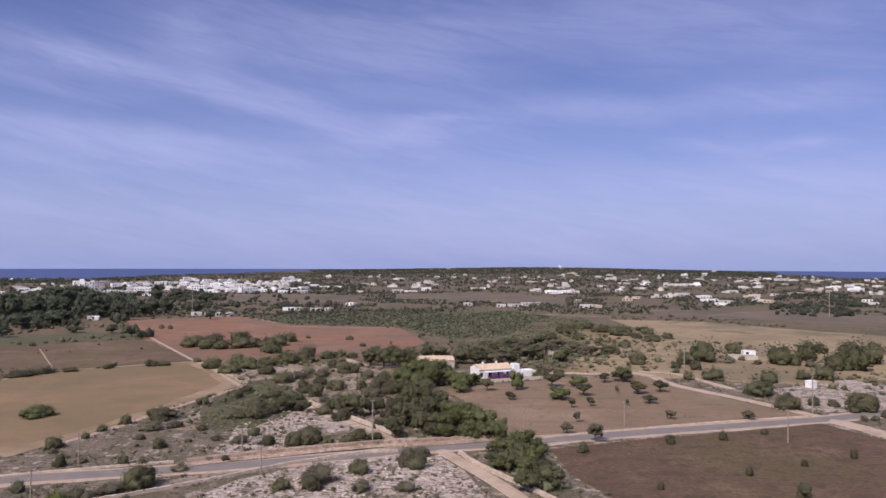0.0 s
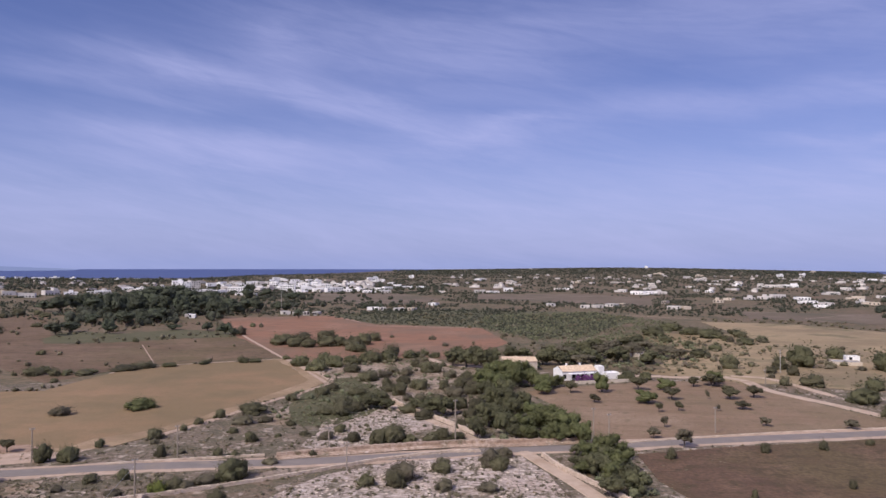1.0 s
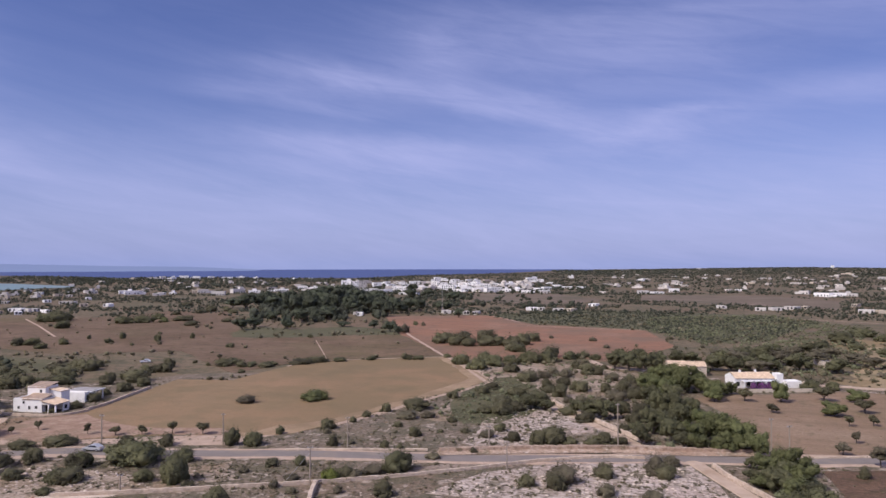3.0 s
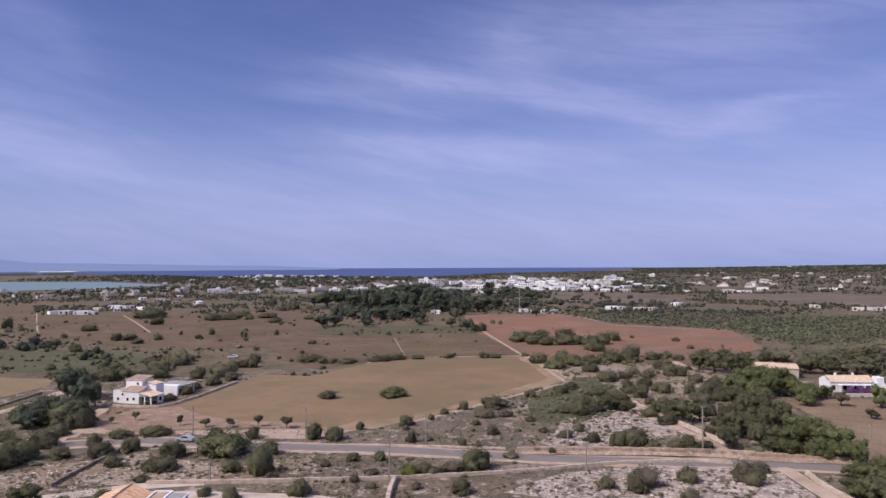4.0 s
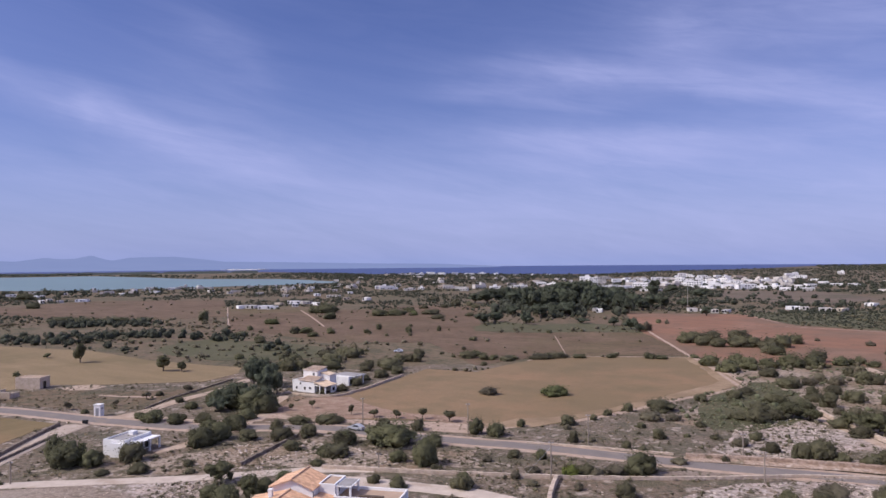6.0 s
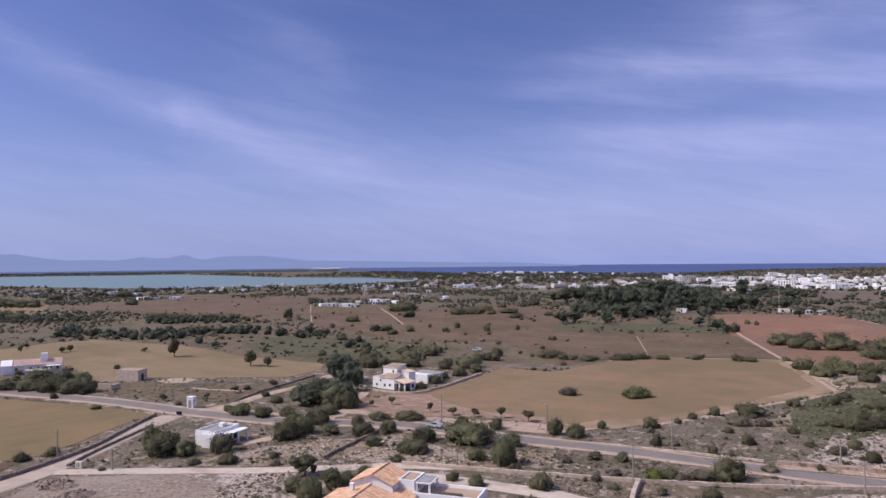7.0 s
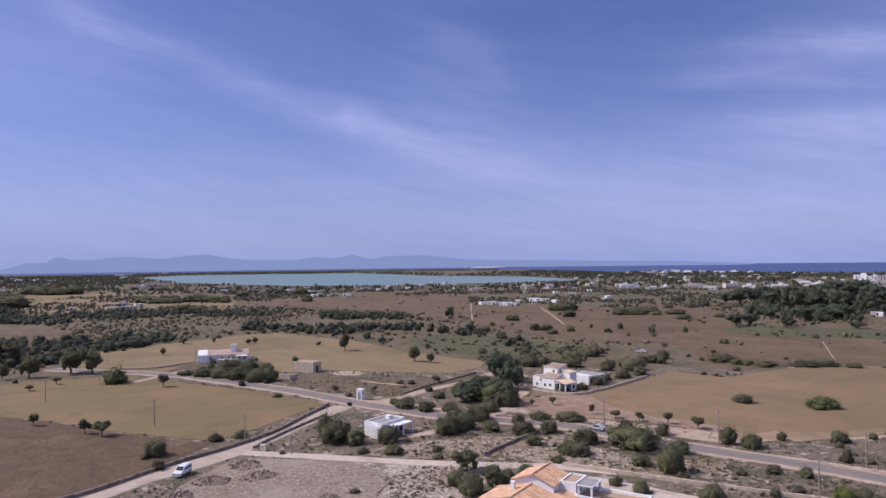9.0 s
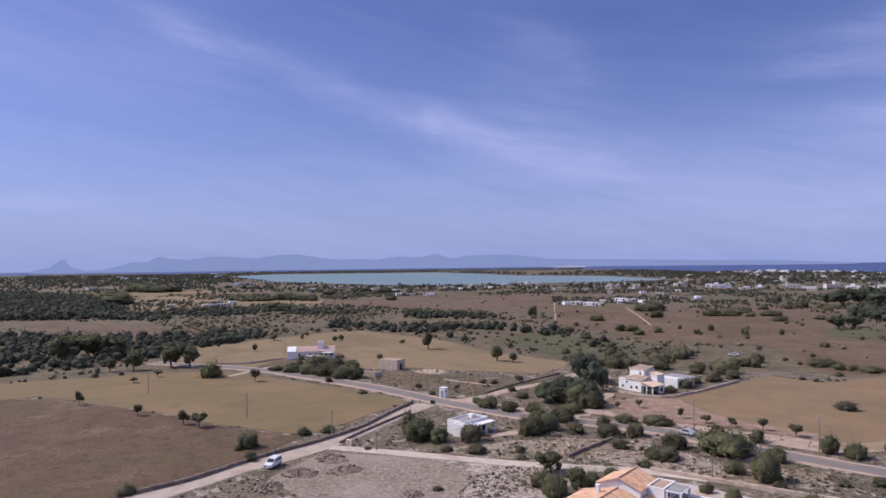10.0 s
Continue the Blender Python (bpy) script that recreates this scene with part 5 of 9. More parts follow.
def tile_slope(parent, a, b, c, d, material=M_TILE, pitch=0.32, name="tile_roof", label="terracotta pantile roof slope"):
    """A roof slope a-b (eave), c-d (ridge, c over b) with rows of half-round cover tiles."""
    a, b, c, d = (Vector(p) for p in (a, b, c, d))
    bm = bmesh.new()
    n = (b - a).cross(d - a).normalized()
    if n.z < 0:
        n = -n
    lo = [p - n * 0.12 for p in (a, b, c, d)]
    vs = [bm.verts.new(p) for p in (a, b, c, d, *lo)]
    for f in ((0, 1, 2, 3), (7, 6, 5, 4), (0, 4, 5, 1), (1, 5, 6, 2), (2, 6, 7, 3), (3, 7, 4, 0)):
        bm.faces.new([vs[i] for i in f])
    k = max(2, int((b - a).length / pitch))
    rows = 4
    for i in range(k):
        s = (i + 0.5) / k
        e0, e1 = a.lerp(b, s), d.lerp(c, s)
        side = (b - a).normalized() * (pitch * 0.36)
        for j in range(rows):
            p, q = e0.lerp(e1, j / rows), e0.lerp(e1, (j + 1.06) / rows if j < rows - 1 else 1.0)
            up0, up1 = n * 0.13, n * 0.09
            ring0 = [p - side, p - side * 0.6 + up0 * 0.7, p + up0, p + side * 0.6 + up0 * 0.7, p + side]
            ring1 = [q - side * 0.85, q - side * 0.5 + up1 * 0.7, q + up1, q + side * 0.5 + up1 * 0.7, q + side * 0.85]
            v0, v1 = [bm.verts.new(x) for x in ring0], [bm.verts.new(x) for x in ring1]
            for m in range(4):
                bm.faces.new((v0[m], v0[m + 1], v1[m + 1], v1[m]))
            bm.faces.new(v0)
    return part(name, bm, material, parent, label)


# villa behind the straw field
v = thing("villa", pose(-165.4, 143.0, 0, 0, 0, 10) @ Matrix.Diagonal((0.92, 0.92, 0.83, 1)), "white two-storey villa with tan roof terraces", "house")
part("wall", shell(-9.4, 0, 0, 9.5, 0, 4.3), M_WHITE, v)
part("roof_terrace", slab(-9.4, 0, 0, 9.5, 4.0), M_TERRACE, v)
tile_slope(v, (-6.4, -0.2, 4.15), (0.2, -0.2, 4.15), (0.2, 4.2, 5.3), (-6.4, 4.2, 5.3), material=M_PALETILE, name="main_roof", label="pale terracotta tiled roof slope")
u = part("upper_wall", shell(-8.2, 4.2, -2.2, 9.5, 3.9, 7.4), M_WHITE, v)
tile_slope(u, (-8.4, 4.0, 7.25), (-2.0, 4.0, 7.25), (-2.0, 9.6, 8.2), (-8.4, 9.6, 8.2), material=M_PALETILE, name="roof", label="pale terracotta tiled roof slope")
u = part("stair_wall", shell(-2.2, 5.8, 1.8, 9.5, 0, 6.0), M_WHITE, v)
tile_slope(u, (1.95, 5.6, 5.8), (1.95, 9.6, 5.8), (-2.2, 9.6, 6.6), (-2.2, 5.6, 6.6), material=M_PALETILE, name="roof", label="pale terracotta tiled roof slope")
p = part("porch_wall", boxes((0, 5.2, 0, 4.6, 5.6, 3.1), (4.3, 3.0, 0, 4.7, 5.6, 2.7), (0, -0.1, 2.7, 4.6, 0.25, 3.0), (4.25, 0.25, 2.55, 4.6, 3.0, 2.8)), M_WHITE, v)
for x, y in ((4.25, -0.1), (2.0, -0.1)):
    part("porch_pillar", boxes((x, y, 0, x + 0.4, y + 0.4, 2.7)), M_WHITE, v)
tile_slope(v, (4.9, -0.5, 2.85), (4.9, 5.9, 2.85), (0, 5.9, 3.9), (0, -0.5, 3.9), material=M_PALETILE, name="porch_roof", label="pale terracotta porch roof")
for x, z, w, h in ((-7.9, 1.1, 0.6, 0.7), (-6.2, 2.8, 0.5, 0.6), (-4.4, 1.0, 0.6, 0.9), (-2.2, 1.3, 0.7, 0.7)):
    window(v, x, 0, z, w, h, "s")
window(v, 4.7, 3.6, 0.8, 1.0, 1.2, "e")
window(v, -4.0, 4.2, 5.6, 0.6, 0.8, "s")
part("door", boxes((0, 1.6, 0, 0.06, 2.7, 2.1)), M_FRAME, v)
a = thing("annex", pose(-165.4, 157.2, 0, 0, 0, 10) @ Matrix.Diagonal((0.9, 0.86, 0.82, 1.0)), "white flat-roofed annex with wide glass doors", "house")
part("wall", shell(-9, 0, 0, 2.4, 0, 3.6), M_WHITE, a)
part("wall", boxes((-9, 2.4, 0, -3.2, 9.5, 3.2)), M_WHITE, a)
part("canopy", boxes((-9, 2.4, 3.2, 0.6, 10.0, 3.5)), M_WHITE, a)
part("roof", slab(-9, 2.4, 0.6, 10.0, 3.52), M_GREYROOF, a)
for y in (5.2, 9.0):
    part("pillar", boxes((-0.1, y, 0, 0.3, y + 0.4, 3.2)), M_WHITE, a)
for y in (2.9, 4.6, 6.3):
    window(a, -3.2, y, 0.15, 1.4, 2.2, "e", name="glass_door")

# tiled house near the yard
h = thing("tiled_house", pose(-91.7, 70.3, 0, 0, 0, 26), "white country house with terracotta gable roofs", "house")
bm = boxes((0, 0, 0, 7.0, 6.2, 4.5))
for y in (0.0, 6.2):
    vs = [bm.verts.new(q) for q in ((0, y, 4.5), (7.0, y, 4.5), (3.6, y, 5.75))]
    bm.faces.new(vs)
part("upper_wall", bm, M_WHITE, h)
tile_slope(h, (-0.35, 6.4, 4.42), (-0.35, -0.4, 4.42), (3.6, -0.4, 5.85), (3.6, 6.4, 5.85), name="roof")
tile_slope(h, (7.3, -0.4, 4.38), (7.3, 6.4, 4.38), (3.6, 6.4, 5.85), (3.6, -0.4, 5.85), name="roof")
bm = bmesh.new()
for i in range(16):
    y = -0.4 + i * 0.425
    bmesh.ops.create_cone(bm, segments=8, radius1=0.15, radius2=0.12, depth=0.46, cap_ends=True, matrix=Matrix.Translation((3.6, y + 0.2, 5.93)) @ Matrix.Rotation(radians(90), 4, "X"))
part("ridge_tiles", bm, M_TILE, h)
bm = boxes((-2.2, -7.0, 0, 7.2, 0, 3.0))
for y in (-7.0, -0.01):
    vs = [bm.verts.new(q) for q in ((-2.2, y, 3.0), (7.2, y, 3.0), (3.3, y, 4.1))]
    bm.faces.new(vs)
part("lower_wall", bm, M_WHITE, h)
tile_slope(h, (-2.6, -0.02, 2.9), (-2.6, -7.4, 2.9), (3.3, -7.4, 4.18), (3.3, -0.02, 4.18), name="roof")
tile_slope(h, (7.5, -7.4, 2.9), (7.5, -0.02, 2.9), (3.3, -0.02, 4.18), (3.3, -7.4, 4.18), name="roof")
bm = bmesh.new()
for i in range(17):
    y = -7.4 + i * 0.425
    bmesh.ops.create_cone(bm, segments=8, radius1=0.15, radius2=0.12, depth=0.46, cap_ends=True, matrix=Matrix.Translation((3.3, y + 0.2, 4.26)) @ Matrix.Rotation(radians(90), 4, "X"))
part("ridge_tiles", bm, M_TILE, h)
part("chimney", boxes((1.0, -3.2, 3.4, 1.6, -2.6, 4.9), (0.95, -3.25, 4.9, 1.65, -2.55, 5.05)), M_WHITE, h)
part("stair_wall", shell(7.0, 2.3, 9.8, 7.2, 0, 4.6, parapet=0.25), M_WHITE, h)
part("flat_roof", slab(7.0, 2.3, 9.8, 7.2, 4.37), M_TERRACE, h)
tile_slope(h, (10.6, -3.0, 2.6), (10.6, 2.3, 2.6), (7.3, 2.3, 3.3), (7.3, -3.0, 3.3), name="lean_to_roof")
part("lean_to_wall", boxes((7.2, -2.9, 0, 10.3, 2.3, 2.5)), M_WHITE, h)
part("terrace_wall", shell(9.8, 1.6, 20.5, 7.2, 0, 3.0, parapet=0.5), M_WHITE, h)
part("terrace_floor", slab(9.8, 1.6, 20.5, 7.2, 2.53), M_TERRACE, h, "tan tiled terrace floor")
for x, y in ((9.95, 2.5), (12.1, 2.5), (12.1, 6.2)):
    part("pergola_post", boxes((x, y, 2.5, x + 0.3, y + 0.3, 4.2)), M_WHITE, h)
part("pergola_roof", boxes((9.8, 2.4, 4.2, 12.5, 6.6, 4.38)), M_WHITE, h)
part("roof_slab", slab(9.8, 2.4, 12.5, 6.6, 4.4, inset=0.2), M_GREYROOF, h)
part("bench", boxes((13.6, 2.8, 2.55, 17.6, 3.5, 2.95), bevel=0.06), M_FRAME, h)
window(h, 9.8, 3.2, 2.6, 1.1, 1.8, "e", name="terrace_door")
window(h, 3.0, -7.0, 0.9, 1.2, 1.2, "s")
part("drainpipe", boxes((7.06, -0.14, 3.0, 7.16, -0.04, 4.4)), M_METAL, h)

# flat-roofed white house
f = thing("flat_house", pose(-141.8, 71.8, 0, 0, 0, 22), "white flat-roofed house with a shaded veranda", "house")
part("wall", shell(-3.6, 0, -0.4, 3.2, 0, 2.9), M_WHITE, f)
part("wall", shell(-6.4, 1.2, -1.2, 9.6, 0, 3.3), M_WHITE, f)
part("roof", slab(-6.4, 1.2, -1.2, 9.6, 3.0), M_GREYROOF, f)
part("veranda_roof", boxes((-1.2, 3.2, 2.4, 1.2, 9.6, 2.6)), M_WHITE, f)
part("water_tank", boxes((-4.6, 6.5, 2.9, -3.4, 8.0, 3.8), bevel=0.08), M_WHITE, f)
for y in (3.2, 6.2, 9.25):
    part("veranda_pillar", boxes((0.85, y, 0, 1.18, y + 0.33, 2.4)), M_WHITE, f)
for y in (3.9, 5.6, 7.6):
    window(f, -1.2, y, 0.3, 1.2, 1.9, "e")

# white farmhouse in the tan field
w = thing("white_farmhouse", pose(-291.5, 69.5, 0, 0, 0, -17) @ Matrix.Diagonal((1.0, 0.74, 1.0, 1.0)), "long white farmhouse with a raised tower room", "house")
bm = boxes((-7, 0, 0, 0.5, 21.5, 3.1))
for y in (0.0, 21.5):
    bm.faces.new([bm.verts.new(q) for q in ((-7, y, 3.1), (0.5, y, 3.1), (-3.25, y, 4.7))])
part("wall", bm, M_WHITE, w)
tile_slope(w, (0.8, 0.5, 2.98), (0.8, 21.7, 2.98), (-3.25, 21.7, 4.78), (-3.25, 0.5, 4.78), material=M_PINKTILE, name="roof", label="bleached pinkish tiled roof slope")
tile_slope(w, (-7.3, 21.7, 2.98), (-7.3, 0.5, 2.98), (-3.25, 0.5, 4.78), (-3.25, 21.7, 4.78), material=M_PINKTILE, name="roof", label="bleached pinkish tiled roof slope")
bm = boxes((-7.2, -5.0, 0, 0.9, 0, 3.2))
gable = [[bm.verts.new(q) for q in ((-7.2, y, 3.2), (0.9, y, 3.2), (-3.15, y, 4.9))] for y in (-5.0, -0.01)]
for three in gable:
    bm.faces.new(three)
bm.faces.new((gable[0][1], gable[1][1], gable[1][2], gable[0][2]))
bm.faces.new((gable[1][0], gable[0][0], gable[0][2], gable[1][2]))
part("end_wall", bm, M_WHITE, w, "white gabled end of the farmhouse")
part("tower_wall", shell(-4.5, 12.0, -1.5, 15.0, 3.4, 6.8), M_WHITE, w)
for y, z1 in ((1.2, 1.0), (7.2, 1.0), (10.6, 1.0), (16.0, 1.3), (19.0, 1.3)):
    window(w, 0.5, y, z1, 0.9, 1.2, "e")
part("porch_roof", boxes((0.3, 14.5, 2.5, 3.2, 21.0, 2.7)), M_WHITE, w)
for y in (14.6, 17.6, 20.6):
    part("porch_pillar", boxes((2.8, y, 0, 3.15, y + 0.35, 2.5)), M_WHITE, w)
sh = thing("shed", pose(-281.5, 71.0, 0, 0, 0, -17), "pale low farm shed with a flat roof", "shed")
part("wall", shell(-4, 0, 0, 8, 0, 2.2, parapet=0.15), M_CREAM, sh)

# ruins by the road
r = thing("stone_barn", pose(-241.7, 94.9, 0, 0, 0, 35), "old brown stone barn with a flat roof", "barn")
part("wall", shell(-8.2, 0, 0, 5.2, 0, 3.7, parapet=0.2), M_STONE, r)
part("roof", slab(-8.2, 0, 0, 5.2, 3.53), M_TERRACE, r)
# no opening is cut; a dark sheet gives the barn doorway its shade
part("doorway", boxes((-0.02, 1.7, 0, 0.03, 3.2, 2.3)), M_GLASS, r, "dark sheet painted in for the open doorway's shade")
r = thing("stone_ruin", pose(-231.5, 82.5, 0, 0, 0, 30), "low ruined stone hut without a roof", "ruin")
part("wall", boxes((-5, 0, 0, 0, 0.4, 2.0), (-0.4, 0.4, 0, 0, 4, 1.6), (-5, 0.4, 0, -4.6, 4, 2.3), (-4.6, 3.6, 0, -0.4, 4, 1.3), bevel=0.08), M_STONE, r)

# transformer kiosk and small hut
k = thing("transformer_kiosk", pose(-185.7, 87.6, 0, 0, 0, 30), "small white transformer kiosk beside the road", "kiosk")
part("wall", boxes((-1.8, 0, 0, 0, 1.6, 2.9)), M_WHITE, k)
part("roof", boxes((-1.92, -0.12, 2.9, 0.12, 1.72, 3.1)), M_WHITE, k)
part("door", boxes((-1.3, -0.05, 0.1, -0.4, 0.01, 2.2)), M_METAL, k, "grey steel door")
part("vent", boxes((-0.01, 0.4, 1.8, 0.05, 1.2, 2.3)), M_METAL, k)
hx, hy = [(121.8, 229.4)][0]
k = thing("hut", pose(hx, hy, 0, 0, 0, 25), "small white hut on stony ground", "hut")
part("wall", boxes((-2.6, 0, 0, 0, 2.4, 2.1)), M_WHITE, k)
part("roof", boxes((-2.75, -0.15, 2.1, 0.15, 2.55, 2.3)), M_WHITE, k)
# dark sheet on the solid hut wall, in place of shade inside a doorway
part("door", boxes((-0.01, 0.7, 0, 0.05, 1.6, 1.8)), M_GLASS, k, "dark sheet painted in for the open doorway's shade")
gx, gy = [(-148.4, 46.7)][0]
k = thing("meter_box", pose(gx, gy, 0, 0, 0, 20), "small rendered meter box in a stone wall", "utility box")
part("body", boxes((-0.9, 0, 0, 0.9, 0.5, 1.3), bevel=0.04), M_CREAM, k)
part("door", boxes((-0.5, -0.03, 0.3, 0.4, 0.01, 1.05)), M_METAL, k)

# farmhouse with bougainvillea
f = thing("farmhouse", pose(12.5, 245.1, 0, 0, 0, 22), "long white farmhouse with a terracotta roof", "house")
bm = boxes((0, 0, 0, 13.0, 7.0, 3.2))
for x in (0.0, 13.0):
    bm.faces.new([bm.verts.new(q) for q in ((x, 0, 3.2), (x, 7.0, 3.2), (x, 3.5, 4.5))])
part("wall", bm, M_WHITE, f)
tile_slope(f, (0.3, -0.3, 3.1), (13.2, -0.3, 3.1), (13.2, 3.5, 4.6), (0.3, 3.5, 4.6), material=M_PALETILE, name="roof", label="pale terracotta roof slope")
tile_slope(f, (13.2, 7.3, 3.1), (0.3, 7.3, 3.1), (0.3, 3.5, 4.6), (13.2, 3.5, 4.6), material=M_PALETILE, name="roof", label="pale terracotta roof slope")
for x in (3.0, 8.2):
    part("chimney", boxes((x, 3.2, 4.2, x + 0.6, 3.8, 5.3)), M_WHITE, f)
part("porch_roof", boxes((2.0, -2.4, 2.4, 12.8, -0.3, 2.55)), M_WHITE, f)
for x in (2.0, 5.4, 9.0, 12.4):
    part("porch_pillar", boxes((x, -2.4, 0, x + 0.4, -2.0, 2.4)), M_WHITE, f)
for x in (0.6, 4.0, 7.4, 10.8):
    window(f, x, 0, 0.7, 1.0, 1.3, "s")
part("annex_wall", shell(14.4, 1.0, 16.6, 4.0, 0, 4.3), M_WHITE, f)
part("link_wall", shell(13.0, 0.6, 14.4, 5.0, 0, 2.6, parapet=0.2), M_WHITE, f)
part("shed_wall", shell(16.6, -1.0, 21.5, 3.0, 0, 2.2, parapet=0.15), M_WHITE, f)
part("shed_wall", shell(21.5, -2.6, 26.0, 1.0, 0, 1.8, parapet=0.15), M_CREAM, f)
part("garden_wall", boxes((1.0, -8.2, 0, 22.0, -7.8, 1.1)), M_CREAM, f)
rb = np.random.default_rng(21)
for x, s in ((4.6, 1.7), (7.4, 2.4), (10.4, 2.8)):
    vv, ff = dome(rb, leaves=500, size=0.09)
    ob = new("bougainvillea", mesh_arrays("bougainvillea", vv, ff, M_PURPLE))
    q = f.matrix_basis @ Vector((x, -3.3, 0))
    ob.matrix_basis = Matrix.LocRotScale(q, None, (s * 1.5, 2.4, 2.7))
    tagged(ob, "purple flowering bougainvillea against the porch", "flowering shrub", "bougainvillea")
sx, sy = [(-8.1, 264.4)][0]
f = thing("small_house", pose(sx, sy, 0, 0, 0, 14), "tan farmhouse with pale tiled roof among trees", "house")
bm = boxes((0, 0, 0, 13.0, 6.5, 3.6))
for x in (0.0, 13.0):
    bm.faces.new([bm.verts.new(q) for q in ((x, 0, 3.6), (x, 6.5, 3.6), (x, 3.25, 4.9))])
part("wall", bm, M_CREAM, f)
tile_slope(f, (-0.2, -0.3, 3.5), (6.4, -0.3, 3.5), (6.4, 3.25, 5.0), (-0.2, 3.25, 5.0), material=M_PALETILE, name="roof")
tile_slope(f, (6.4, -0.3, 3.4), (13.2, -0.3, 3.4), (13.2, 3.25, 4.7), (6.4, 3.25, 4.7), material=M_PALETILE, name="roof")
tile_slope(f, (13.2, 6.8, 3.5), (-0.2, 6.8, 3.5), (-0.2, 3.25, 4.95), (13.2, 3.25, 4.95), material=M_PALETILE, name="roof")

# ---- town and scattered far houses ----
HOUSE_RNG = random.Random(77)
UNIT_PANE = mesh_bm("window", boxes((-0.5, -0.04, 0, 0.5, 0.04, 1)), M_GLASS)


def far_house(x, y, w, h, label="white flat-roofed house among trees", group="far houses", material=None, name="house", turn=None, windows=True):
    rng = HOUSE_RNG
    d = rng.uniform(7, 12)
    az = math.degrees(math.atan2(-x, y))
    rz = az + (rng.uniform(-32, 32) if turn is None else turn)
    z = float(ground_z(x, y))
    ob = thing(name, pose(x, y, z - 0.1, 0, 0, rz), label, "house", group)
    mat_ = material or (M_WHITE if rng.random() < (0.9 if group.startswith(("town", "coast")) else 0.4) else (M_DULLWHITE if rng.random() < 0.7 else M_CREAM))
    h = max(2.6, h * 0.88)
    step = rng.random()
    bm = shell(-w / 2, 0, w / 2, d, 0, h, parapet=0.5)
    if step < 0.25 and w > 7:
        k = rng.uniform(-w / 3, w / 6)
        part("upper_wall", shell(k, d * 0.3, k + w * 0.33, d - 0.3, h - 0.5, h + 2.4, 0.3), mat_, ob)
    part("wall", bm, mat_, ob)
    if step > 0.55 and w > 6:
        k = rng.choice((-1, 1))
        part("side_wall", shell(min(k * w / 2, k * w * 0.95), 1.5, max(k * w / 2, k * w * 0.95), d - 1, 0, max(2.6, h * 0.6)), mat_, ob)
    if windows:
        floors = max(1, int(h / 3.0))
        n = max(2, min(7, int(w / 3.2)))
        for fl in range(floors):
            for i in range(n):
                if rng.random() < 0.2:
                    continue
                ww = new("window", UNIT_PANE)
                ww.parent = ob
                ww.matrix_basis = Matrix.LocRotScale((-w / 2 + (i + 0.5) * w / n, 0, fl * 3.0 + 0.7), None, (rng.uniform(1.1, 1.8), 1, rng.uniform(1.3, 1.9)))
    return ob


def houses(rows, label, group, **more):
    for x, y, w, h in rows:
        far_house(x, y, w, h, label, group, **more)


for x, y, w, h in [(-522.1, 1011.4, 15.6, 15.6), (-508.9, 1012.6, 13.7, 13.7), (-506.8, 1034.8, 16.7, 13.9)]:
    far_house(x, y, w, h, "white apartment block at the edge of town", "town blocks", turn=8)
TOWN = "white town house with flat roof"
houses([(-512.5, 1106.3, 14.7, 8.8), (-409.4, 873.3, 13.2, 7.0), (-542.0, 1216.3, 12.9, 7.5), (-397.4, 890.4, 14.1, 5.5), (-402.4, 942.3, 21.4, 8.2), (-521.5, 1218.6, 21.3, 7.5), (-400.0, 980.9, 11.9, 7.7), (-489.6, 1222.1, 19.1, 8.5), (-491.2, 1287.9, 17.7, 6.7), (-384.7, 1024.0, 17.6, 5.3), (-353.8, 910.7, 18.9, 3.1), (-353.5, 846.9, 17.7, 3.0), (-522.6, 1439.7, 14.8, 12.3), (-542.9, 1529.6, 13.1, 7.8), (-335.3, 966.9, 19.8, 10.7), (-426.2, 1198.4, 20.5, 7.2)],
       TOWN, "town houses")
houses([(-482.7, 1444.9, 17.2, 7.4), (-378.9, 1174.2, 21.8, 7.9), (-314.2, 988.4, 15.0, 6.7), (-369.4, 1204.6, 16.2, 9.1), (-288.3, 970.9, 17.9, 6.5), (-317.1, 1100.3, 16.6, 7.4), (-265.6, 953.8, 15.9, 7.2), (-263.2, 973.1, 16.2, 7.3), (-466.1, 1492.2, 12.6, 6.3), (-426.9, 1497.5, 15.0, 6.3), (-314.1, 949.7, 11.3, 4.8), (-416.8, 1230.2, 12.5, 8.4), (-435.7, 1451.1, 14.6, 6.1), (-312.0, 1181.3, 13.8, 5.9), (-308.1, 1242.2, 16.5, 6.2), (-240.3, 994.9, 14.8, 4.9), (-249.4, 974.3, 11.3, 4.9), (-273.0, 1185.4, 11.7, 5.9)],
       TOWN, "town houses")
houses([(-351.2, 1608.1, 26.5, 9.3), (-314.5, 1512.7, 19.9, 7.5), (-328.2, 1465.1, 12.1, 6.0), (-212.6, 1085.9, 14.2, 4.5), (-217.9, 1191.2, 13.6, 4.9), (-190.9, 1138.5, 16.7, 3.7), (-191.8, 960.1, 15.8, 3.9), (-172.9, 1140.3, 9.3, 3.7), (-315.4, 1935.4, 14.2, 7.9), (-214.1, 939.8, 12.4, 4.7), (-220.1, 1039.1, 10.3, 4.3), (-259.2, 1351.4, 11.1, 4.4)], TOWN, "town houses")
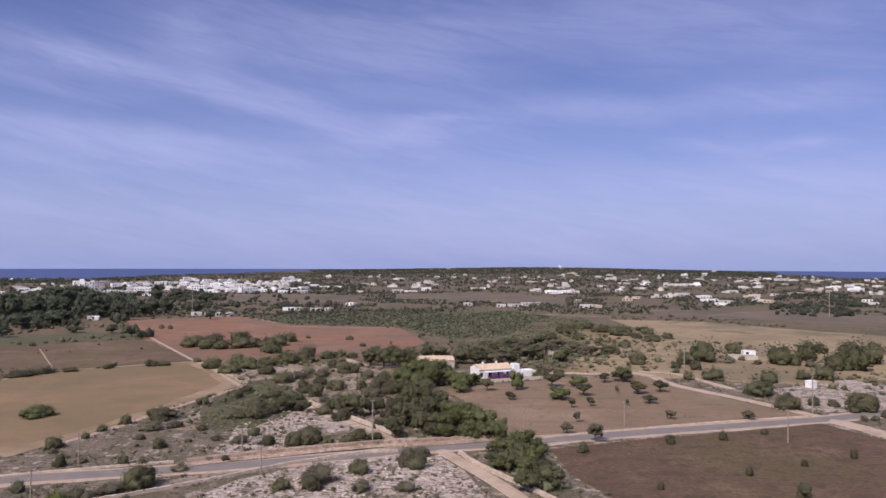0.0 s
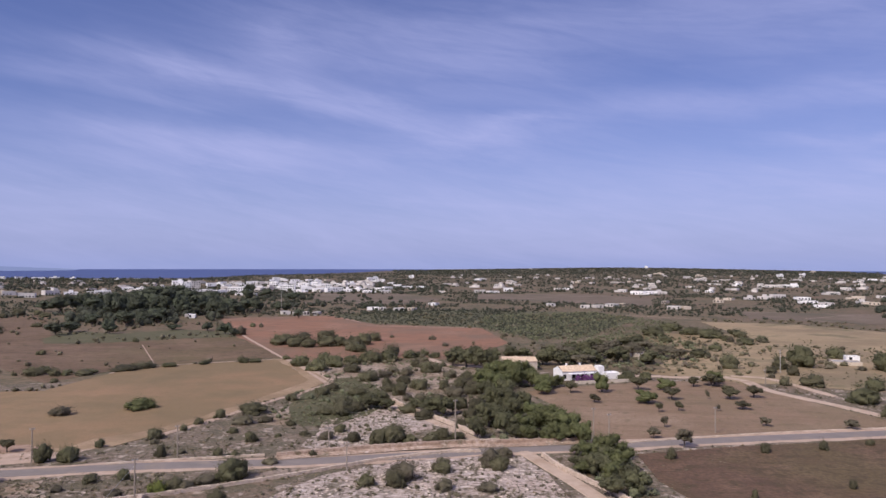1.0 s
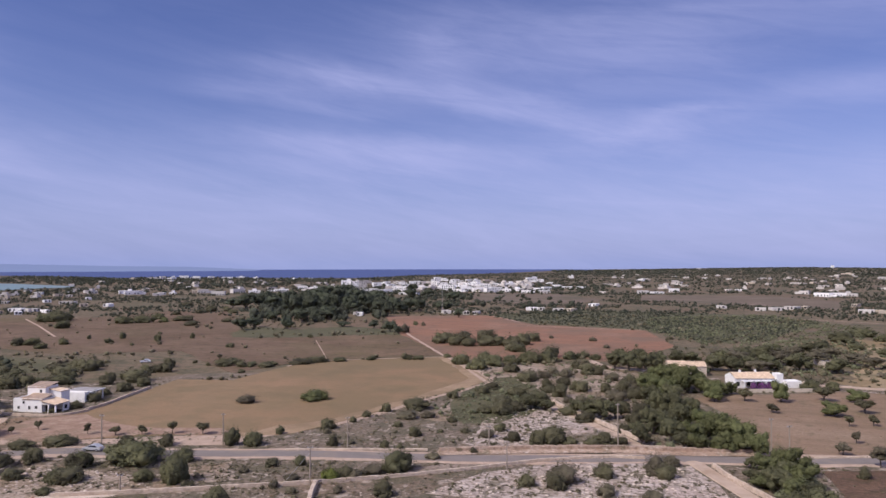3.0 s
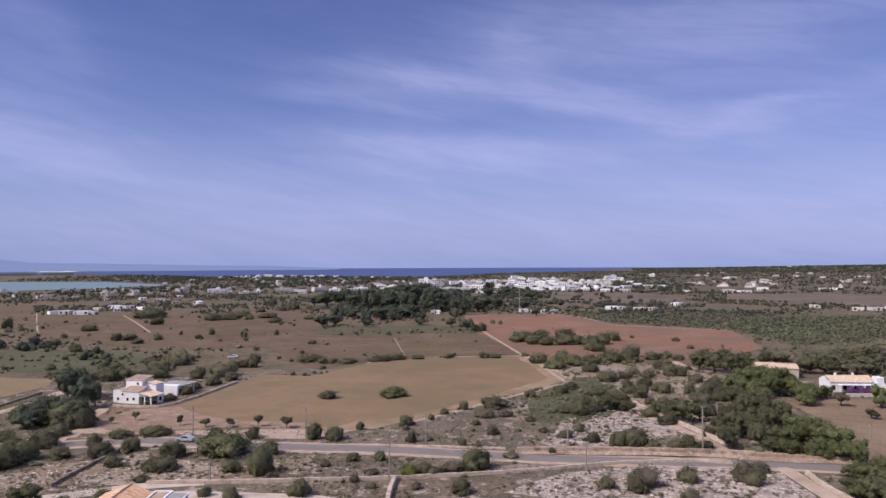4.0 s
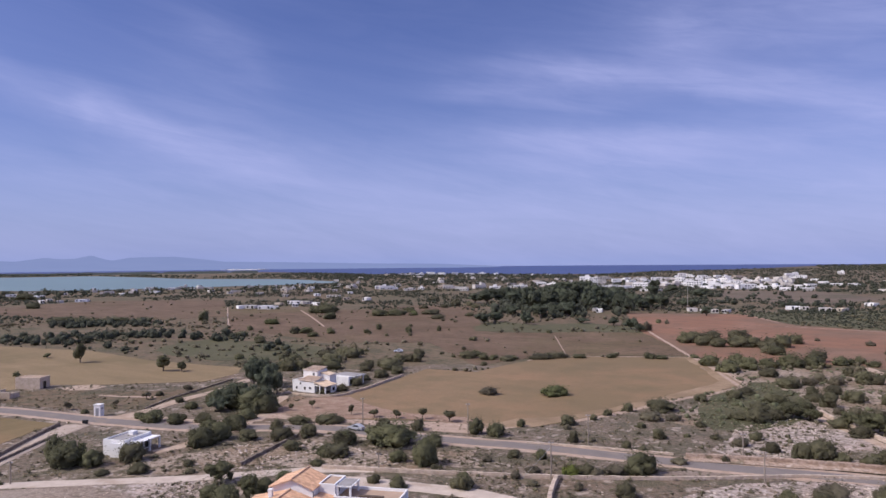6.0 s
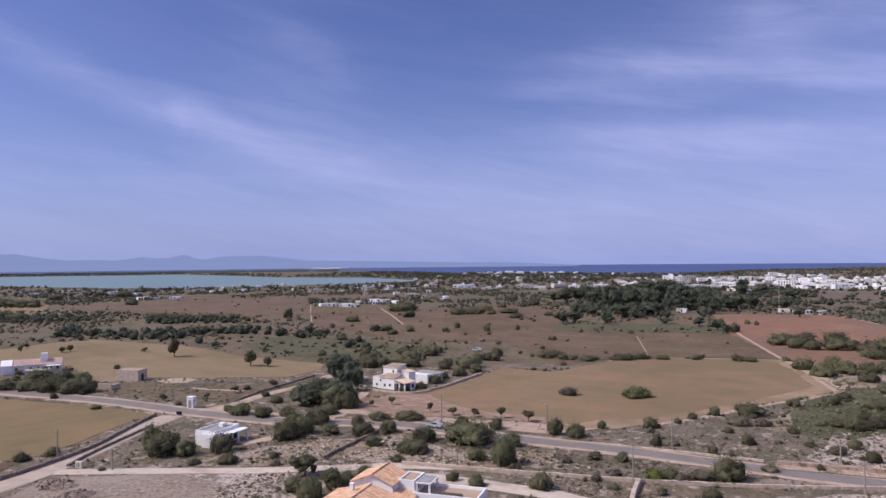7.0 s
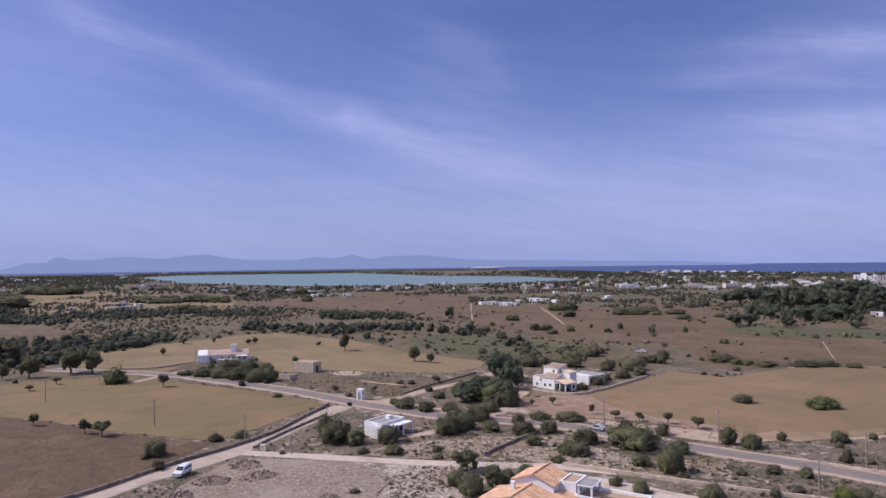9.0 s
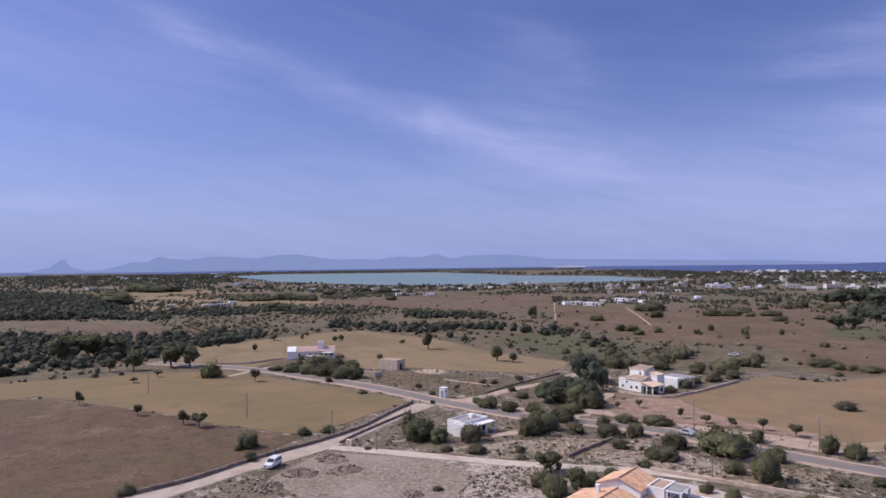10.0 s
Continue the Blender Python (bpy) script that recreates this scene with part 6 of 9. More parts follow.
houses([(-446.3, 920.5, 13.2, 4.1), (-465.4, 1061.7, 13.1, 7.5), (-487.4, 1162.8, 12.2, 7.1), (-409.8, 1043.9, 12.6, 6.3), (-451.9, 1226.3, 14.7, 8.4), (-377.1, 1070.1, 12.8, 7.3), (-351.3, 1072.6, 12.7, 7.3), (-320.7, 1029.8, 12.1, 6.9), (-331.7, 1098.9, 11.1, 6.5), (-352.5, 1206.4, 12.1, 6.1), (-379.8, 1046.7, 10.7, 4.5), (-540.0, 1186.2, 12.6, 6.3), (-339.1, 1238.8, 12.4, 5.2), (-359.6, 1071.8, 9.1, 5.5)], TOWN, "town houses")
OUT = "white house scattered among fields and trees"
houses([(-110.6, 1642.7, 11.9, 6.6), (-107.2, 1760.4, 14.2, 5.7), (-61.4, 971.1, 14.1, 4.7), (-43.5, 972.6, 11.0, 3.1), (-49.8, 1270.8, 10.2, 4.1), (-23.9, 1035.1, 13.3, 5.8), (-26.3, 1504.6, 9.7, 3.6), (29.6, 1918.3, 12.3, 6.2), (64.6, 1112.5, 12.6, 2.7), (105.4, 1521.8, 12.3, 3.7), (28.1, 3831.9, 15.4, 9.2), (26.7, 674.8, 4.4, 2.2), (53.9, 650.0, 8.4, 2.1), (69.0, 659.4, 10.7, 2.1), (91.9, 687.9, 4.5, 1.7), (79.6, 677.9, 6.6, 1.6)], OUT, "outlying houses")
houses([(137.3, 1028.2, 11.7, 5.0), (146.2, 951.4, 18.6, 5.4), (168.8, 971.6, 15.9, 4.8), (182.2, 972.7, 14.3, 4.0), (220.0, 1536.8, 8.7, 5.0), (673.5, 4045.7, 16.5, 16.5), (474.6, 2588.8, 38.1, 6.3), (131.4, 646.0, 11.7, 3.2), (140.7, 741.4, 4.9, 3.0), (459.1, 2069.0, 17.0, 6.8), (538.7, 2263.6, 22.5, 7.5), (415.8, 1718.4, 19.9, 7.1), (259.7, 1039.0, 10.3, 3.4), (254.1, 1082.6, 6.3, 2.7), (143.5, 646.7, 6.4, 2.1)], OUT, "outlying houses")
houses([(201.2, 767.8, 10.2, 3.2), (224.4, 818.9, 9.6, 2.7), (255.5, 834.5, 8.4, 2.8), (273.8, 849.7, 14.4, 3.6), (301.6, 881.1, 16.5, 5.2), (444.7, 1397.0, 9.4, 4.7), (431.6, 1290.9, 28.5, 5.5), (458.6, 1293.9, 30.9, 5.5), (665.1, 1814.6, 18.7, 4.7), (795.4, 2311.7, 19.7, 9.8), (952.1, 2563.7, 17.6, 8.8), (1341.1, 3468.2, 14.9, 12.0), (314.0, 838.7, 14.4, 3.6), (292.8, 762.3, 11.8, 3.3)], OUT, "outlying houses")
houses([(271.8, 689.1, 9.5, 3.0), (296.7, 729.9, 10.1, 3.2), (409.5, 991.5, 13.8, 4.3), (490.3, 1153.3, 12.1, 6.0), (373.1, 842.8, 13.4, 5.2), (344.0, 743.4, 10.6, 3.3), (345.1, 765.7, 9.5, 2.7), (426.6, 906.0, 9.7, 3.2), (764.9, 1711.6, 15.1, 7.5), (849.8, 1842.1, 19.6, 6.5), (831.2, 1720.8, 36.9, 7.7), (1082.4, 2267.1, 14.1, 6.1), (482.0, 943.2, 11.9, 3.4), (474.1, 942.6, 10.2, 3.4)], OUT, "outlying houses")
houses([(552.7, 1064.8, 9.7, 4.8), (808.3, 1521.5, 13.9, 6.9), (555.8, 1023.3, 16.9, 3.7), (625.7, 1071.2, 20.0, 6.0), (749.1, 1292.9, 14.4, 4.8), (807.7, 1365.6, 20.4, 5.1), (1059.1, 1752.5, 9.9, 4.9), (593.5, 951.9, 9.0, 3.6), (459.5, 761.7, 10.0, 2.9), (435.7, 708.2, 6.7, 2.0), (686.0, 1226.5, 15.8, 4.5), (362.2, 1425.9, 16.6, 3.5), (387.4, 1353.8, 13.6, 3.4), (674.8, 1596.2, 13.9, 5.6)], OUT, "outlying houses")
houses([(-185.5, 533.0, 6.4, 2.7), (-172.5, 522.3, 4.4, 1.8), (-167.7, 528.1, 4.5, 1.8), (-161.4, 528.4, 3.6, 1.8), (-105.5, 587.8, 8.7, 1.4), (-98.5, 588.1, 6.7, 1.4), (-128.0, 593.7, 6.9, 2.0), (-120.9, 594.0, 4.9, 2.9), (-88.8, 668.0, 7.6, 2.2), (-249.0, 497.6, 4.0, 2.7), (-241.1, 488.0, 4.4, 2.6), (-287.5, 571.6, 4.1, 2.6), (-559.0, 1029.9, 13.2, 3.8), (-588.0, 984.4, 16.6, 4.6), (-569.2, 986.1, 9.2, 3.7)], OUT, "outlying houses")
houses([(-715.1, 739.7, 8.3, 5.0), (-689.6, 730.0, 17.8, 5.7), (-634.6, 715.1, 10.8, 3.1), (-643.1, 750.5, 8.0, 3.2), (-640.0, 793.8, 9.8, 4.9), (-630.8, 797.8, 14.7, 5.7), (-567.3, 745.2, 16.6, 6.0), (-586.7, 817.0, 17.8, 6.5), (-567.8, 825.1, 16.1, 4.0), (-556.4, 874.6, 20.0, 4.2), (-607.1, 1010.8, 7.6, 3.8), (-560.3, 973.1, 12.6, 4.5), (-583.2, 1082.1, 9.9, 3.0), (-515.3, 512.9, 5.3, 2.9)], OUT, "outlying houses")
houses([(-512.1, 370.4, 8.1, 2.0), (-494.5, 372.1, 11.0, 3.5), (-516.5, 368.2, 10.2, 1.5), (-533.6, 433.9, 10.0, 3.3), (-526.3, 437.6, 6.6, 2.2), (-522.8, 412.8, 4.3, 2.1), (-588.6, 535.9, 14.1, 1.9), (-540.4, 511.6, 7.2, 3.0), (-518.9, 522.1, 4.7, 3.0), (-806.6, 744.4, 5.3, 2.6), (-745.4, 665.6, 8.0, 3.2), (-808.2, 657.3, 8.4, 3.4), (-884.2, 688.0, 9.0, 2.7), (-952.8, 498.4, 3.5, 5.2)], OUT, "outlying houses")
houses([(-1050.8, 570.9, 9.6, 2.9), (-977.3, 562.0, 7.3, 3.6), (-1015.7, 608.3, 11.4, 3.8), (-941.5, 578.0, 5.3, 2.7), (-813.4, 696.7, 6.9, 3.4), (-765.7, 739.4, 12.0, 3.4), (-1052.7, 663.3, 6.0, 3.0), (-876.2, 647.8, 6.1, 2.6), (-651.7, 518.5, 5.4, 2.0), (-496.4, 434.8, 4.3, 1.6), (-812.6, 562.7, 6.4, 2.4), (-1312.5, 1389.6, 15.4, 4.6), (-1314.5, 1458.4, 22.1, 6.3), (-1237.4, 1412.3, 12.1, 10.6)], OUT, "outlying houses")
houses([(-1218.8, 1417.9, 21.1, 6.0), (-1283.0, 1541.0, 22.6, 9.7), (-1249.8, 1550.4, 19.2, 8.0), (-1208.7, 1561.9, 15.9, 7.9), (-1168.1, 1573.3, 28.4, 6.3), (-1178.7, 1647.4, 22.8, 4.9), (-1140.5, 1657.7, 12.9, 3.2), (-967.0, 1493.8, 11.4, 4.3), (-958.6, 1562.0, 11.8, 2.9), (-949.6, 1634.5, 9.1, 3.0), (-1211.1, 1420.2, 12.0, 9.0)], "white beach hotel along the coast", "coast hotels")
houses([(-1300.8, -26.7, 16.7, 4.2), (-829.9, -16.1, 13.4, 4.0), (-2095.3, 34.5, 13.5, 6.7), (-2050.1, 70.3, 9.9, 6.6), (-2015.4, 97.8, 19.5, 4.9), (-2512.3, -74.3, 16.2, 6.1), (-2378.6, 24.3, 15.3, 5.7), (-738.0, 95.9, 9.6, 3.0), (-726.4, 110.0, 7.1, 2.4), (-686.5, 94.1, 16.7, 1.7), (-694.3, 48.2, 5.6, 2.2), (-1281.4, -6.8, 10.3, 3.1), (-1303.9, 197.7, 14.9, 3.2), (-1358.3, 220.8, 13.3, 4.4)], OUT, "outlying houses")
houses([(-1344.7, 233.4, 15.4, 3.3), (-1379.4, 281.0, 11.3, 3.4), (-2212.3, 295.7, 14.4, 7.2), (-2824.9, 357.6, 32.1, 4.6), (-2906.8, 537.4, 19.0, 7.1), (-789.8, 319.9, 5.5, 3.4), (-768.5, 304.2, 4.0, 3.3), (-759.2, 314.5, 4.0, 2.6), (-902.1, 357.1, 6.2, 2.3), (-757.8, 335.4, 8.0, 2.0), (-935.7, 486.2, 3.4, 5.1), (-981.7, 568.6, 7.3, 3.7), (-987.3, 530.3, 5.4, 2.7), (-992.3, 593.0, 9.3, 2.8), (-798.3, 619.8, 4.9, 2.4), (-803.9, 172.9, 5.3, 3.3)], OUT, "outlying houses")
houses([(-1098.8, 266.5, 9.1, 2.7), (-1018.2, 263.2, 6.8, 2.5), (-1073.4, 321.6, 7.2, 2.7), (-994.2, 314.7, 8.4, 2.5), (-1023.4, 341.5, 6.9, 2.6), (-962.9, 346.5, 8.2, 2.5), (-1010.5, 383.6, 7.0, 2.6), (-938.9, 397.8, 6.6, 2.5), (-1040.3, 480.6, 7.4, 2.8), (-940.2, 452.7, 8.4, 2.5), (-870.2, 440.7, 6.3, 2.4), (-896.6, 495.5, 8.2, 2.5), (-916.1, 565.5, 8.7, 3.5), (-842.7, 548.6, 6.5, 2.4)], OUT, "outlying houses")
houses([(-778.6, 533.7, 6.1, 2.3), (-797.9, 565.8, 7.9, 2.4), (-727.6, 537.8, 5.8, 2.2), (-718.1, 571.1, 7.4, 2.2), (-816.5, 659.9, 6.8, 2.5), (-738.0, 625.3, 7.8, 2.3), (-631.8, 552.1, 6.8, 2.0), (-711.8, 651.4, 6.2, 2.3), (-636.9, 609.8, 5.7, 2.1), (-719.0, 752.5, 11.7, 4.2), (-722.3, 778.3, 10.3, 3.4), (-648.2, 739.8, 7.9, 2.4), (-500.4, 410.6, 5.2, 2.1), (-518.8, 442.8, 6.6, 2.2)], OUT, "outlying houses")
hx, hy = [(122.9, 296.7)][0]
w = thing("low_farmhouse", pose(hx, hy, 0, 0, 0, -8), "low pale farm building with a flat terrace among trees", "house")
part("terrace_wall", shell(-1, 0, 9.5, 7.0, 0, 1.5, parapet=0.2), M_CREAM, w)
part("terrace_floor", slab(-1, 0, 9.5, 7.0, 1.32), M_GREYROOF, w)
part("wall", shell(5.5, 7.0, 10.5, 11.0, 0, 3.0), M_WHITE, w)
part("roof", slab(5.5, 7.0, 10.5, 11.0, 2.67), M_GREYROOF, w)
window(w, 6.6, 7.0, 1.6, 1.0, 0.9, "s")
hx = [(49.1, 303.7, 4.5, 1.5)]
far_house(*hx[0][:2], 5, 2.4, "pale ruined shed among bushes", "", turn=20, material=M_CREAM)

# single houses strewn over the far plain
SHORE = np.array([polar(a, EYE / -e)[:2] for a, e in [(47.2, -0.0298), (51.5, -0.0325), (60.6, -0.0351), (69.8, -0.0345), (77.6, -0.0280), (81.4, -0.0190)]] + [polar(a, 3300)[:2] for a in (80, 70, 60, 52)])


def house_cluster(name, spans, label, seed, widths, heights, material):
    """Many small far houses in one mesh: flat-roofed blocks with a sunk roof, some with a wing or an upper room."""
    rng = np.random.default_rng(seed)
    V, F = [], []

    def block(cx, cy, z, rot, x0, y0, x1, y1, z0, z1):
        base, c, sn = len(V), math.cos(rot), math.sin(rot)
        rim = 0.3
        rings = ((x0, y0, x1, y1, z0), (x0, y0, x1, y1, z1), (x0 + rim, y0 + rim, x1 - rim, y1 - rim, z1), (x0 + rim, y0 + rim, x1 - rim, y1 - rim, z1 - 0.4))
        for a0, b0, a1, b1, h in rings:
            for x, y in ((a0, b0), (a1, b0), (a1, b1), (a0, b1)):
                V.append((cx + x * c - y * sn, cy + x * sn + y * c, z + h))
        for k in range(3):
            for q in range(4):
                F.append((base + 4 * k + q, base + 4 * k + (q + 1) % 4, base + 4 * k + 4 + (q + 1) % 4, base + 4 * k + 4 + q))
        F.append((base + 12, base + 13, base + 14, base + 15))

    for a0, a1, r0, r1, count in spans:
        for i in range(count):
            az, r = rng.uniform(a0, a1), rng.uniform(r0, r1)
            q = np.array([polar(az, r)[:2]])
            if inside(q, SHORE)[0] or any(inside(q, f)[0] for f in FIELDS) or r > np.interp(az, [k[0] for k in coast], [k[1] for k in coast]) - 60:
                continue
            x, y = q[0]
            w, h, d, rot = rng.uniform(*widths), rng.uniform(*heights), rng.uniform(6, 11), radians(az + rng.uniform(-35, 35))
            z = float(ground_z(x, y)) - 0.1
            block(x, y, z, rot, -w / 2, 0, w / 2, d, 0, h)
            kind = rng.random()
            if kind < 0.3:
                block(x, y, z, rot, -w / 4, 2, w / 4, d - 1, h - 0.3, h + 2.5)
            elif kind < 0.65:
                side = w / 2 if rng.random() < 0.5 else -w * 0.95
                block(x, y, z, rot, side, 1.2, side + w * 0.45, d - 1.5, 0, max(2.5, h * 0.65))
    return tagged(new(name, mesh_of(name, V, F, material)), label, "houses", kind="stuff")


house_cluster("distant_houses", [(-35, 6, 1100, 2500, 130), (6, 34, 900, 1500, 30), (34, 70, 1000, 1750, 70)], "small white and tan houses strewn among far trees", 31, (5.5, 12), (2.6, 3.8), M_FARWALL)
house_cluster("town_backs", [(12.5, 20.5, 1020, 1480, 34), (20.5, 27.5, 1020, 1480, 16)], "white flat-roofed houses crowded in the town", 32, (7, 13), (3.5, 6.5), M_FARWALL)

# ---- poles ----
def pole(x, y, h, concrete=False, label="weathered wooden utility pole beside the road", arms=1):
    ob = thing("utility_pole", pose(x, y, 0, 0, 0, 25), label, "utility pole", "utility poles")
    bm = bmesh.new()
    bmesh.ops.create_cone(bm, segments=10, radius1=0.15, radius2=0.11, depth=h, cap_ends=True, matrix=Matrix.Translation((0, 0, h / 2)))
    part("shaft", bm, M_CONCRETE if concrete else M_WOOD, ob)
    for i in range(arms):
        z = h - 0.35 - i * 0.7
        arm = part("crossarm", boxes((-0.5, -0.05, z, 0.5, 0.05, z + 0.1)), M_METAL, ob)
        for k in (-0.42, 0.0, 0.42):
            bm = bmesh.new()
            bmesh.ops.create_cone(bm, segments=6, radius1=0.05, radius2=0.035, depth=0.2, cap_ends=True, matrix=Matrix.Translation((k, 0, z + 0.22)))
            part("insulator", bm, M_CONCRETE, arm)
    return ob


for x, y, w, h in [(-124.0, 122.6, 0.3, 6.6), (-98.1, 131.0, 0.3, 7.0), (-70.7, 137.4, 0.3, 6.9), (-65.2, 112.1, 0.2, 7.2), (-42.0, 148.3, 0.3, 4.9), (-34.3, 133.8, 0.2, 5.6), (-15.7, 159.1, 0.3, 9.3), (-95.0, 98.1, 0.2, 3.2)]:
    pole(x, y, h)
for x, y, w, h in [(15.6, 165.3, 0.3, 7.1), (18.6, 161.1, 0.3, 6.7), (44.9, 174.3, 0.3, 6.2), (77.5, 158.4, 0.3, 7.6), (99.4, 189.5, 0.4, 10.9), (79.3, 245.3, 0.4, 5.2)]:
    pole(x, y, h)
for x, y, w, h in [(-237.3, 10.2, 0.4, 6.2), (-187.2, 31.6, 0.3, 6.6), (-158.5, 45.9, 0.3, 6.0), (-141.8, 50.7, 0.3, 4.3), (-292.5, 65.0, 0.5, 6.8)]:
    pole(x, y, h)
for x, y, w, h in [(93.7, 273.5, 0.5, 8.4), (298.8, 543.9, 1.0, 19.0), (-191.7, 538.5, 0.9, 18.4)]:
    pole(x, y, h, concrete=True, label="tall pale concrete power pole", arms=2)
x, y, w, h = [(-376.5, 256.0, 0.7, 8.8)][0]
pole(x, y, h, concrete=True, label="tall pale concrete power pole", arms=2)
x, y = [(-65.2, 112.1)][0]
bm = bmesh.new()
a, b = Vector((x, y, 6.0)), Vector((x - 4.6, y - 2.8, 0))
bmesh.ops.create_cone(bm, segments=6, radius1=0.03, radius2=0.03, depth=(a - b).length, matrix=Matrix.Translation((a + b) / 2) @ (a - b).to_track_quat("Z", "Y").to_matrix().to_4x4())
tagged(new("stay_wire", mesh_bm("stay_wire", bm, M_METAL)), "thin steel stay wire of a pole", "wire")


# ---- vehicles ----
def prism(bm, outline, half):
    """A side outline of (length, height) spread over a width, narrower at the top."""
    top = max(z for _, z in outline)
    L = [bm.verts.new((x, -half * (1 - 0.12 * max(0, z - 0.9) / max(top - 0.9, 0.1)), z)) for x, z in outline]
    R = [bm.verts.new((x, half * (1 - 0.12 * max(0, z - 0.9) / max(top - 0.9, 0.1)), z)) for x, z in outline]
    bm.faces.new(L)
    bm.faces.new(R[::-1])
    for i in range(len(L)):
        j = (i + 1) % len(L)
        bm.faces.new((L[i], L[j], R[j], R[i]))
    return bm


def vehicle(name, m, outline, glass, paint, label, length):
    ob = thing(name, m, label, "car")
    bm = prism(bmesh.new(), outline, 0.88)
    bmesh.ops.recalc_face_normals(bm, faces=bm.faces)
    bmesh.ops.bevel(bm, geom=list(bm.edges), offset=0.05, segments=2, affect="EDGES")
    part("body", bm, paint, ob)
    for nm, q in glass:
        part(nm, prism(bmesh.new(), q, 0.90 if nm == "side_window" else 0.72), M_GLASS, ob)
    for x in (0.8, length - 0.85):
        for y in (-0.82, 0.82):
            bm = bmesh.new()
            bmesh.ops.create_cone(bm, segments=18, radius1=0.32, radius2=0.32, depth=0.22, cap_ends=True, matrix=Matrix.Translation((x, y, 0.32)) @ Matrix.Rotation(radians(90), 4, "X"))
            wheel = part("wheel", bm, M_RUBBER, ob)
            bm = bmesh.new()
            bmesh.ops.create_cone(bm, segments=14, radius1=0.19, radius2=0.17, depth=0.25, cap_ends=True, matrix=Matrix.Translation((x, y, 0.32)) @ Matrix.Rotation(radians(90), 4, "X"))
            part("rim", bm, M_METAL, wheel)
    for y in (-0.6, 0.6):
        part("headlight", boxes((-0.02, y - 0.16, 0.62, 0.08, y + 0.16, 0.78), bevel=0.02), M_METAL, ob)
        part("tail_light", boxes((length - 0.06, y - 0.1, 0.8, length + 0.03, y + 0.1, 1.1), bevel=0.02), M_TILE, ob)
    return ob


VAN = [(0.0, 0.35), (0.02, 0.85), (0.95, 1.08), (1.65, 1.72), (2.1, 1.82), (4.1, 1.8), (4.25, 1.0), (4.25, 0.35)]
VAN_GLASS = [("windscreen", [(1.03, 1.12), (1.62, 1.68), (1.56, 1.72), (0.97, 1.14)]), ("side_window", [(1.45, 1.15), (1.8, 1.6), (3.9, 1.62), (4.0, 1.15)]),
             ("rear_window", [(4.16, 1.15), (4.1, 1.65), (4.13, 1.66), (4.22, 1.15)])]
vx, vy = [(-138.1, 27.1)][0]
ux, uy = [(-145.9, 34.0)][0]
vehicle("van", pose(vx, vy, 0.16, 0, 0, math.degrees(math.atan2(uy - vy, ux - vx))), VAN, VAN_GLASS, M_CAR, "white small van on the dirt track", 4.25)
CAR = [(0.0, 0.35), (0.03, 0.72), (1.1, 0.92), (1.75, 1.4), (2.9, 1.42), (3.7, 0.98), (4.1, 0.9), (4.1, 0.35)]
CAR_GLASS = [("windscreen", [(1.16, 0.94), (1.72, 1.36), (1.68, 1.4), (1.1, 0.96)]), ("side_window", [(1.4, 0.95), (1.8, 1.32), (2.85, 1.33), (3.4, 0.96)])]
cx, cy = [(-210.7, 227.5)][0]
vehicle("car", pose(cx, cy, 0.05, 0, 0, 40), CAR, CAR_GLASS, M_CAR, "white car parked behind bushes", 4.1)
vehicle("car", pose(-122.8, 116.7, 0.16, 0, 0, 14), CAR, CAR_GLASS, M_GREYCAR, "silver car on the asphalt road", 4.1)
cx, cy = [(-180.2, 81.3)][0]
w = thing("waste_bin", pose(cx, cy, 0.12, 0, 0, 40), "dark low waste bin at the junction", "bin")
part("body", boxes((-0.6, -0.35, 0.1, 0.6, 0.35, 0.75), bevel=0.05), M_RUBBER, w)
part("lid", boxes((-0.63, -0.38, 0.75, 0.63, 0.38, 0.85), bevel=0.03), M_RUBBER, w)


# ---- single trees and shrubs ----
trees("almond", [(14.0, 222.3, 3.3, 4.0), (19.9, 207.7, 2.7, 2.7), (35.7, 229.8, 4.6, 4.6), (43.1, 215.2, 3.9, 3.9), (41.7, 199.0, 2.0, 3.0), (54.7, 238.9, 3.2, 3.6), (36.0, 196.6, 2.0, 3.0), (60.8, 240.2, 5.7, 4.4), (60.5, 218.3, 4.1, 4.1), (68.2, 221.4, 3.8, 3.8), (59.6, 203.4, 3.5, 2.4)], "orchard trees")
trees("fig", [(35.1, 208.8, 5.2, 4.2), (44.9, 231.1, 5.0, 4.2), (23.9, 224.5, 4.1, 6.3), (62.9, 244.9, 4.9, 4.9), (5.8, 219.2, 4.7, 5.4)], "orchard trees")
trees("dull", [(59.1, 182.7, 2.2, 2.5), (78.7, 181.7, 2.9, 2.6), (34.0, 178.5, 1.5, 3.0), (29.3, 166.6, 2.5, 3.1), (34.5, 159.3, 3.0, 4.6), (53.7, 217.3, 1.1, 2.9), (52.3, 200.0, 1.0, 2.0)], "orchard trees")
shrubs("olive", [(29.9, 150.2, 2.5, 2.8), (50.9, 157.5, 2.5, 2.7), (64.1, 161.2, 2.3, 2.6), (76.0, 166.7, 2.1, 1.8), (72.0, 140.3, 1.6, 1.8), (85.2, 146.2, 2.0, 2.5), (58.3, 134.2, 2.0, 2.0), (62.3, 122.0, 2.8, 3.0), (38.8, 125.7, 1.3, 2.2), (51.0, 158.5, 2.2, 2.2)], "field bushes")
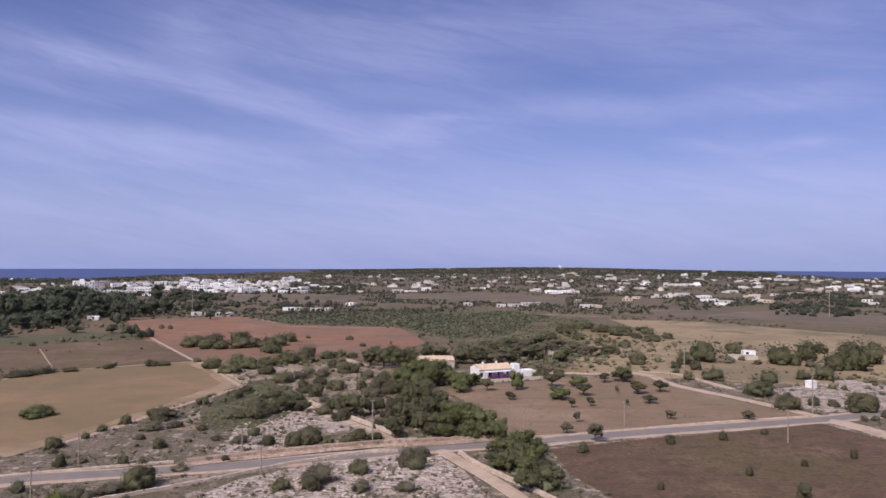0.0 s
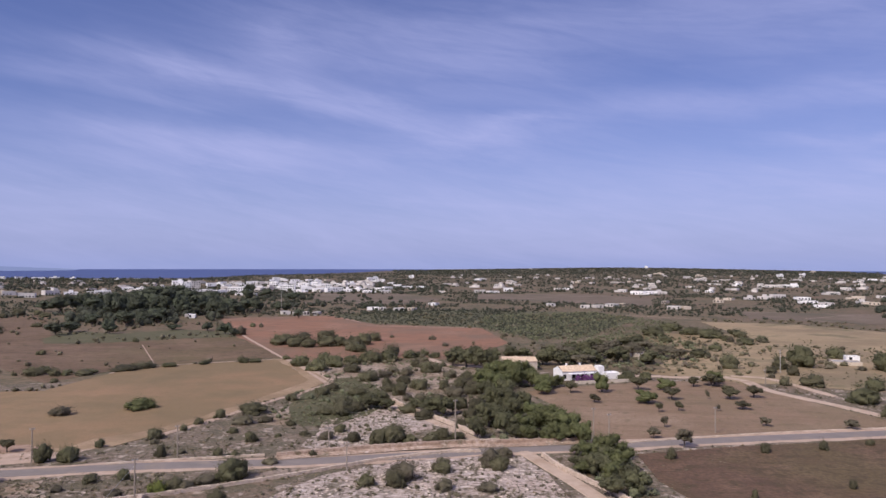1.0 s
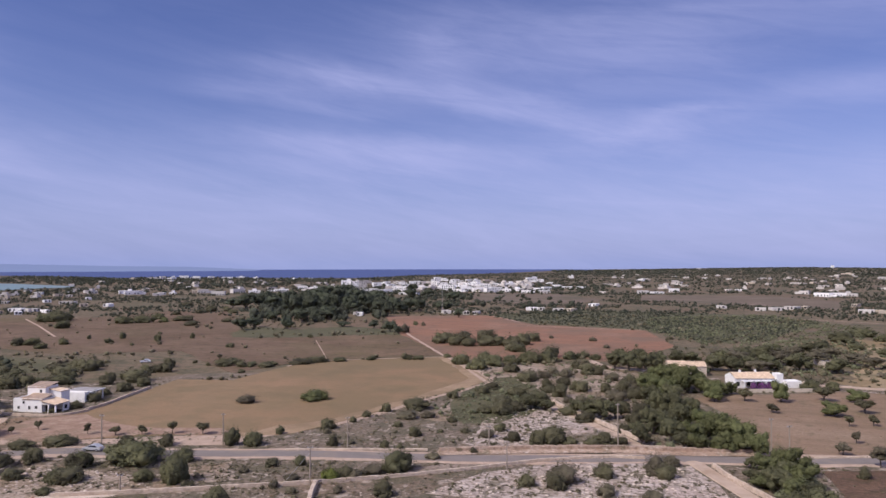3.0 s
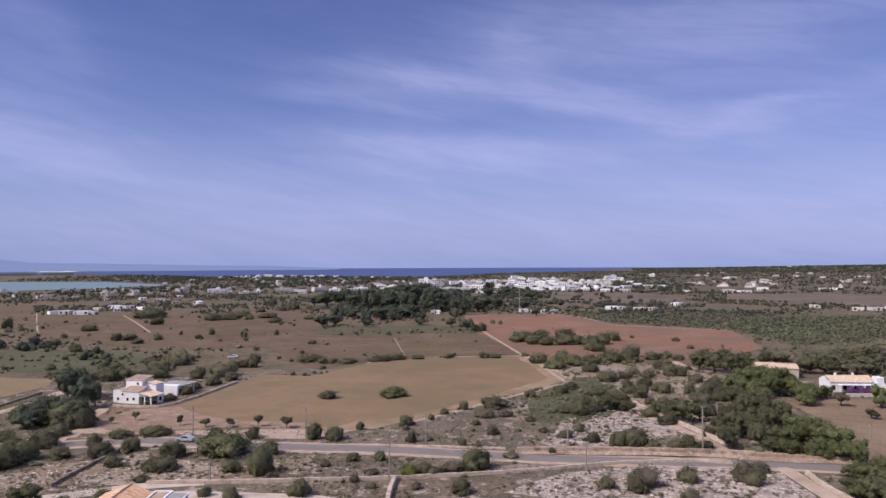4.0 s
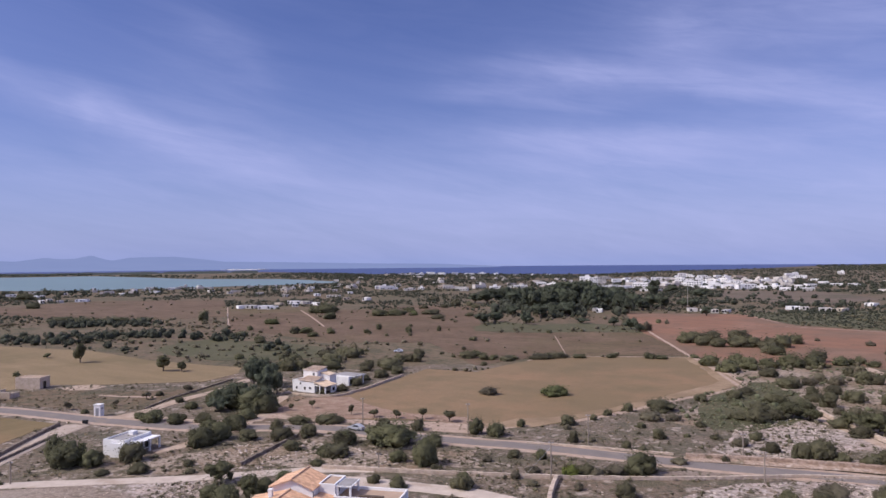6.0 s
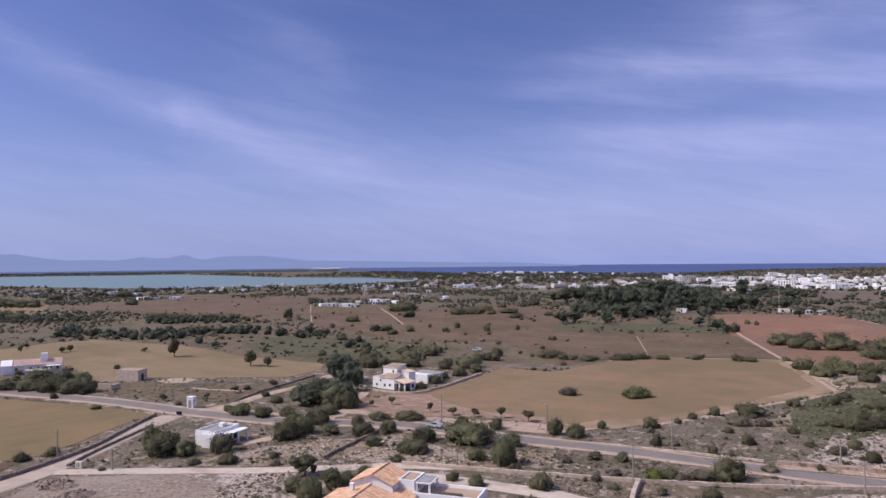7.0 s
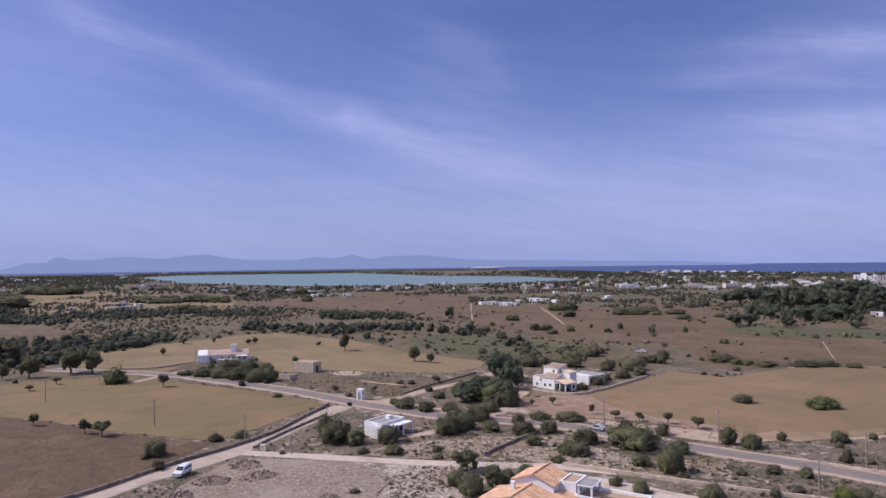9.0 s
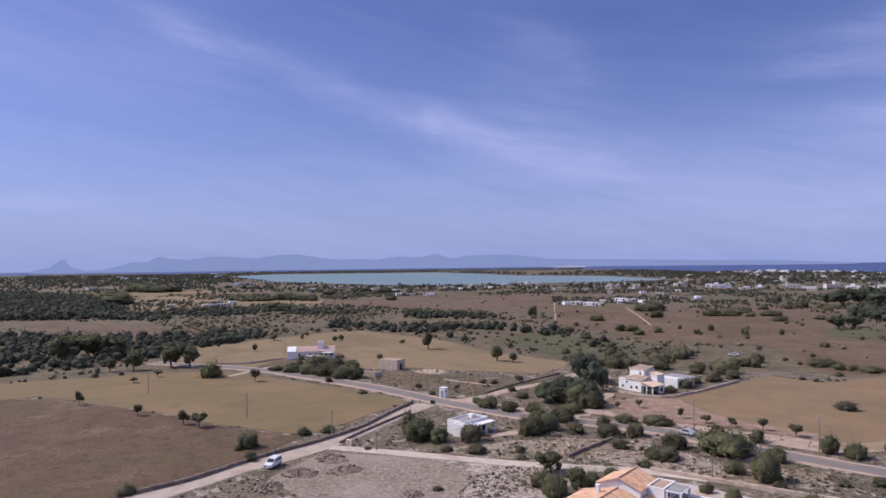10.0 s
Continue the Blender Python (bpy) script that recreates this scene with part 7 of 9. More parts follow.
shrubs("pine", [(97.4, 217.2, 10.9, 5.8), (111.5, 240.1, 7.7, 5.2), (108.0, 291.2, 11.6, 10.1), (132.3, 319.4, 9.0, 6.2), (136.8, 283.7, 13.8, 9.7), (152.1, 295.7, 11.8, 9.7), (150.2, 269.0, 10.0, 8.5), (156.7, 269.1, 12.6, 12.6), (172.6, 284.6, 10.8, 10.8), (171.3, 320.5, 8.8, 5.9), (180.1, 314.8, 8.8, 7.0), (196.1, 321.2, 7.9, 6.1)], "large bushes by the lane")
shrubs("olive", [(96.4, 196.1, 7.9, 5.0), (114.9, 193.4, 9.6, 5.9), (93.8, 245.6, 8.6, 4.7), (85.5, 245.4, 4.2, 3.0), (133.0, 246.4, 9.1, 6.8), (126.0, 246.2, 5.8, 4.0), (95.8, 267.7, 4.6, 4.6), (96.7, 282.8, 7.3, 6.8), (78.4, 282.3, 8.1, 7.1), (116.9, 403.0, 10.2, 4.7), (103.0, 399.3, 10.0, 6.0), (95.5, 415.5, 8.3, 5.5), (89.7, 271.9, 5.6, 3.3)], "large bushes by the lane")
shrubs("dull", [(103.3, 210.9, 3.1, 2.3), (105.7, 200.9, 3.7, 3.3), (126.5, 283.5, 4.5, 2.0), (144.2, 276.2, 5.1, 3.5), (105.2, 378.4, 5.7, 3.2), (120.5, 378.9, 5.1, 2.6), (86.0, 260.6, 3.6, 2.2), (110.5, 199.4, 3.7, 2.6), (111.4, 181.6, 2.4, 1.7), (108.5, 181.5, 2.4, 1.7), (116.0, 185.0, 2.1, 2.5)], "stony plot bushes")
# green belt at the road bend
trees("fig", [(-0.3, 167.0, 6.1, 5.0), (3.6, 171.8, 6.5, 6.0), (7.3, 168.9, 7.0, 6.1), (10.7, 164.5, 6.8, 6.3), (12.8, 160.0, 5.3, 5.3), (8.8, 161.5, 5.9, 4.8), (5.1, 160.6, 5.3, 4.0), (1.7, 181.0, 6.0, 5.1), (5.8, 182.0, 6.0, 4.5), (0.9, 159.6, 5.3, 4.0)], "green belt trees")
trees("pine", [(-9.4, 197.1, 6.5, 6.5), (-5.5, 194.2, 7.0, 7.0), (-2.4, 184.5, 6.1, 5.8), (-9.0, 173.4, 6.3, 6.3), (-4.7, 166.0, 6.3, 6.0), (-10.9, 161.8, 4.8, 4.8), (-2.1, 161.3, 4.8, 4.0), (-6.4, 177.1, 5.8, 5.3), (-11.8, 213.2, 6.3, 5.2), (-6.1, 214.6, 7.0, 5.3), (-0.3, 199.3, 4.9, 4.2), (-12.1, 169.8, 4.2, 3.4)], "green belt trees", "dark olive-green tree in the belt")
trees("fig", [(-13.5, 227.3, 8.2, 6.3), (-8.1, 223.6, 8.0, 6.2), (-3.0, 229.9, 8.6, 6.4), (2.2, 231.1, 7.5, 6.0), (5.6, 226.9, 6.7, 5.2), (-10.9, 248.1, 8.1, 5.3), (8.3, 230.6, 5.6, 4.5), (11.0, 233.3, 3.8, 3.4), (-6.8, 239.7, 7.0, 7.4), (-2.7, 238.5, 7.8, 7.8), (1.3, 240.6, 6.7, 6.7), (-9.1, 251.0, 6.1, 6.1), (-5.2, 249.5, 7.3, 6.5)], "green belt trees")
trees("pine", [(-28.1, 274.0, 9.8, 6.7), (-22.6, 272.3, 9.8, 7.5), (-16.0, 269.5, 8.8, 7.9), (-27.5, 290.3, 9.5, 6.2), (-20.7, 292.0, 9.5, 6.7), (-13.6, 285.4, 8.4, 6.0), (-6.1, 295.6, 8.6, 6.2), (-0.5, 297.0, 7.2, 5.3), (-25.8, 185.7, 6.8, 5.2), (-21.9, 184.5, 6.1, 5.2), (-29.5, 189.9, 5.4, 4.1), (-19.2, 187.3, 4.6, 4.6), (-42.3, 191.4, 7.1, 4.5), (-37.5, 191.0, 4.8, 3.2), (-41.7, 199.7, 5.0, 3.3)], "belt trees",
      "dark olive-green wild olive tree in scrub")
trees("fig", [(12.6, 144.9, 5.6, 4.6), (16.2, 149.0, 6.2, 5.2), (17.6, 139.5, 5.9, 4.9), (16.3, 132.4, 5.6, 4.3), (11.4, 137.3, 4.2, 2.8), (19.9, 149.1, 4.5, 3.8)], "trees below the road", "olive-green juniper tree below the road")
trees("pine", [(10.9, 150.6, 3.8, 2.5), (13.8, 135.8, 5.7, 4.3), (18.5, 130.5, 5.5, 4.2), (19.5, 126.0, 5.4, 4.1), (14.9, 124.6, 5.3, 3.6), (10.2, 141.3, 3.6, 2.4), (16.1, 142.0, 5.2, 4.3)], "trees below the road", "dark olive-green juniper tree below the road")
shrubs("olive", [(-28.9, 157.4, 4.8, 4.5), (-25.4, 155.7, 3.9, 2.6), (-21.1, 156.7, 3.9, 2.6), (-18.4, 160.0, 4.0, 3.2), (-38.0, 211.4, 5.3, 5.3), (-33.6, 222.4, 6.2, 4.4), (-20.5, 225.6, 7.4, 4.8), (-16.3, 216.7, 6.4, 4.3), (-20.1, 242.3, 5.9, 4.0), (-25.7, 224.3, 4.4, 3.7), (-35.8, 257.6, 6.3, 5.1), (-43.2, 220.0, 4.4, 4.8), (-61.2, 282.0, 9.4, 5.6), (-57.8, 301.0, 8.9, 6.0), (-48.9, 299.4, 5.9, 3.9), (-43.5, 304.6, 5.5, 3.5), (-32.7, 258.3, 6.4, 4.2), (-42.0, 270.6, 5.3, 4.0), (-17.7, 195.1, 4.8, 3.9), (-14.4, 181.6, 4.5, 3.6), (-15.6, 171.8, 3.4, 2.6)], "belt scrub")
shrubs("dull", [(-20.8, 211.0, 6.9, 4.2), (-17.0, 226.4, 7.4, 4.4), (-42.7, 249.1, 4.9, 3.7), (-47.9, 254.6, 5.1, 3.4), (-25.2, 205.5, 4.1, 2.7), (-34.0, 203.3, 3.4, 2.4), (-53.2, 240.2, 6.0, 4.0), (-48.9, 243.8, 5.3, 3.2), (-30.0, 204.3, 4.1, 2.7), (-26.3, 246.8, 5.3, 3.6), (-6.7, 140.3, 5.2, 4.0), (-4.2, 147.0, 3.7, 2.4), (-16.2, 136.1, 3.9, 2.8), (-22.8, 129.7, 6.6, 4.2), (-14.3, 124.4, 3.8, 2.5), (-6.5, 124.8, 4.2, 2.1)], "belt scrub")
trees("pine", [(7.0, 282.7, 9.2, 7.8), (13.3, 281.2, 10.1, 8.2), (19.8, 285.8, 9.3, 7.9), (26.6, 290.6, 10.4, 8.1), (12.3, 309.1, 10.0, 7.0), (19.7, 316.4, 10.3, 7.2), (27.1, 322.1, 11.5, 7.9), (37.4, 293.3, 10.6, 8.2), (49.3, 290.1, 10.5, 7.2), (48.7, 343.8, 11.2, 7.3), (34.0, 344.5, 10.1, 6.2)], "grove trees",
      "dark olive-green tree of the grove behind the farmhouse")
trees("dull", [(32.3, 305.2, 10.9, 8.5), (45.9, 308.5, 11.1, 8.6), (39.6, 329.2, 10.7, 7.0), (54.2, 332.8, 9.8, 6.6), (59.5, 311.9, 10.3, 6.7), (64.4, 304.8, 8.6, 6.1), (9.2, 321.6, 7.8, 5.2), (16.5, 301.2, 9.8, 7.3), (22.4, 279.0, 9.1, 6.4)], "grove trees", "grey-green tree of the grove behind the farmhouse")
shrubs("pine", [(35.1, 247.8, 7.3, 4.5), (41.8, 251.7, 5.0, 3.3), (57.5, 369.0, 9.1, 5.4), (71.7, 404.6, 13.3, 6.6), (87.1, 440.1, 14.5, 6.5), (92.3, 415.7, 10.3, 4.8), (100.4, 397.8, 14.6, 6.0), (105.1, 385.8, 7.8, 3.9), (78.9, 355.7, 7.1, 3.5), (71.1, 372.3, 7.4, 3.7), (120.9, 422.9, 10.7, 3.6), (110.0, 367.9, 10.6, 4.3), (88.4, 341.3, 8.6, 4.0), (75.4, 315.8, 9.5, 4.7), (122.7, 385.3, 7.8, 3.3)], "scattered bushes",
      "dark round bush on tan ground")
# garrigue and roadside bushes
shrubs("pine", [(-96.2, 131.5, 3.8, 4.6), (-91.7, 133.0, 4.5, 3.7), (-91.7, 143.8, 2.3, 2.3), (-105.9, 113.7, 12.9, 5.7), (-89.5, 105.6, 6.5, 7.0), (-97.4, 117.7, 4.3, 3.3), (-110.2, 98.6, 4.9, 3.0), (-114.1, 107.7, 5.2, 3.6), (-95.5, 104.2, 4.3, 2.8), (-106.4, 92.5, 2.6, 1.6), (-54.1, 126.1, 7.6, 5.1), (-73.9, 123.2, 2.6, 2.4)], "roadside bushes")
shrubs("olive", [(-83.5, 152.1, 4.6, 3.1), (-74.9, 138.3, 2.6, 3.1), (-78.5, 174.9, 3.5, 2.8), (-80.4, 167.3, 2.7, 2.1), (-81.2, 160.7, 2.1, 1.8), (-68.5, 159.7, 2.9, 1.7), (-60.9, 152.6, 3.5, 3.0), (-71.7, 180.7, 8.9, 3.8), (-67.8, 199.3, 4.5, 2.8), (-56.6, 157.6, 1.9, 1.1), (-63.2, 139.8, 2.8, 2.3), (-59.6, 140.3, 2.3, 1.5), (-51.0, 159.7, 2.8, 1.4), (-57.5, 169.0, 2.9, 1.8), (-61.6, 209.0, 5.3, 3.2)], "garrigue bushes")
shrubs("olive", [(-117.4, 123.2, 4.5, 2.8), (-109.8, 126.5, 4.2, 3.3), (-132.7, 118.8, 6.8, 2.6), (-78.8, 120.3, 2.9, 1.9), (-75.2, 98.6, 5.0, 3.6), (-84.6, 92.2, 3.4, 2.7), (-89.9, 91.5, 2.6, 2.2), (-50.6, 111.7, 4.1, 3.3), (-43.8, 142.3, 2.2, 1.7), (-28.3, 125.2, 3.5, 2.6), (-22.9, 125.2, 4.7, 3.4), (-15.8, 134.5, 3.9, 3.0), (-41.0, 148.9, 1.8, 1.3), (-5.0, 138.3, 4.4, 3.2), (-85.3, 103.9, 2.7, 1.8)], "roadside bushes")
shrubs("bright", [(-63.5, 116.3, 4.5, 2.4)], "", "bright yellow-green low bush beside the road")
shrubs("olive", [(-61.3, 118.4, 4.5, 2.9)], "roadside bushes")
shrubs("green", [(-105.0, 183.6, 9.0, 3.5)], "", "dense green low bush in the mown field")
shrubs("dull", [(-121.7, 172.7, 6.6, 2.8), (-59.5, 118.7, 3.3, 2.2), (-57.8, 122.6, 4.5, 2.3), (-69.8, 113.3, 3.4, 1.8), (-71.0, 109.3, 2.6, 1.5), (-81.4, 115.0, 2.4, 1.4), (-50.4, 135.9, 3.6, 1.7), (-58.7, 110.4, 2.1, 1.5), (-66.3, 107.6, 2.6, 1.3), (-81.5, 147.9, 2.2, 1.4), (-72.1, 141.2, 2.6, 1.3), (-70.0, 168.8, 6.0, 2.7), (-65.1, 171.7, 4.5, 2.1), (-45.2, 157.2, 4.1, 2.2)], "dusty bushes")
shrubs("olive", [(-29.0, 156.1, 7.1, 4.7), (-32.5, 154.0, 5.2, 3.9), (-19.3, 160.9, 5.4, 2.7), (-21.1, 157.8, 4.0, 1.8), (-15.2, 161.3, 4.0, 2.1), (-25.9, 181.0, 6.0, 3.0), (-38.6, 155.6, 4.0, 2.7), (-43.8, 164.0, 3.6, 2.5), (-47.9, 181.9, 6.2, 4.6), (-45.0, 187.5, 4.7, 3.2), (-31.5, 188.0, 6.3, 3.1), (-12.7, 185.6, 6.1, 6.1)], "garrigue bushes")
shrubs("olive", [(-51.5, 196.0, 7.3, 3.0), (-50.5, 210.5, 7.1, 3.2), (-52.5, 183.0, 6.3, 2.2), (-43.1, 205.4, 6.9, 3.1), (-53.1, 236.3, 7.9, 3.9), (-62.9, 254.5, 7.7, 3.8), (-60.7, 218.0, 6.3, 2.6), (-42.6, 218.1, 6.2, 2.9), (-40.3, 232.1, 5.8, 3.1), (-34.4, 224.9, 5.6, 3.0)], "green scrub bushes")
trees("almond", [(-134.2, 128.5, 1.8, 2.8), (-127.1, 129.8, 2.7, 2.1), (-121.7, 132.3, 2.4, 2.4), (-115.9, 135.7, 2.4, 2.9), (-108.5, 137.3, 3.2, 2.9), (-148.7, 127.7, 1.9, 2.3), (-151.0, 122.4, 1.6, 1.9)], "field edge trees", "small umbrella-shaped tree at the field edge")
# round the villa and the flat house
trees("wood", [(-189.5, 138.4, 7.7, 9.2), (-173.5, 135.2, 4.3, 7.2), (-175.3, 132.3, 7.2, 7.2), (-192.5, 144.1, 5.9, 7.8)], "villa trees", "tall dark cypress-like tree beside the villa")
trees("wood", [(-190.6, 140.9, 7.3, 9.3), (-183.9, 140.5, 6.4, 8.3), (-162.8, 117.8, 7.9, 6.3), (-168.0, 114.7, 9.3, 6.7), (-157.5, 118.5, 7.4, 6.5), (-175.6, 122.9, 7.0, 5.3), (-166.2, 110.3, 6.5, 4.3)], "villa trees", "dark dense tree beside the villa drive")
shrubs("pine", [(-166.9, 115.9, 10.0, 6.7), (-159.9, 116.7, 9.7, 7.1), (-175.2, 115.5, 6.9, 5.2), (-155.2, 117.0, 8.0, 5.7), (-178.0, 119.4, 8.8, 4.2), (-138.7, 87.4, 7.6, 4.9), (-139.8, 92.9, 6.1, 4.7), (-162.0, 95.1, 5.3, 3.4), (-145.3, 100.8, 7.3, 4.4), (-148.3, 96.0, 5.8, 3.8), (-168.6, 92.7, 6.3, 3.8), (-174.9, 92.6, 3.2, 2.3), (-175.1, 107.6, 4.4, 2.7), (-151.8, 108.9, 6.1, 3.7)], "villa bushes")
shrubs("olive", [(-161.5, 150.6, 4.3, 2.5), (-164.9, 159.6, 5.2, 3.4), (-169.0, 168.5, 3.5, 2.7), (-132.1, 119.8, 6.8, 2.6), (-137.2, 113.8, 5.9, 2.4), (-137.8, 107.2, 3.5, 2.9), (-128.3, 101.4, 6.0, 3.5), (-134.4, 96.4, 4.7, 3.0), (-126.1, 107.0, 5.5, 3.3), (-113.7, 106.5, 5.2, 3.9), (-108.8, 99.6, 6.9, 3.2), (-119.3, 97.3, 4.6, 2.6), (-158.4, 100.8, 4.6, 3.1), (-162.6, 143.7, 2.1, 1.8), (-184.1, 183.7, 6.3, 3.8)], "villa bushes")
shrubs("olive", [(-215.3, 205.6, 10.6, 5.8), (-209.4, 191.1, 9.2, 4.6), (-200.8, 177.6, 6.5, 3.5), (-207.6, 167.2, 8.7, 5.6), (-206.9, 173.4, 6.6, 4.4), (-217.8, 214.2, 5.0, 3.5), (-239.5, 191.5, 4.5, 2.5), (-250.2, 175.5, 4.0, 2.5), (-289.4, 215.2, 5.8, 2.9), (-313.1, 256.6, 8.5, 4.6), (-291.4, 250.3, 6.2, 3.1), (-296.6, 268.9, 5.8, 3.2), (-178.8, 191.9, 10.7, 5.5), (-192.0, 223.1, 5.7, 4.3)], "far bushes")
shrubs("olive", [(-189.4, 207.8, 5.9, 4.1), (-187.1, 211.3, 7.8, 3.7), (-169.2, 176.3, 6.0, 3.6), (-170.1, 185.2, 5.3, 3.7), (-173.6, 232.0, 8.5, 3.8), (-165.3, 231.9, 5.5, 3.2), (-156.7, 235.3, 8.7, 2.3), (-164.3, 238.5, 3.3, 1.9), (-156.5, 219.5, 3.1, 1.8), (-148.3, 248.2, 11.7, 2.3), (-144.1, 254.7, 9.5, 2.8), (-189.8, 235.0, 2.5, 1.5), (-179.8, 230.5, 2.4, 1.9), (-208.0, 284.1, 3.4, 2.8)], "hedge bushes")
shrubs("olive", [(-139.5, 72.3, 6.5, 4.4), (-126.4, 76.9, 2.5, 1.7), (-129.9, 68.6, 5.4, 2.4), (-134.4, 63.7, 3.2, 1.5), (-162.4, 40.4, 3.6, 2.2), (-162.3, 45.7, 3.3, 2.0), (-145.7, 25.1, 3.0, 2.5), (-156.9, 26.5, 5.8, 4.0), (-164.6, 47.0, 2.8, 1.4), (-135.4, 2.1, 4.5, 2.3), (-143.1, 49.3, 1.8, 1.0), (-112.2, 51.4, 2.1, 1.0)], "yard bushes")
shrubs("pine", [(-146.2, 62.3, 7.6, 6.1), (-142.4, 65.6, 5.5, 4.2), (-155.0, 63.9, 4.7, 5.3), (-100.7, 67.9, 5.1, 4.5), (-105.7, 68.3, 4.2, 3.2), (-101.1, 76.0, 4.3, 3.6), (-101.9, 81.0, 3.7, 3.3), (-106.6, 76.3, 3.3, 2.6)], "yard bushes")
trees("pine", [(-111.8, 74.5, 5.9, 4.1), (-100.4, 72.4, 3.6, 4.6)], "yard trees", "dark spreading carob tree beside the track")
trees("almond", [(-227.2, -8.5, 2.6, 4.1), (-203.6, 6.2, 2.7, 3.3), (-186.8, 16.1, 3.1, 3.7), (-182.2, 19.3, 4.2, 3.6), (-284.1, 77.8, 3.3, 2.9)], "field trees")
trees("pine", [(-292.5, 130.0, 6.2, 8.3), (-244.1, 138.4, 6.4, 6.4), (-238.0, 142.1, 4.5, 4.1), (-270.5, 98.5, 3.3, 2.8), (-326.1, 58.9, 3.2, 3.8), (-346.1, 102.3, 4.1, 2.9), (-346.7, 105.7, 3.5, 3.5), (-367.1, 76.0, 5.5, 3.6), (-360.9, 89.4, 2.4, 3.6), (-378.6, 96.2, 3.2, 2.5), (-319.6, 128.3, 3.9, 2.2)], "dark field trees", "dark green single tree in the dry field")
trees("dull", [(-243.5, 43.9, 3.6, 4.4), (-261.0, 6.7, 3.4, 2.1), (-270.1, 14.8, 3.1, 2.6), (-197.5, 119.9, 3.0, 2.6), (-197.4, 106.6, 2.9, 2.6), (-201.1, 86.4, 1.8, 2.1), (-201.4, 85.9, 2.1, 2.5), (-195.6, 96.7, 1.8, 1.8)], "field trees")
shrubs("green", [(-260.5, 31.9, 9.8, 6.4)], "round green bush", "large round dark green bush in the field")
trees("pine", [(-294.6, 21.0, 9.6, 9.6), (-290.3, 27.5, 8.5, 9.0), (-292.1, 7.5, 7.1, 8.1), (-292.9, -0.7, 4.8, 5.7), (-341.4, -9.1, 13.8, 11.1), (-337.0, -17.0, 13.7, 10.9), (-334.6, 1.3, 10.8, 9.8)], "dark field trees", "dark green carob tree at the field edge")
shrubs("pine", [(-250.7, 64.6, 8.4, 4.6), (-243.8, 68.7, 10.3, 5.8), (-258.0, 60.3, 8.6, 3.9), (-235.8, 72.4, 8.0, 5.2), (-233.7, 75.7, 6.8, 5.6), (-269.9, 71.7, 9.1, 5.0), (-258.7, 76.2, 8.8, 4.8), (-264.1, 55.6, 6.6, 2.6), (-255.2, 81.6, 6.5, 3.9)], "farm garden bushes", "green garden bush before the farmhouse")
shrubs("olive", [(-229.6, 65.7, 2.7, 2.3), (-204.6, 68.9, 3.2, 1.4), (-288.6, 71.0, 3.4, 2.4), (-200.0, 112.2, 3.0, 1.9), (-186.0, 110.3, 2.8, 2.1), (-193.1, 87.0, 2.4, 1.4)], "roadside bushes")
# heath bushes and the pine wood
shrubs("pine", [(-293.4, 218.6, 6.5, 3.8), (-326.6, 231.2, 9.1, 3.2), (-308.4, 260.3, 8.5, 4.6), (-291.4, 250.7, 6.2, 3.1), (-295.5, 267.4, 6.4, 3.9), (-433.6, 275.3, 9.1, 8.3), (-348.4, 252.0, 4.2, 3.5), (-288.6, 299.3, 4.0, 4.0), (-260.5, 293.4, 4.4, 5.1), (-279.0, 279.8, 5.1, 3.2), (-303.7, 291.0, 2.7, 2.7), (-370.0, 333.8, 9.6, 6.4), (-424.8, 380.5, 20.2, 8.3), (-439.7, 379.4, 9.4, 5.6), (-253.2, 311.4, 2.6, 3.9), (-210.1, 284.2, 2.9, 2.3), (-171.8, 429.8, 3.7, 3.0), (-195.5, 336.0, 3.1, 2.5), (-170.0, 426.1, 3.0, 2.2)], "heath bushes",
       "dark rounded wild shrub on brown heath")
shrubs("pine", [(-248.8, 174.8, 4.4, 2.5), (-241.1, 175.7, 3.9, 1.9), (-234.9, 177.5, 3.8, 1.9), (-231.6, 182.9, 3.4, 2.9), (-227.9, 186.7, 5.7, 3.3), (-210.9, 169.0, 8.8, 4.4), (-197.6, 179.6, 8.7, 4.8), (-204.9, 175.4, 6.6, 3.1)], "meadow edge bushes", "dark rounded shrub at the meadow edge")
shrubs("green", [(-372.5, 285.7, 12.9, 4.5), (-361.3, 394.5, 10.4, 4.3), (-342.7, 392.2, 7.6, 4.2)], "heath bushes", "fresh green low shrub on brown heath")
shrubs("olive", [(-188.8, 189.3, 4.8, 3.5), (-222.6, 208.5, 8.9, 4.0), (-224.9, 201.4, 8.3, 3.4), (-225.1, 217.3, 5.1, 2.5), (-183.8, 212.0, 5.5, 4.1), (-256.3, 203.9, 4.2, 2.7), (-259.4, 274.6, 2.4, 1.8), (-338.5, 406.4, 17.1, 4.3), (-381.5, 492.8, 12.0, 7.0), (-370.2, 498.4, 8.0, 5.0), (-307.1, 377.7, 11.8, 3.9), (-302.7, 407.4, 8.2, 3.3), (-376.5, 470.6, 7.8, 3.9), (-456.5, 552.6, 11.5, 4.6), (-382.5, 452.0, 8.6, 3.8), (-352.6, 482.7, 9.6, 3.9), (-335.1, 499.6, 8.7, 2.9), (-322.6, 498.0, 7.7, 2.9)], "heath bushes")
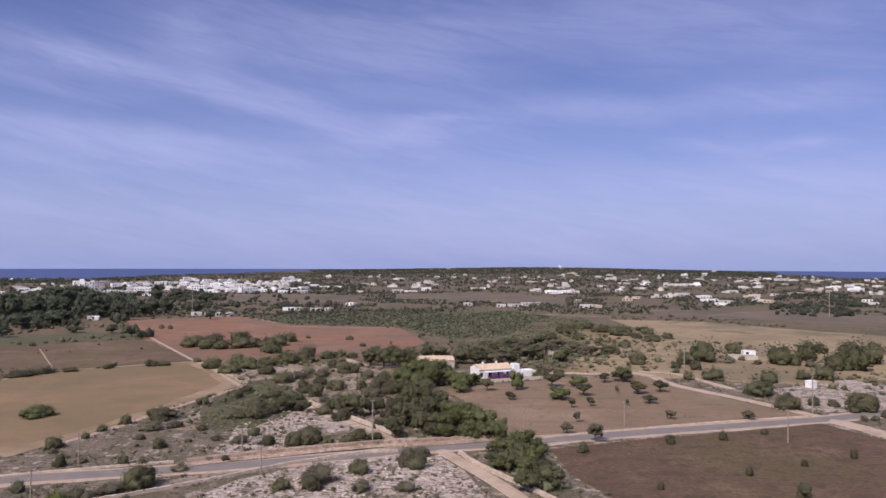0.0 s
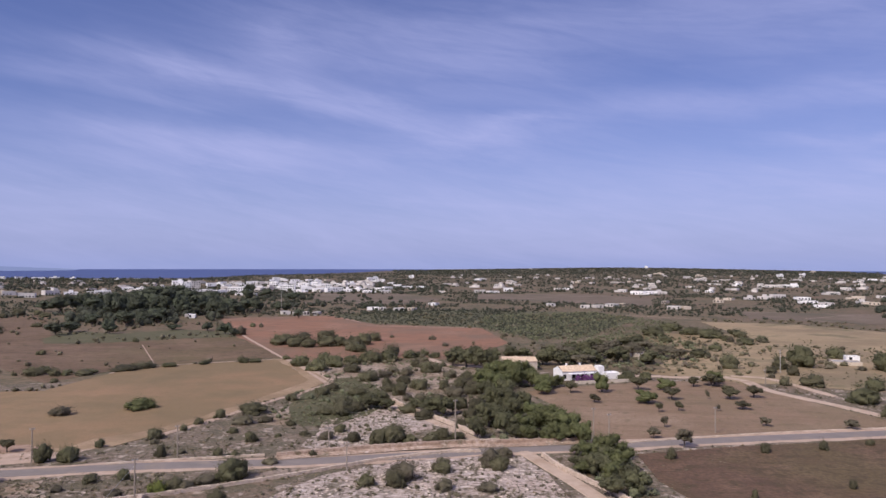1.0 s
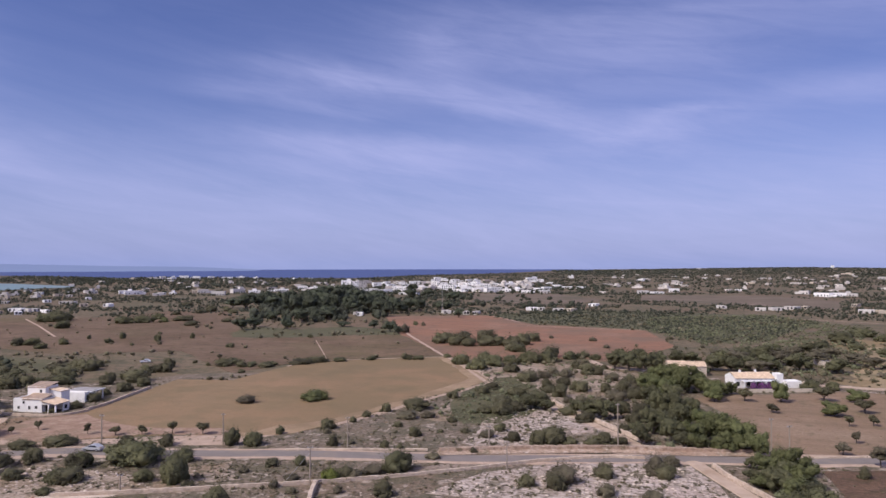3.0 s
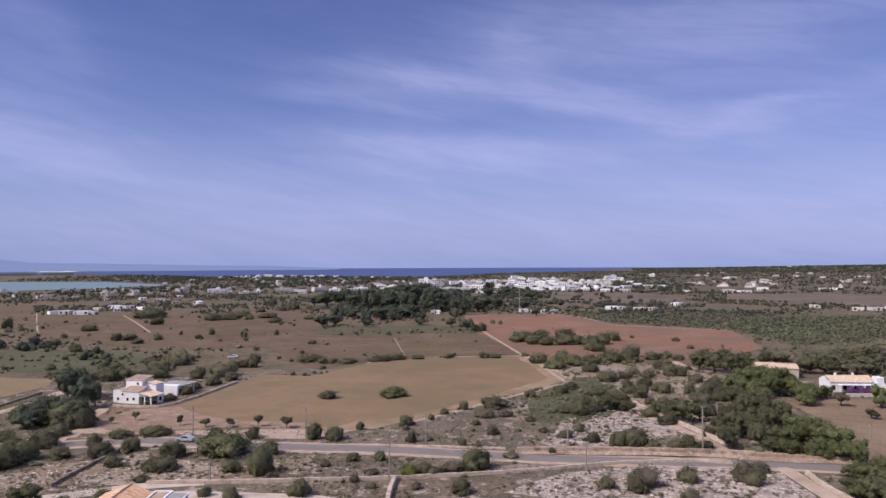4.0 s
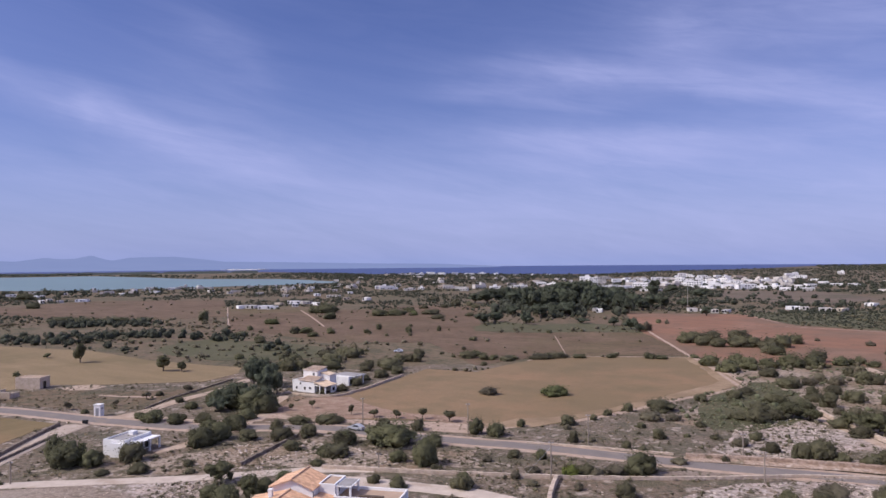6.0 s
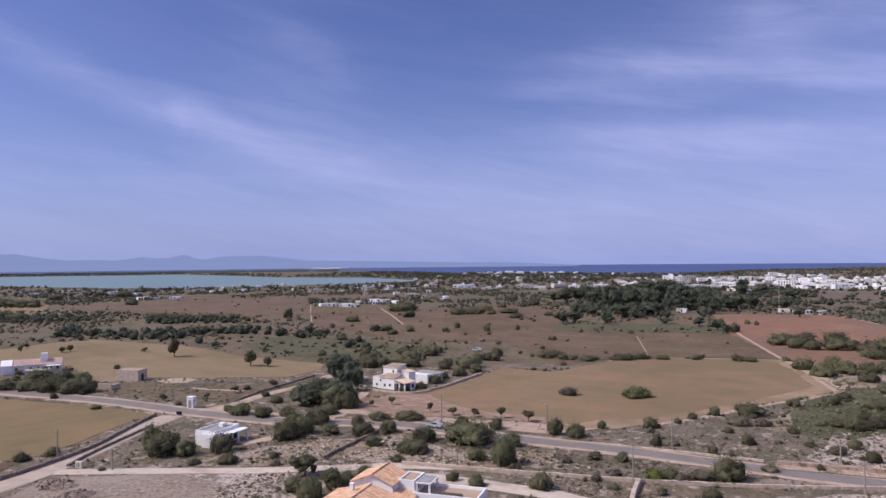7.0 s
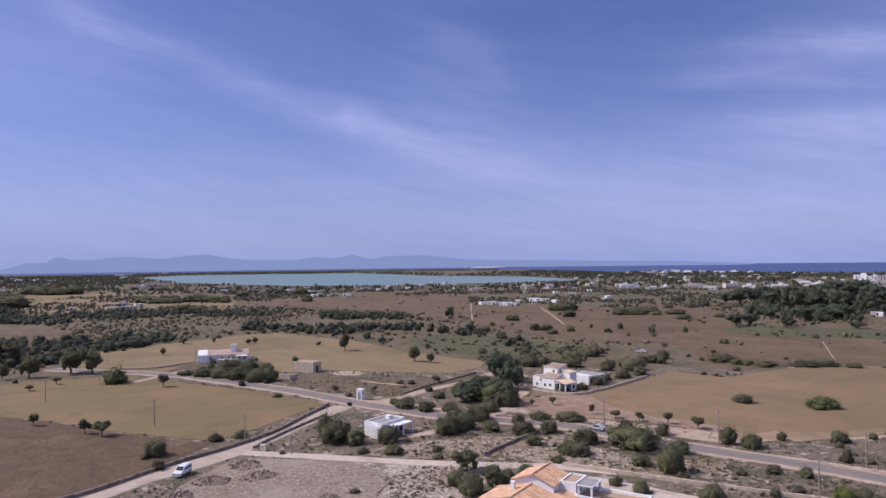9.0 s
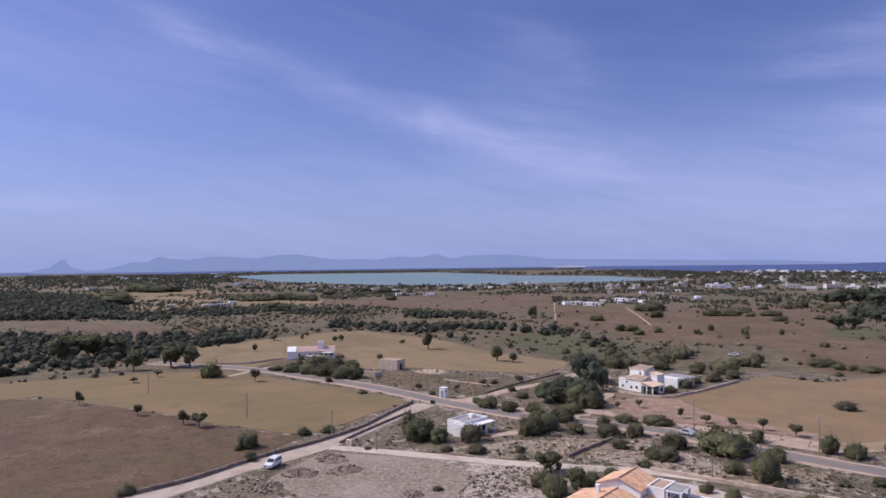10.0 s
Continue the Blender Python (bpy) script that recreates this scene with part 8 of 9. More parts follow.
trees("wood", [(-370.6, 524.7, 22.8, 14.5), (-368.4, 544.5, 21.2, 13.8), (-334.5, 516.5, 21.8, 13.9), (-295.8, 481.7, 20.0, 16.4), (-290.2, 499.2, 20.5, 16.8), (-288.7, 515.3, 23.8, 19.0), (-312.9, 591.5, 27.0, 18.3), (-403.0, 719.6, 29.2, 15.9), (-408.9, 780.7, 38.3, 15.6), (-273.8, 507.6, 18.6, 15.8), (-255.6, 502.3, 16.4, 18.2), (-255.1, 532.4, 20.9, 16.2), (-235.7, 512.6, 15.5, 15.5), (-217.6, 488.3, 12.9, 12.9), (-250.2, 418.5, 17.3, 10.2), (-233.7, 373.7, 9.3, 8.5), (-249.2, 453.2, 16.7, 10.0), (-251.3, 440.2, 16.4, 9.0), (-353.6, 602.8, 24.8, 14.6)], "pine wood", "dark green pine tree of the small wood")
trees("wood", [(-371.4, 594.1, 24.8, 14.7), (-311.0, 623.6, 24.7, 16.8), (-416.0, 631.1, 24.3, 12.2), (-293.6, 632.1, 22.5, 14.6), (-245.0, 561.6, 17.8, 12.8), (-389.9, 533.8, 16.0, 9.6)], "pine wood",
      "dark green pine tree of the small wood")
trees("wood", [(-187.3, 398.7, 8.5, 5.0), (-167.8, 380.4, 10.1, 6.7), (-158.3, 370.5, 6.5, 4.6), (-257.2, 361.0, 12.9, 7.2), (-260.1, 377.8, 13.3, 6.7), (-278.4, 426.0, 12.3, 7.4), (-209.7, 400.1, 10.9, 3.6), (-282.1, 695.1, 18.1, 14.5), (-224.0, 548.2, 17.2, 11.5), (-210.9, 539.8, 14.0, 12.1), (-190.9, 550.0, 11.3, 9.4), (-219.9, 520.7, 13.7, 9.1), (-164.3, 497.6, 10.1, 6.8), (-383.0, 948.5, 19.8, 11.5), (-311.1, 825.0, 17.0, 9.9), (-241.7, 714.4, 18.2, 10.9), (-208.7, 580.0, 11.9, 7.9)], "pine wood", "low dark bushy tree at the wood's edge")
shrubs("pine", [(-1142.6, 35.2, 40.5, 14.7), (-1103.7, 50.8, 39.1, 14.2), (-1087.3, 66.8, 38.6, 14.0), (-1091.9, 84.2, 31.7, 14.1), (-789.8, 123.9, 25.7, 9.0), (-767.3, 133.9, 25.1, 8.8), (-756.4, 145.6, 18.6, 6.2), (-765.4, 164.2, 15.1, 8.8), (-770.1, 173.8, 25.4, 10.2), (-745.5, 185.3, 22.3, 8.0), (-726.1, 191.8, 14.5, 6.7), (-616.9, 125.5, 22.3, 7.1), (-606.9, 136.9, 20.0, 6.0), (-584.8, 143.1, 14.6, 4.9)], "far copses", "dark dense copse of wild trees between far fields")
shrubs("pine", [(-790.8, 5.7, 38.2, 14.0), (-857.1, -3.8, 34.5, 16.6), (-507.7, 213.8, 22.2, 4.4), (-486.8, 221.0, 21.6, 4.3), (-475.4, 234.2, 21.4, 4.3), (-464.1, 247.4, 17.0, 3.8), (-416.7, 372.0, 16.2, 8.1), (-421.0, 367.1, 13.5, 5.4), (-360.7, 375.6, 15.1, 5.9), (-353.0, 384.5, 15.2, 5.9), (-365.0, 412.7, 8.9, 5.3), (-684.7, 263.7, 14.2, 7.1), (-846.6, 243.8, 17.0, 7.1), (-864.0, 325.2, 25.3, 8.9)], "far copses",
       "dark dense copse of wild trees between far fields")
# hedge and scrub islands in the red field
shrubs("olive", [(-120.4, 334.1, 9.8, 6.3), (-110.2, 329.0, 10.1, 6.2), (-103.0, 327.9, 10.0, 5.6), (-96.1, 331.7, 10.1, 6.1), (-90.4, 334.9, 9.5, 5.6), (-83.6, 333.7, 10.0, 6.1), (-79.0, 341.3, 9.6, 6.8), (-77.5, 358.1, 8.9, 5.9), (-78.4, 317.7, 10.6, 5.3), (-121.9, 350.8, 9.0, 4.8), (-114.4, 354.9, 12.1, 5.4), (-103.1, 361.1, 12.1, 6.1)], "red field scrub")
shrubs("pine", [(-87.3, 267.3, 7.8, 5.5), (-77.5, 256.5, 8.7, 5.7), (-73.2, 267.0, 9.0, 5.4), (-68.5, 273.0, 8.2, 4.6), (-63.0, 281.2, 9.4, 5.6), (-55.6, 285.4, 8.5, 5.7), (-49.2, 296.1, 6.3, 3.4), (-45.7, 299.9, 4.4, 3.0), (-38.4, 298.7, 5.4, 2.9), (-74.8, 313.1, 7.8, 4.7), (-81.1, 279.7, 7.1, 4.7)], "red field scrub")
shrubs("dull", [(-71.6, 375.6, 3.1, 1.9), (-48.6, 368.8, 4.2, 2.4), (-38.5, 340.2, 3.9, 2.2), (-25.8, 351.9, 2.3, 1.7), (-164.1, 424.6, 2.9, 2.9), (-179.6, 398.5, 5.6, 5.6), (-158.1, 378.1, 6.6, 5.3)], "field bushes")
shrubs("pine", [(-175.1, 239.5, 8.7, 2.9), (-162.2, 233.4, 4.2, 2.3), (-158.0, 239.5, 7.0, 1.9), (-147.4, 253.3, 7.1, 2.4), (-137.2, 259.1, 7.1, 1.9), (-126.8, 267.0, 6.2, 1.9), (-113.0, 272.9, 5.8, 2.9), (-108.9, 275.2, 6.2, 1.9), (-99.0, 284.8, 4.4, 2.0), (-152.4, 252.4, 4.8, 1.9)], "field hedge")

# ---- scrub, woods and stones ----
NEAR = [polar(a, 92) for a in range(-45, 112, 6)] + [polar(a, 260) for a in range(111, -46, -6)]
HOUSE_KEEP = [FIELD_OUT["field_15"], [polar(55, 100), polar(43, 100), polar(40, 138), polar(56, 138)]]
scatter("garrigue_scrub", [NEAR], 9.0, (0.5, 1.7), 0.6, SMALL_BUSH, M_SCRUB, "low grey-green garrigue scrub on stony ground", "scrub", 1, clump=0.4, clump_scale=0.05, also=HOUSE_KEEP)
scatter("dwarf_scrub", [NEAR], 38.0, (0.25, 0.9), 0.6, TINY_BUSH, M_SCRUB, "dwarf scrub and dry herbs on stony ground", "scrub", 21, clump=0.3, clump_scale=0.09, also=HOUSE_KEEP)
YARD_SCRUB = [polar(a, 104) for a in range(28, 66, 4)] + [polar(a, 158) for a in range(64, 26, -4)]
scatter("herb_cover", [YARD_SCRUB], 55.0, (0.4, 1.1), 0.5, TINY_BUSH, M_SCRUB, "low grey-green herbs covering stony ground", "scrub", 61, clump=0.3, clump_scale=0.07, also=HOUSE_KEEP)
scatter("roadside_scrub", [YARD_SCRUB], 0.75, (1.2, 3.2), 0.7, MID_BUSH, M_SCRUB, "rounded grey-green bushes between stones", "scrub", 62, clump=0.4, clump_scale=0.05, also=HOUSE_KEEP)
GARDEN = [polar(a, r) for a, r in ((77.2, 268), (77.0, 284), (74.5, 283), (72.8, 278), (71.5, 268), (71.3, 243), (73.0, 240), (75.3, 254))]
scatter("farm_garden", [GARDEN], 9.0, (1.6, 4.0), 0.8, MID_BUSH, M_WOODS, "dense dark green garden before the farmhouse", "thicket", 63)
scatter("dry_grass", [NEAR], 17.0, (0.3, 0.9), 0.45, TINY_BUSH, M_GRASS, "dry straw-coloured grass tufts", "grass", 2, clump=0.3, clump_scale=0.08, also=HOUSE_KEEP)
TUFTS = [FIELD_OUT["field_6"], FIELD_OUT["field_9"], FIELD_OUT["field_5"]]
scatter("orchard_weeds", [FIELD_OUT["field_5"]], 38.0, (0.2, 0.7), 0.35, TINY_BUSH, M_GRASS, "dry weeds over tilled orchard earth", "weeds", 47, avoid=False, clump=0.3, clump_scale=0.06)
scatter("field_weeds", TUFTS, 7.0, (0.2, 0.6), 0.45, TINY_BUSH, M_SCRUB, "dry weeds scattered over fallow fields", "weeds", 22, clump=0.45, clump_scale=0.06, avoid=False)
scatter("loose_stones", [[(-50.7, 176.6), (-42.0, 193.2), (-28.1, 183.0), (-13.5, 165.4), (-13.2, 162.5), (-32.2, 152.6), (-48.0, 150.0)], [(-44.4, 115.3), (-37.7, 130.4), (-25.2, 141.5), (-7.4, 147.6), (-0.3, 147.6), (4.1, 136.1), (9.9, 115.9)], [(-129.6, 77.2), (-131.7, 91.9), (-122.1, 104.5), (-98.3, 107.2), (-91.2, 112.9), (-85.3, 105.6), (-112.0, 86.6), (-120.8, 77.3)], [(-122.1, 60.8), (-120.7, 67.5), (-109.5, 79.7), (-104.7, 70.0), (-104.1, 53.8)]],
        140.0, (0.25, 1.0), 0.7, STONES, M_LIME, "loose pale limestone rubble", "stones", 3, clump=0.35, clump_scale=0.15)
scatter("yard_stones", [[(-115.4, 29.6), (-130.0, 26.3), (-142.3, 42.4), (-121.5, 65.4), (-102.7, 51.0)]], 48.0, (0.15, 0.75), 0.6, STONES, M_STONE, "broken stone strewn over bare earth", "stones", 24, avoid=False, clump=0.3, clump_scale=0.2)
scatter("field_stones", [NEAR], 17.0, (0.2, 0.6), 0.6, STONES, M_LIME, "small pale stones between scrub", "stones", 23, clump=0.5, clump_scale=0.12, also=HOUSE_KEEP)


def stone_line(points, label, seed, spread=0.5, per_m=5, sizes=(0.25, 0.7)):
    """A tumbled row of loose stones along a line."""
    rng = np.random.default_rng(seed)
    V, F, n = [], [], 0
    line = smooth_line(points, 1.0)
    for p in line:
        for k in range(rng.integers(2, per_m + 2)):
            tv, tf = STONES[rng.integers(0, len(STONES))]
            V.append(tv * rng.uniform(*sizes) + (p.x + rng.normal() * spread, p.y + rng.normal() * spread, rng.uniform(0, 0.3)))
            F.append(tf + n)
            n += len(tv)
    return tagged(new("stone_line", mesh_arrays("stone_line", np.concatenate(V), np.concatenate(F), M_STONE)), label, "stones", kind="stuff")


stone_line([(-106.8, 53.6), (-109.8, 60.2), (-114.4, 70.1), (-116.9, 78.2)], "collapsed line of grey stones", 10)
stone_line([(-50.7, 140.0), (-41.6, 144.6), (-31.5, 149.2), (-21.5, 152.8), (-11.7, 155.9), (-0.7, 158.6)], "loose stones along the road bank", 11, spread=0.9, per_m=4, sizes=(0.2, 0.5))
stone_line([(-55.4, 119.9), (-46.9, 126.3), (-40.9, 131.1), (-35.0, 136.3), (-28.8, 141.3), (-21.5, 145.9), (-16.0, 148.6), (-9.5, 150.0)], "stones fallen from the wall", 12, spread=0.45, per_m=4, sizes=(0.2, 0.5))
stone_line([(3.5, 149.0), (6.5, 141.1), (11.3, 132.3), (14.9, 126.4), (19.2, 118.7)], "stones fallen from the wall", 13, spread=0.4, per_m=4, sizes=(0.2, 0.55))


def heap(x, y, w, d, h, seed, turn):
    """A mound of quarry rubble."""
    rng = np.random.default_rng(seed)
    rings, seg = 7, 22
    verts, faces = [(0, 0, h)], []
    for i in range(1, rings + 1):
        for k in range(seg):
            a = 2 * math.pi * k / seg
            s = i / rings * (1 + 0.18 * math.sin(2 * a + seed) + 0.1 * math.sin(5 * a))
            z = h * (1 - (i / rings) ** 1.6) * rng.uniform(0.75, 1.2) if i < rings else -0.1
            verts.append((w / 2 * s * math.cos(a), d / 2 * s * math.sin(a), z))
    for k in range(seg):
        faces.append((0, 1 + k, 1 + (k + 1) % seg))
    for i in range(rings - 1):
        for k in range(seg):
            a, b = 1 + i * seg + k, 1 + i * seg + (k + 1) % seg
            faces.append((a, a + seg, b + seg, b))
    V, F, n = [], [], 0
    for i in range(70):
        r, a = math.sqrt(rng.uniform(0, 1)), rng.uniform(0, 6.28)
        tv, tf = STONES[i % len(STONES)]
        s = rng.uniform(0.3, 0.75)
        V.append(tv * s + (w / 2 * r * math.cos(a), d / 2 * r * math.sin(a), h * (1 - r ** 1.6)))
        F.append(tf + n)
        n += len(tv)
    ob = thing("rubble_heap", pose(x, y, 0.04, 0, 0, turn), "heap of brown quarry rubble on bare earth", "rubble heap", "rubble heaps")
    part("mound", mesh_of("mound", verts, faces, M_RUBBLE), None, ob)
    tagged(part("rubble", mesh_arrays("rubble", np.concatenate(V), np.concatenate(F), M_DARKSTONE), None, ob), kind="stuff")


for i, (x, y, w, h) in enumerate([(-139.9, 40.1, 7.5, 1.7), (-132.8, 32.0, 6.9, 2.1), (-131.0, 40.3, 6.9, 1.6), (-127.1, 25.2, 6.1, 1.5), (-112.3, 46.7, 4.1, 0.8)]):
    heap(x, y, w * 1.1, w * 0.8, min(0.9, h * 0.5), 90 + i, 30 + 40 * i)
BELT = [[(-13.5, 227.3), (-2.9, 220.0), (13.6, 162.7), (-2.1, 156.4), (-11.3, 159.1), (-11.5, 192.8)], [(-18.6, 261.8), (-9.1, 253.5), (9.0, 227.8), (-13.5, 227.3)], [(10.8, 157.2), (19.0, 159.2), (21.6, 139.7), (23.0, 126.0), (15.7, 124.2), (11.6, 139.1)]]
scatter("green_thicket", BELT, 7.0, (1.6, 4.0), 0.9, MID_BUSH, M_MAQUIS, "dense green thicket of shrubs", "thicket", 4, avoid=True)
scatter("belt_undergrowth", [[(-63.2, 265.3), (-39.9, 287.3), (-15.6, 262.5), (-9.5, 159.6), (-16.4, 165.9), (-35.7, 198.7), (-42.4, 178.1)]], 4.5, (0.8, 2.6), 0.75, MID_BUSH, M_SCRUB, "mixed grey-green scrub with pale gaps", "scrub", 44, clump=0.42, clump_scale=0.06)
MAQUIS = [[(-57.3, 271.4), (-40.0, 347.6), (-1.0, 375.0), (49.2, 526.9), (85.1, 383.5), (64.6, 267.0), (32.2, 273.5), (3.7, 272.9), (-30.4, 264.8)], [(-91.1, 265.1), (-80.1, 280.3), (-51.9, 287.6), (-29.3, 276.8), (-11.2, 260.6), (-10.7, 190.0), (-33.2, 190.6), (-47.9, 181.9), (-64.1, 195.8)], [(-71.3, 171.9), (-62.7, 219.0), (-41.8, 206.2), (-44.6, 180.2), (-62.7, 169.4)]]
scatter("maquis", [[(3.7, 274.4), (8.7, 349.5), (36.2, 395.7), (80.6, 422.0), (85.1, 346.6), (67.3, 290.1), (35.0, 275.0)]], 7.5, (1.0, 3.2), 0.75, FAR_BUSH, M_MAQUIS, "dense olive-green maquis shrubs", "scrub", 5, clump=0.12, clump_scale=0.04)
scatter("far_maquis", [[(-32.2, 544.9), (55.0, 599.1), (95.7, 500.7), (86.8, 423.6), (34.9, 381.3), (6.3, 361.1), (-25.4, 429.3)]], 13.0, (0.9, 2.6), 0.75, VERY_FAR, M_MAQUIS, "dense olive-green maquis behind the red field", "scrub", 35, clump=0.12, clump_scale=0.04)
scatter("green_carpet", [[(-59.8, 169.5), (-66.3, 197.4), (-66.4, 219.6), (-66.4, 239.8), (-57.1, 247.3), (-45.9, 220.3), (-39.2, 198.4), (-41.0, 181.0), (-47.3, 171.1), (-53.1, 166.7)]], 40.0, (0.5, 1.5), 0.5, TINY_BUSH, M_MAQUIS, "low green carpet of herbs and dwarf shrubs", "scrub", 45, clump=0.2, clump_scale=0.05)
scatter("rock_bushes", [[(-44.4, 115.3), (-37.7, 130.4), (-25.2, 141.5), (-7.4, 147.6), (-0.3, 147.6), (4.1, 136.1), (9.9, 115.9)], [(-50.7, 176.6), (-42.0, 193.2), (-28.1, 183.0), (-13.5, 165.4), (-32.2, 152.6), (-48.0, 150.0)]], 2.2, (0.8, 2.2), 0.75, MID_BUSH, M_SCRUB, "small wispy bushes between pale rocks", "scrub", 48, clump=0.3, clump_scale=0.1)
scatter("rock_tufts", [[(-44.4, 115.3), (-37.7, 130.4), (-25.2, 141.5), (-7.4, 147.6), (-0.3, 147.6), (4.1, 136.1), (9.9, 115.9)], [(-50.7, 176.6), (-42.0, 193.2), (-28.1, 183.0), (-13.5, 165.4), (-32.2, 152.6), (-48.0, 150.0)], [(-122.1, 60.8), (-120.7, 67.5), (-109.5, 79.7), (-104.7, 70.0), (-104.1, 53.8)]], 50.0, (0.3, 1.0), 0.6, TINY_BUSH, M_SCRUB, "dry tufts and herbs between rocks", "scrub", 46, clump=0.35, clump_scale=0.12)
scatter("rock_scrub", MAQUIS[1:], 4.5, (0.8, 2.6), 0.7, MID_BUSH, M_MAQUIS, "grey-green shrubs between pale rocks", "scrub", 25, clump=0.35, clump_scale=0.06)
scatter("plantation", [[(-158.3, 525.5), (-105.0, 608.8), (-1.0, 607.1), (-0.9, 390.1), (-18.3, 433.3), (-26.8, 442.5), (-100.1, 463.5)]] + [[(-10.1, 535.4), (55.0, 589.0), (85.1, 539.8), (38.0, 406.7), (5.0, 375.2), (-22.0, 432.7)]], 7.5, (1.4, 2.6), 0.7, VERY_FAR, M_WOODS,
        "dense green plantation of low trees", "woodland", 6, avoid=False)
PINES = [[(-295.4, 429.0), (-352.3, 507.5), (-393.9, 641.7), (-412.1, 779.3), (-286.2, 635.7), (-209.1, 474.2), (-205.5, 442.1), (-239.7, 510.5), (-254.7, 495.7), (-218.4, 424.8), (-248.4, 419.4)], [(265.0, 572.8), (372.4, 791.0), (484.5, 979.0), (545.5, 948.2), (337.0, 551.5), (287.6, 537.7)], [(-599.7, -77.1), (-1302.0, -167.4), (-976.3, -26.0), (-759.6, 3.0), (-550.4, 12.5), (-582.2, -15.5)],
         [(-475.3, 192.4), (-526.5, 218.0), (-468.4, 263.5), (-418.8, 235.6)], [(-353.1, -41.6), (-477.8, -56.3), (-409.1, -10.9), (-411.2, 11.9), (-435.5, 56.5), (-407.0, 70.5), (-346.7, 21.3), (-318.3, 3.2)]]
scatter("pine_wood", PINES[:1], 1.5, (4.5, 9.5), 1.15, FAR_BUSH, M_WOODS, "dark green pine wood", "woodland", 7, avoid=False)
scatter("pine_copse", PINES[1:2], 1.0, (3.5, 9.0), 0.9, FAR_BUSH, M_WOODS, "dark green pine copse between the far houses", "woodland", 71, avoid=False, clump=0.36, clump_scale=0.012)
LANE_SCRUB = [polar(a, r) for a, r in ((2, 262), (-10, 262), (-17, 255), (-24, 265), (-34, 270), (-36, 470), (-24, 450), (-14, 440), (-8, 400))]
scatter("lane_scrub", [LANE_SCRUB], 1.1, (1.2, 4.2), 0.75, FAR_BUSH, M_SCRUB, "dark bushes scattered over tan stony ground", "scrub", 72, clump=0.36, clump_scale=0.025)
scatter("lane_herbs", [LANE_SCRUB], 3.5, (0.5, 1.4), 0.6, TINY_BUSH, M_SCRUB, "low herbs over tan stony ground", "scrub", 73, clump=0.3, clump_scale=0.03)
CAROBS = [polar(a, r) for a, r in ((98.5, 300), (91, 308), (86, 326), (83.5, 350), (79, 392), (79, 424), (84, 424), (91, 440), (98.5, 490))]
scatter("carob_belt", [CAROBS], 3.9, (3.4, 7.4), 0.85, FAR_BUSH, M_WOODS, "dark belt of carob trees at the field edge", "woodland", 17, avoid=False, clump=0.08, clump_scale=0.04)
scatter("dark_wood", PINES[2:3], 2.8, (5.5, 11.0), 0.75, VERY_FAR, M_WOODS, "dense dark wood beyond the fields", "woodland", 18, avoid=False)
PASTURE = [polar(a, r) for a, r in ((58, 352), (64, 345), (72, 360), (74, 470), (66, 455), (60, 405))]
scatter("pasture_trees", [PASTURE], 0.9, (2.6, 6.8), 1.05, FAR_BUSH, M_WOODS, "dark wild trees scattered over rough pasture", "woodland", 19, clump=0.4, clump_scale=0.02)
BELTS = [[(-665.8, -41.2), (-623.7, 14.1), (-692.3, 151.5), (-590.4, 157.3), (-529.8, 18.8)],
         [polar(a, r) for a, r in ((71, 540), (79, 560), (86, 600), (86, 660), (78, 640), (71, 590))], [(-295.7, 220.0), (-221.5, 172.8), (-202.3, 162.9), (-204.2, 172.4), (-230.6, 188.8), (-273.2, 216.8)], [(-580.0, 109.2), (-630.8, 128.4), (-585.8, 142.0), (-550.3, 129.0)], [(-808.7, 116.7), (-900.9, 136.5), (-832.5, 175.9), (-749.1, 155.3)]]
FIELD_BELT = [[polar(a, r) for a, r in ((74, 437), (70.3, 412), (67.4, 388), (63.5, 408), (60.6, 408), (54.7, 364), (54.5, 388), (60.6, 442), (67, 436), (74, 478))],
              [polar(a, r) for a, r in ((68, 502), (64.3, 480), (60.6, 475), (60.6, 505), (68, 540))]]
scatter("field_belt", FIELD_BELT, 3.8, (3.0, 7.0), 0.95, FAR_BUSH, M_WOODS, "dense dark belt of wild trees behind the stubble field", "woodland", 81, avoid=False, clump=0.14, clump_scale=0.03)
scatter("shrub_belt", BELTS, 4.2, (1.6, 6.0), 0.85, FAR_BUSH, M_WOODS, "belt of dark wild shrubs and low trees", "scrub", 8, clump=0.3, clump_scale=0.03)
ROUGH = [[(-430.1, 12.5), (-494.4, 47.0), (-531.9, 92.2), (-468.0, 124.6), (-396.3, 112.0), (-388.1, 73.0), (-393.7, 37.4)], [(-520.2, 32.0), (-590.4, 157.3), (-506.3, 204.9), (-449.5, 149.8), (-529.1, 87.8)]]
scatter("rough_pasture_scrub", ROUGH, 3.2, (1.2, 4.2), 0.8, FAR_BUSH, M_SCRUB, "grey-green bushes over rough pasture", "scrub", 28, clump=0.35, clump_scale=0.03)
HEATH = [FIELD_OUT[n] for n in ("field_2", "field_3", "field_14", "field_12", "field_13", "field_22")]
scatter("heath_bushes", HEATH, 0.13, (1.0, 4.0), 0.8, FAR_BUSH, M_SCRUB, "single low bushes on brown heath", "scrub", 26, avoid=False, clump=0.3, clump_scale=0.015)
scatter("heath_herbs", HEATH[:3] + HEATH[5:], 1.5, (0.3, 0.9), 0.45, TINY_BUSH, M_SCRUB, "dry herbs on brown heath", "weeds", 27, avoid=False, clump=0.4, clump_scale=0.02)
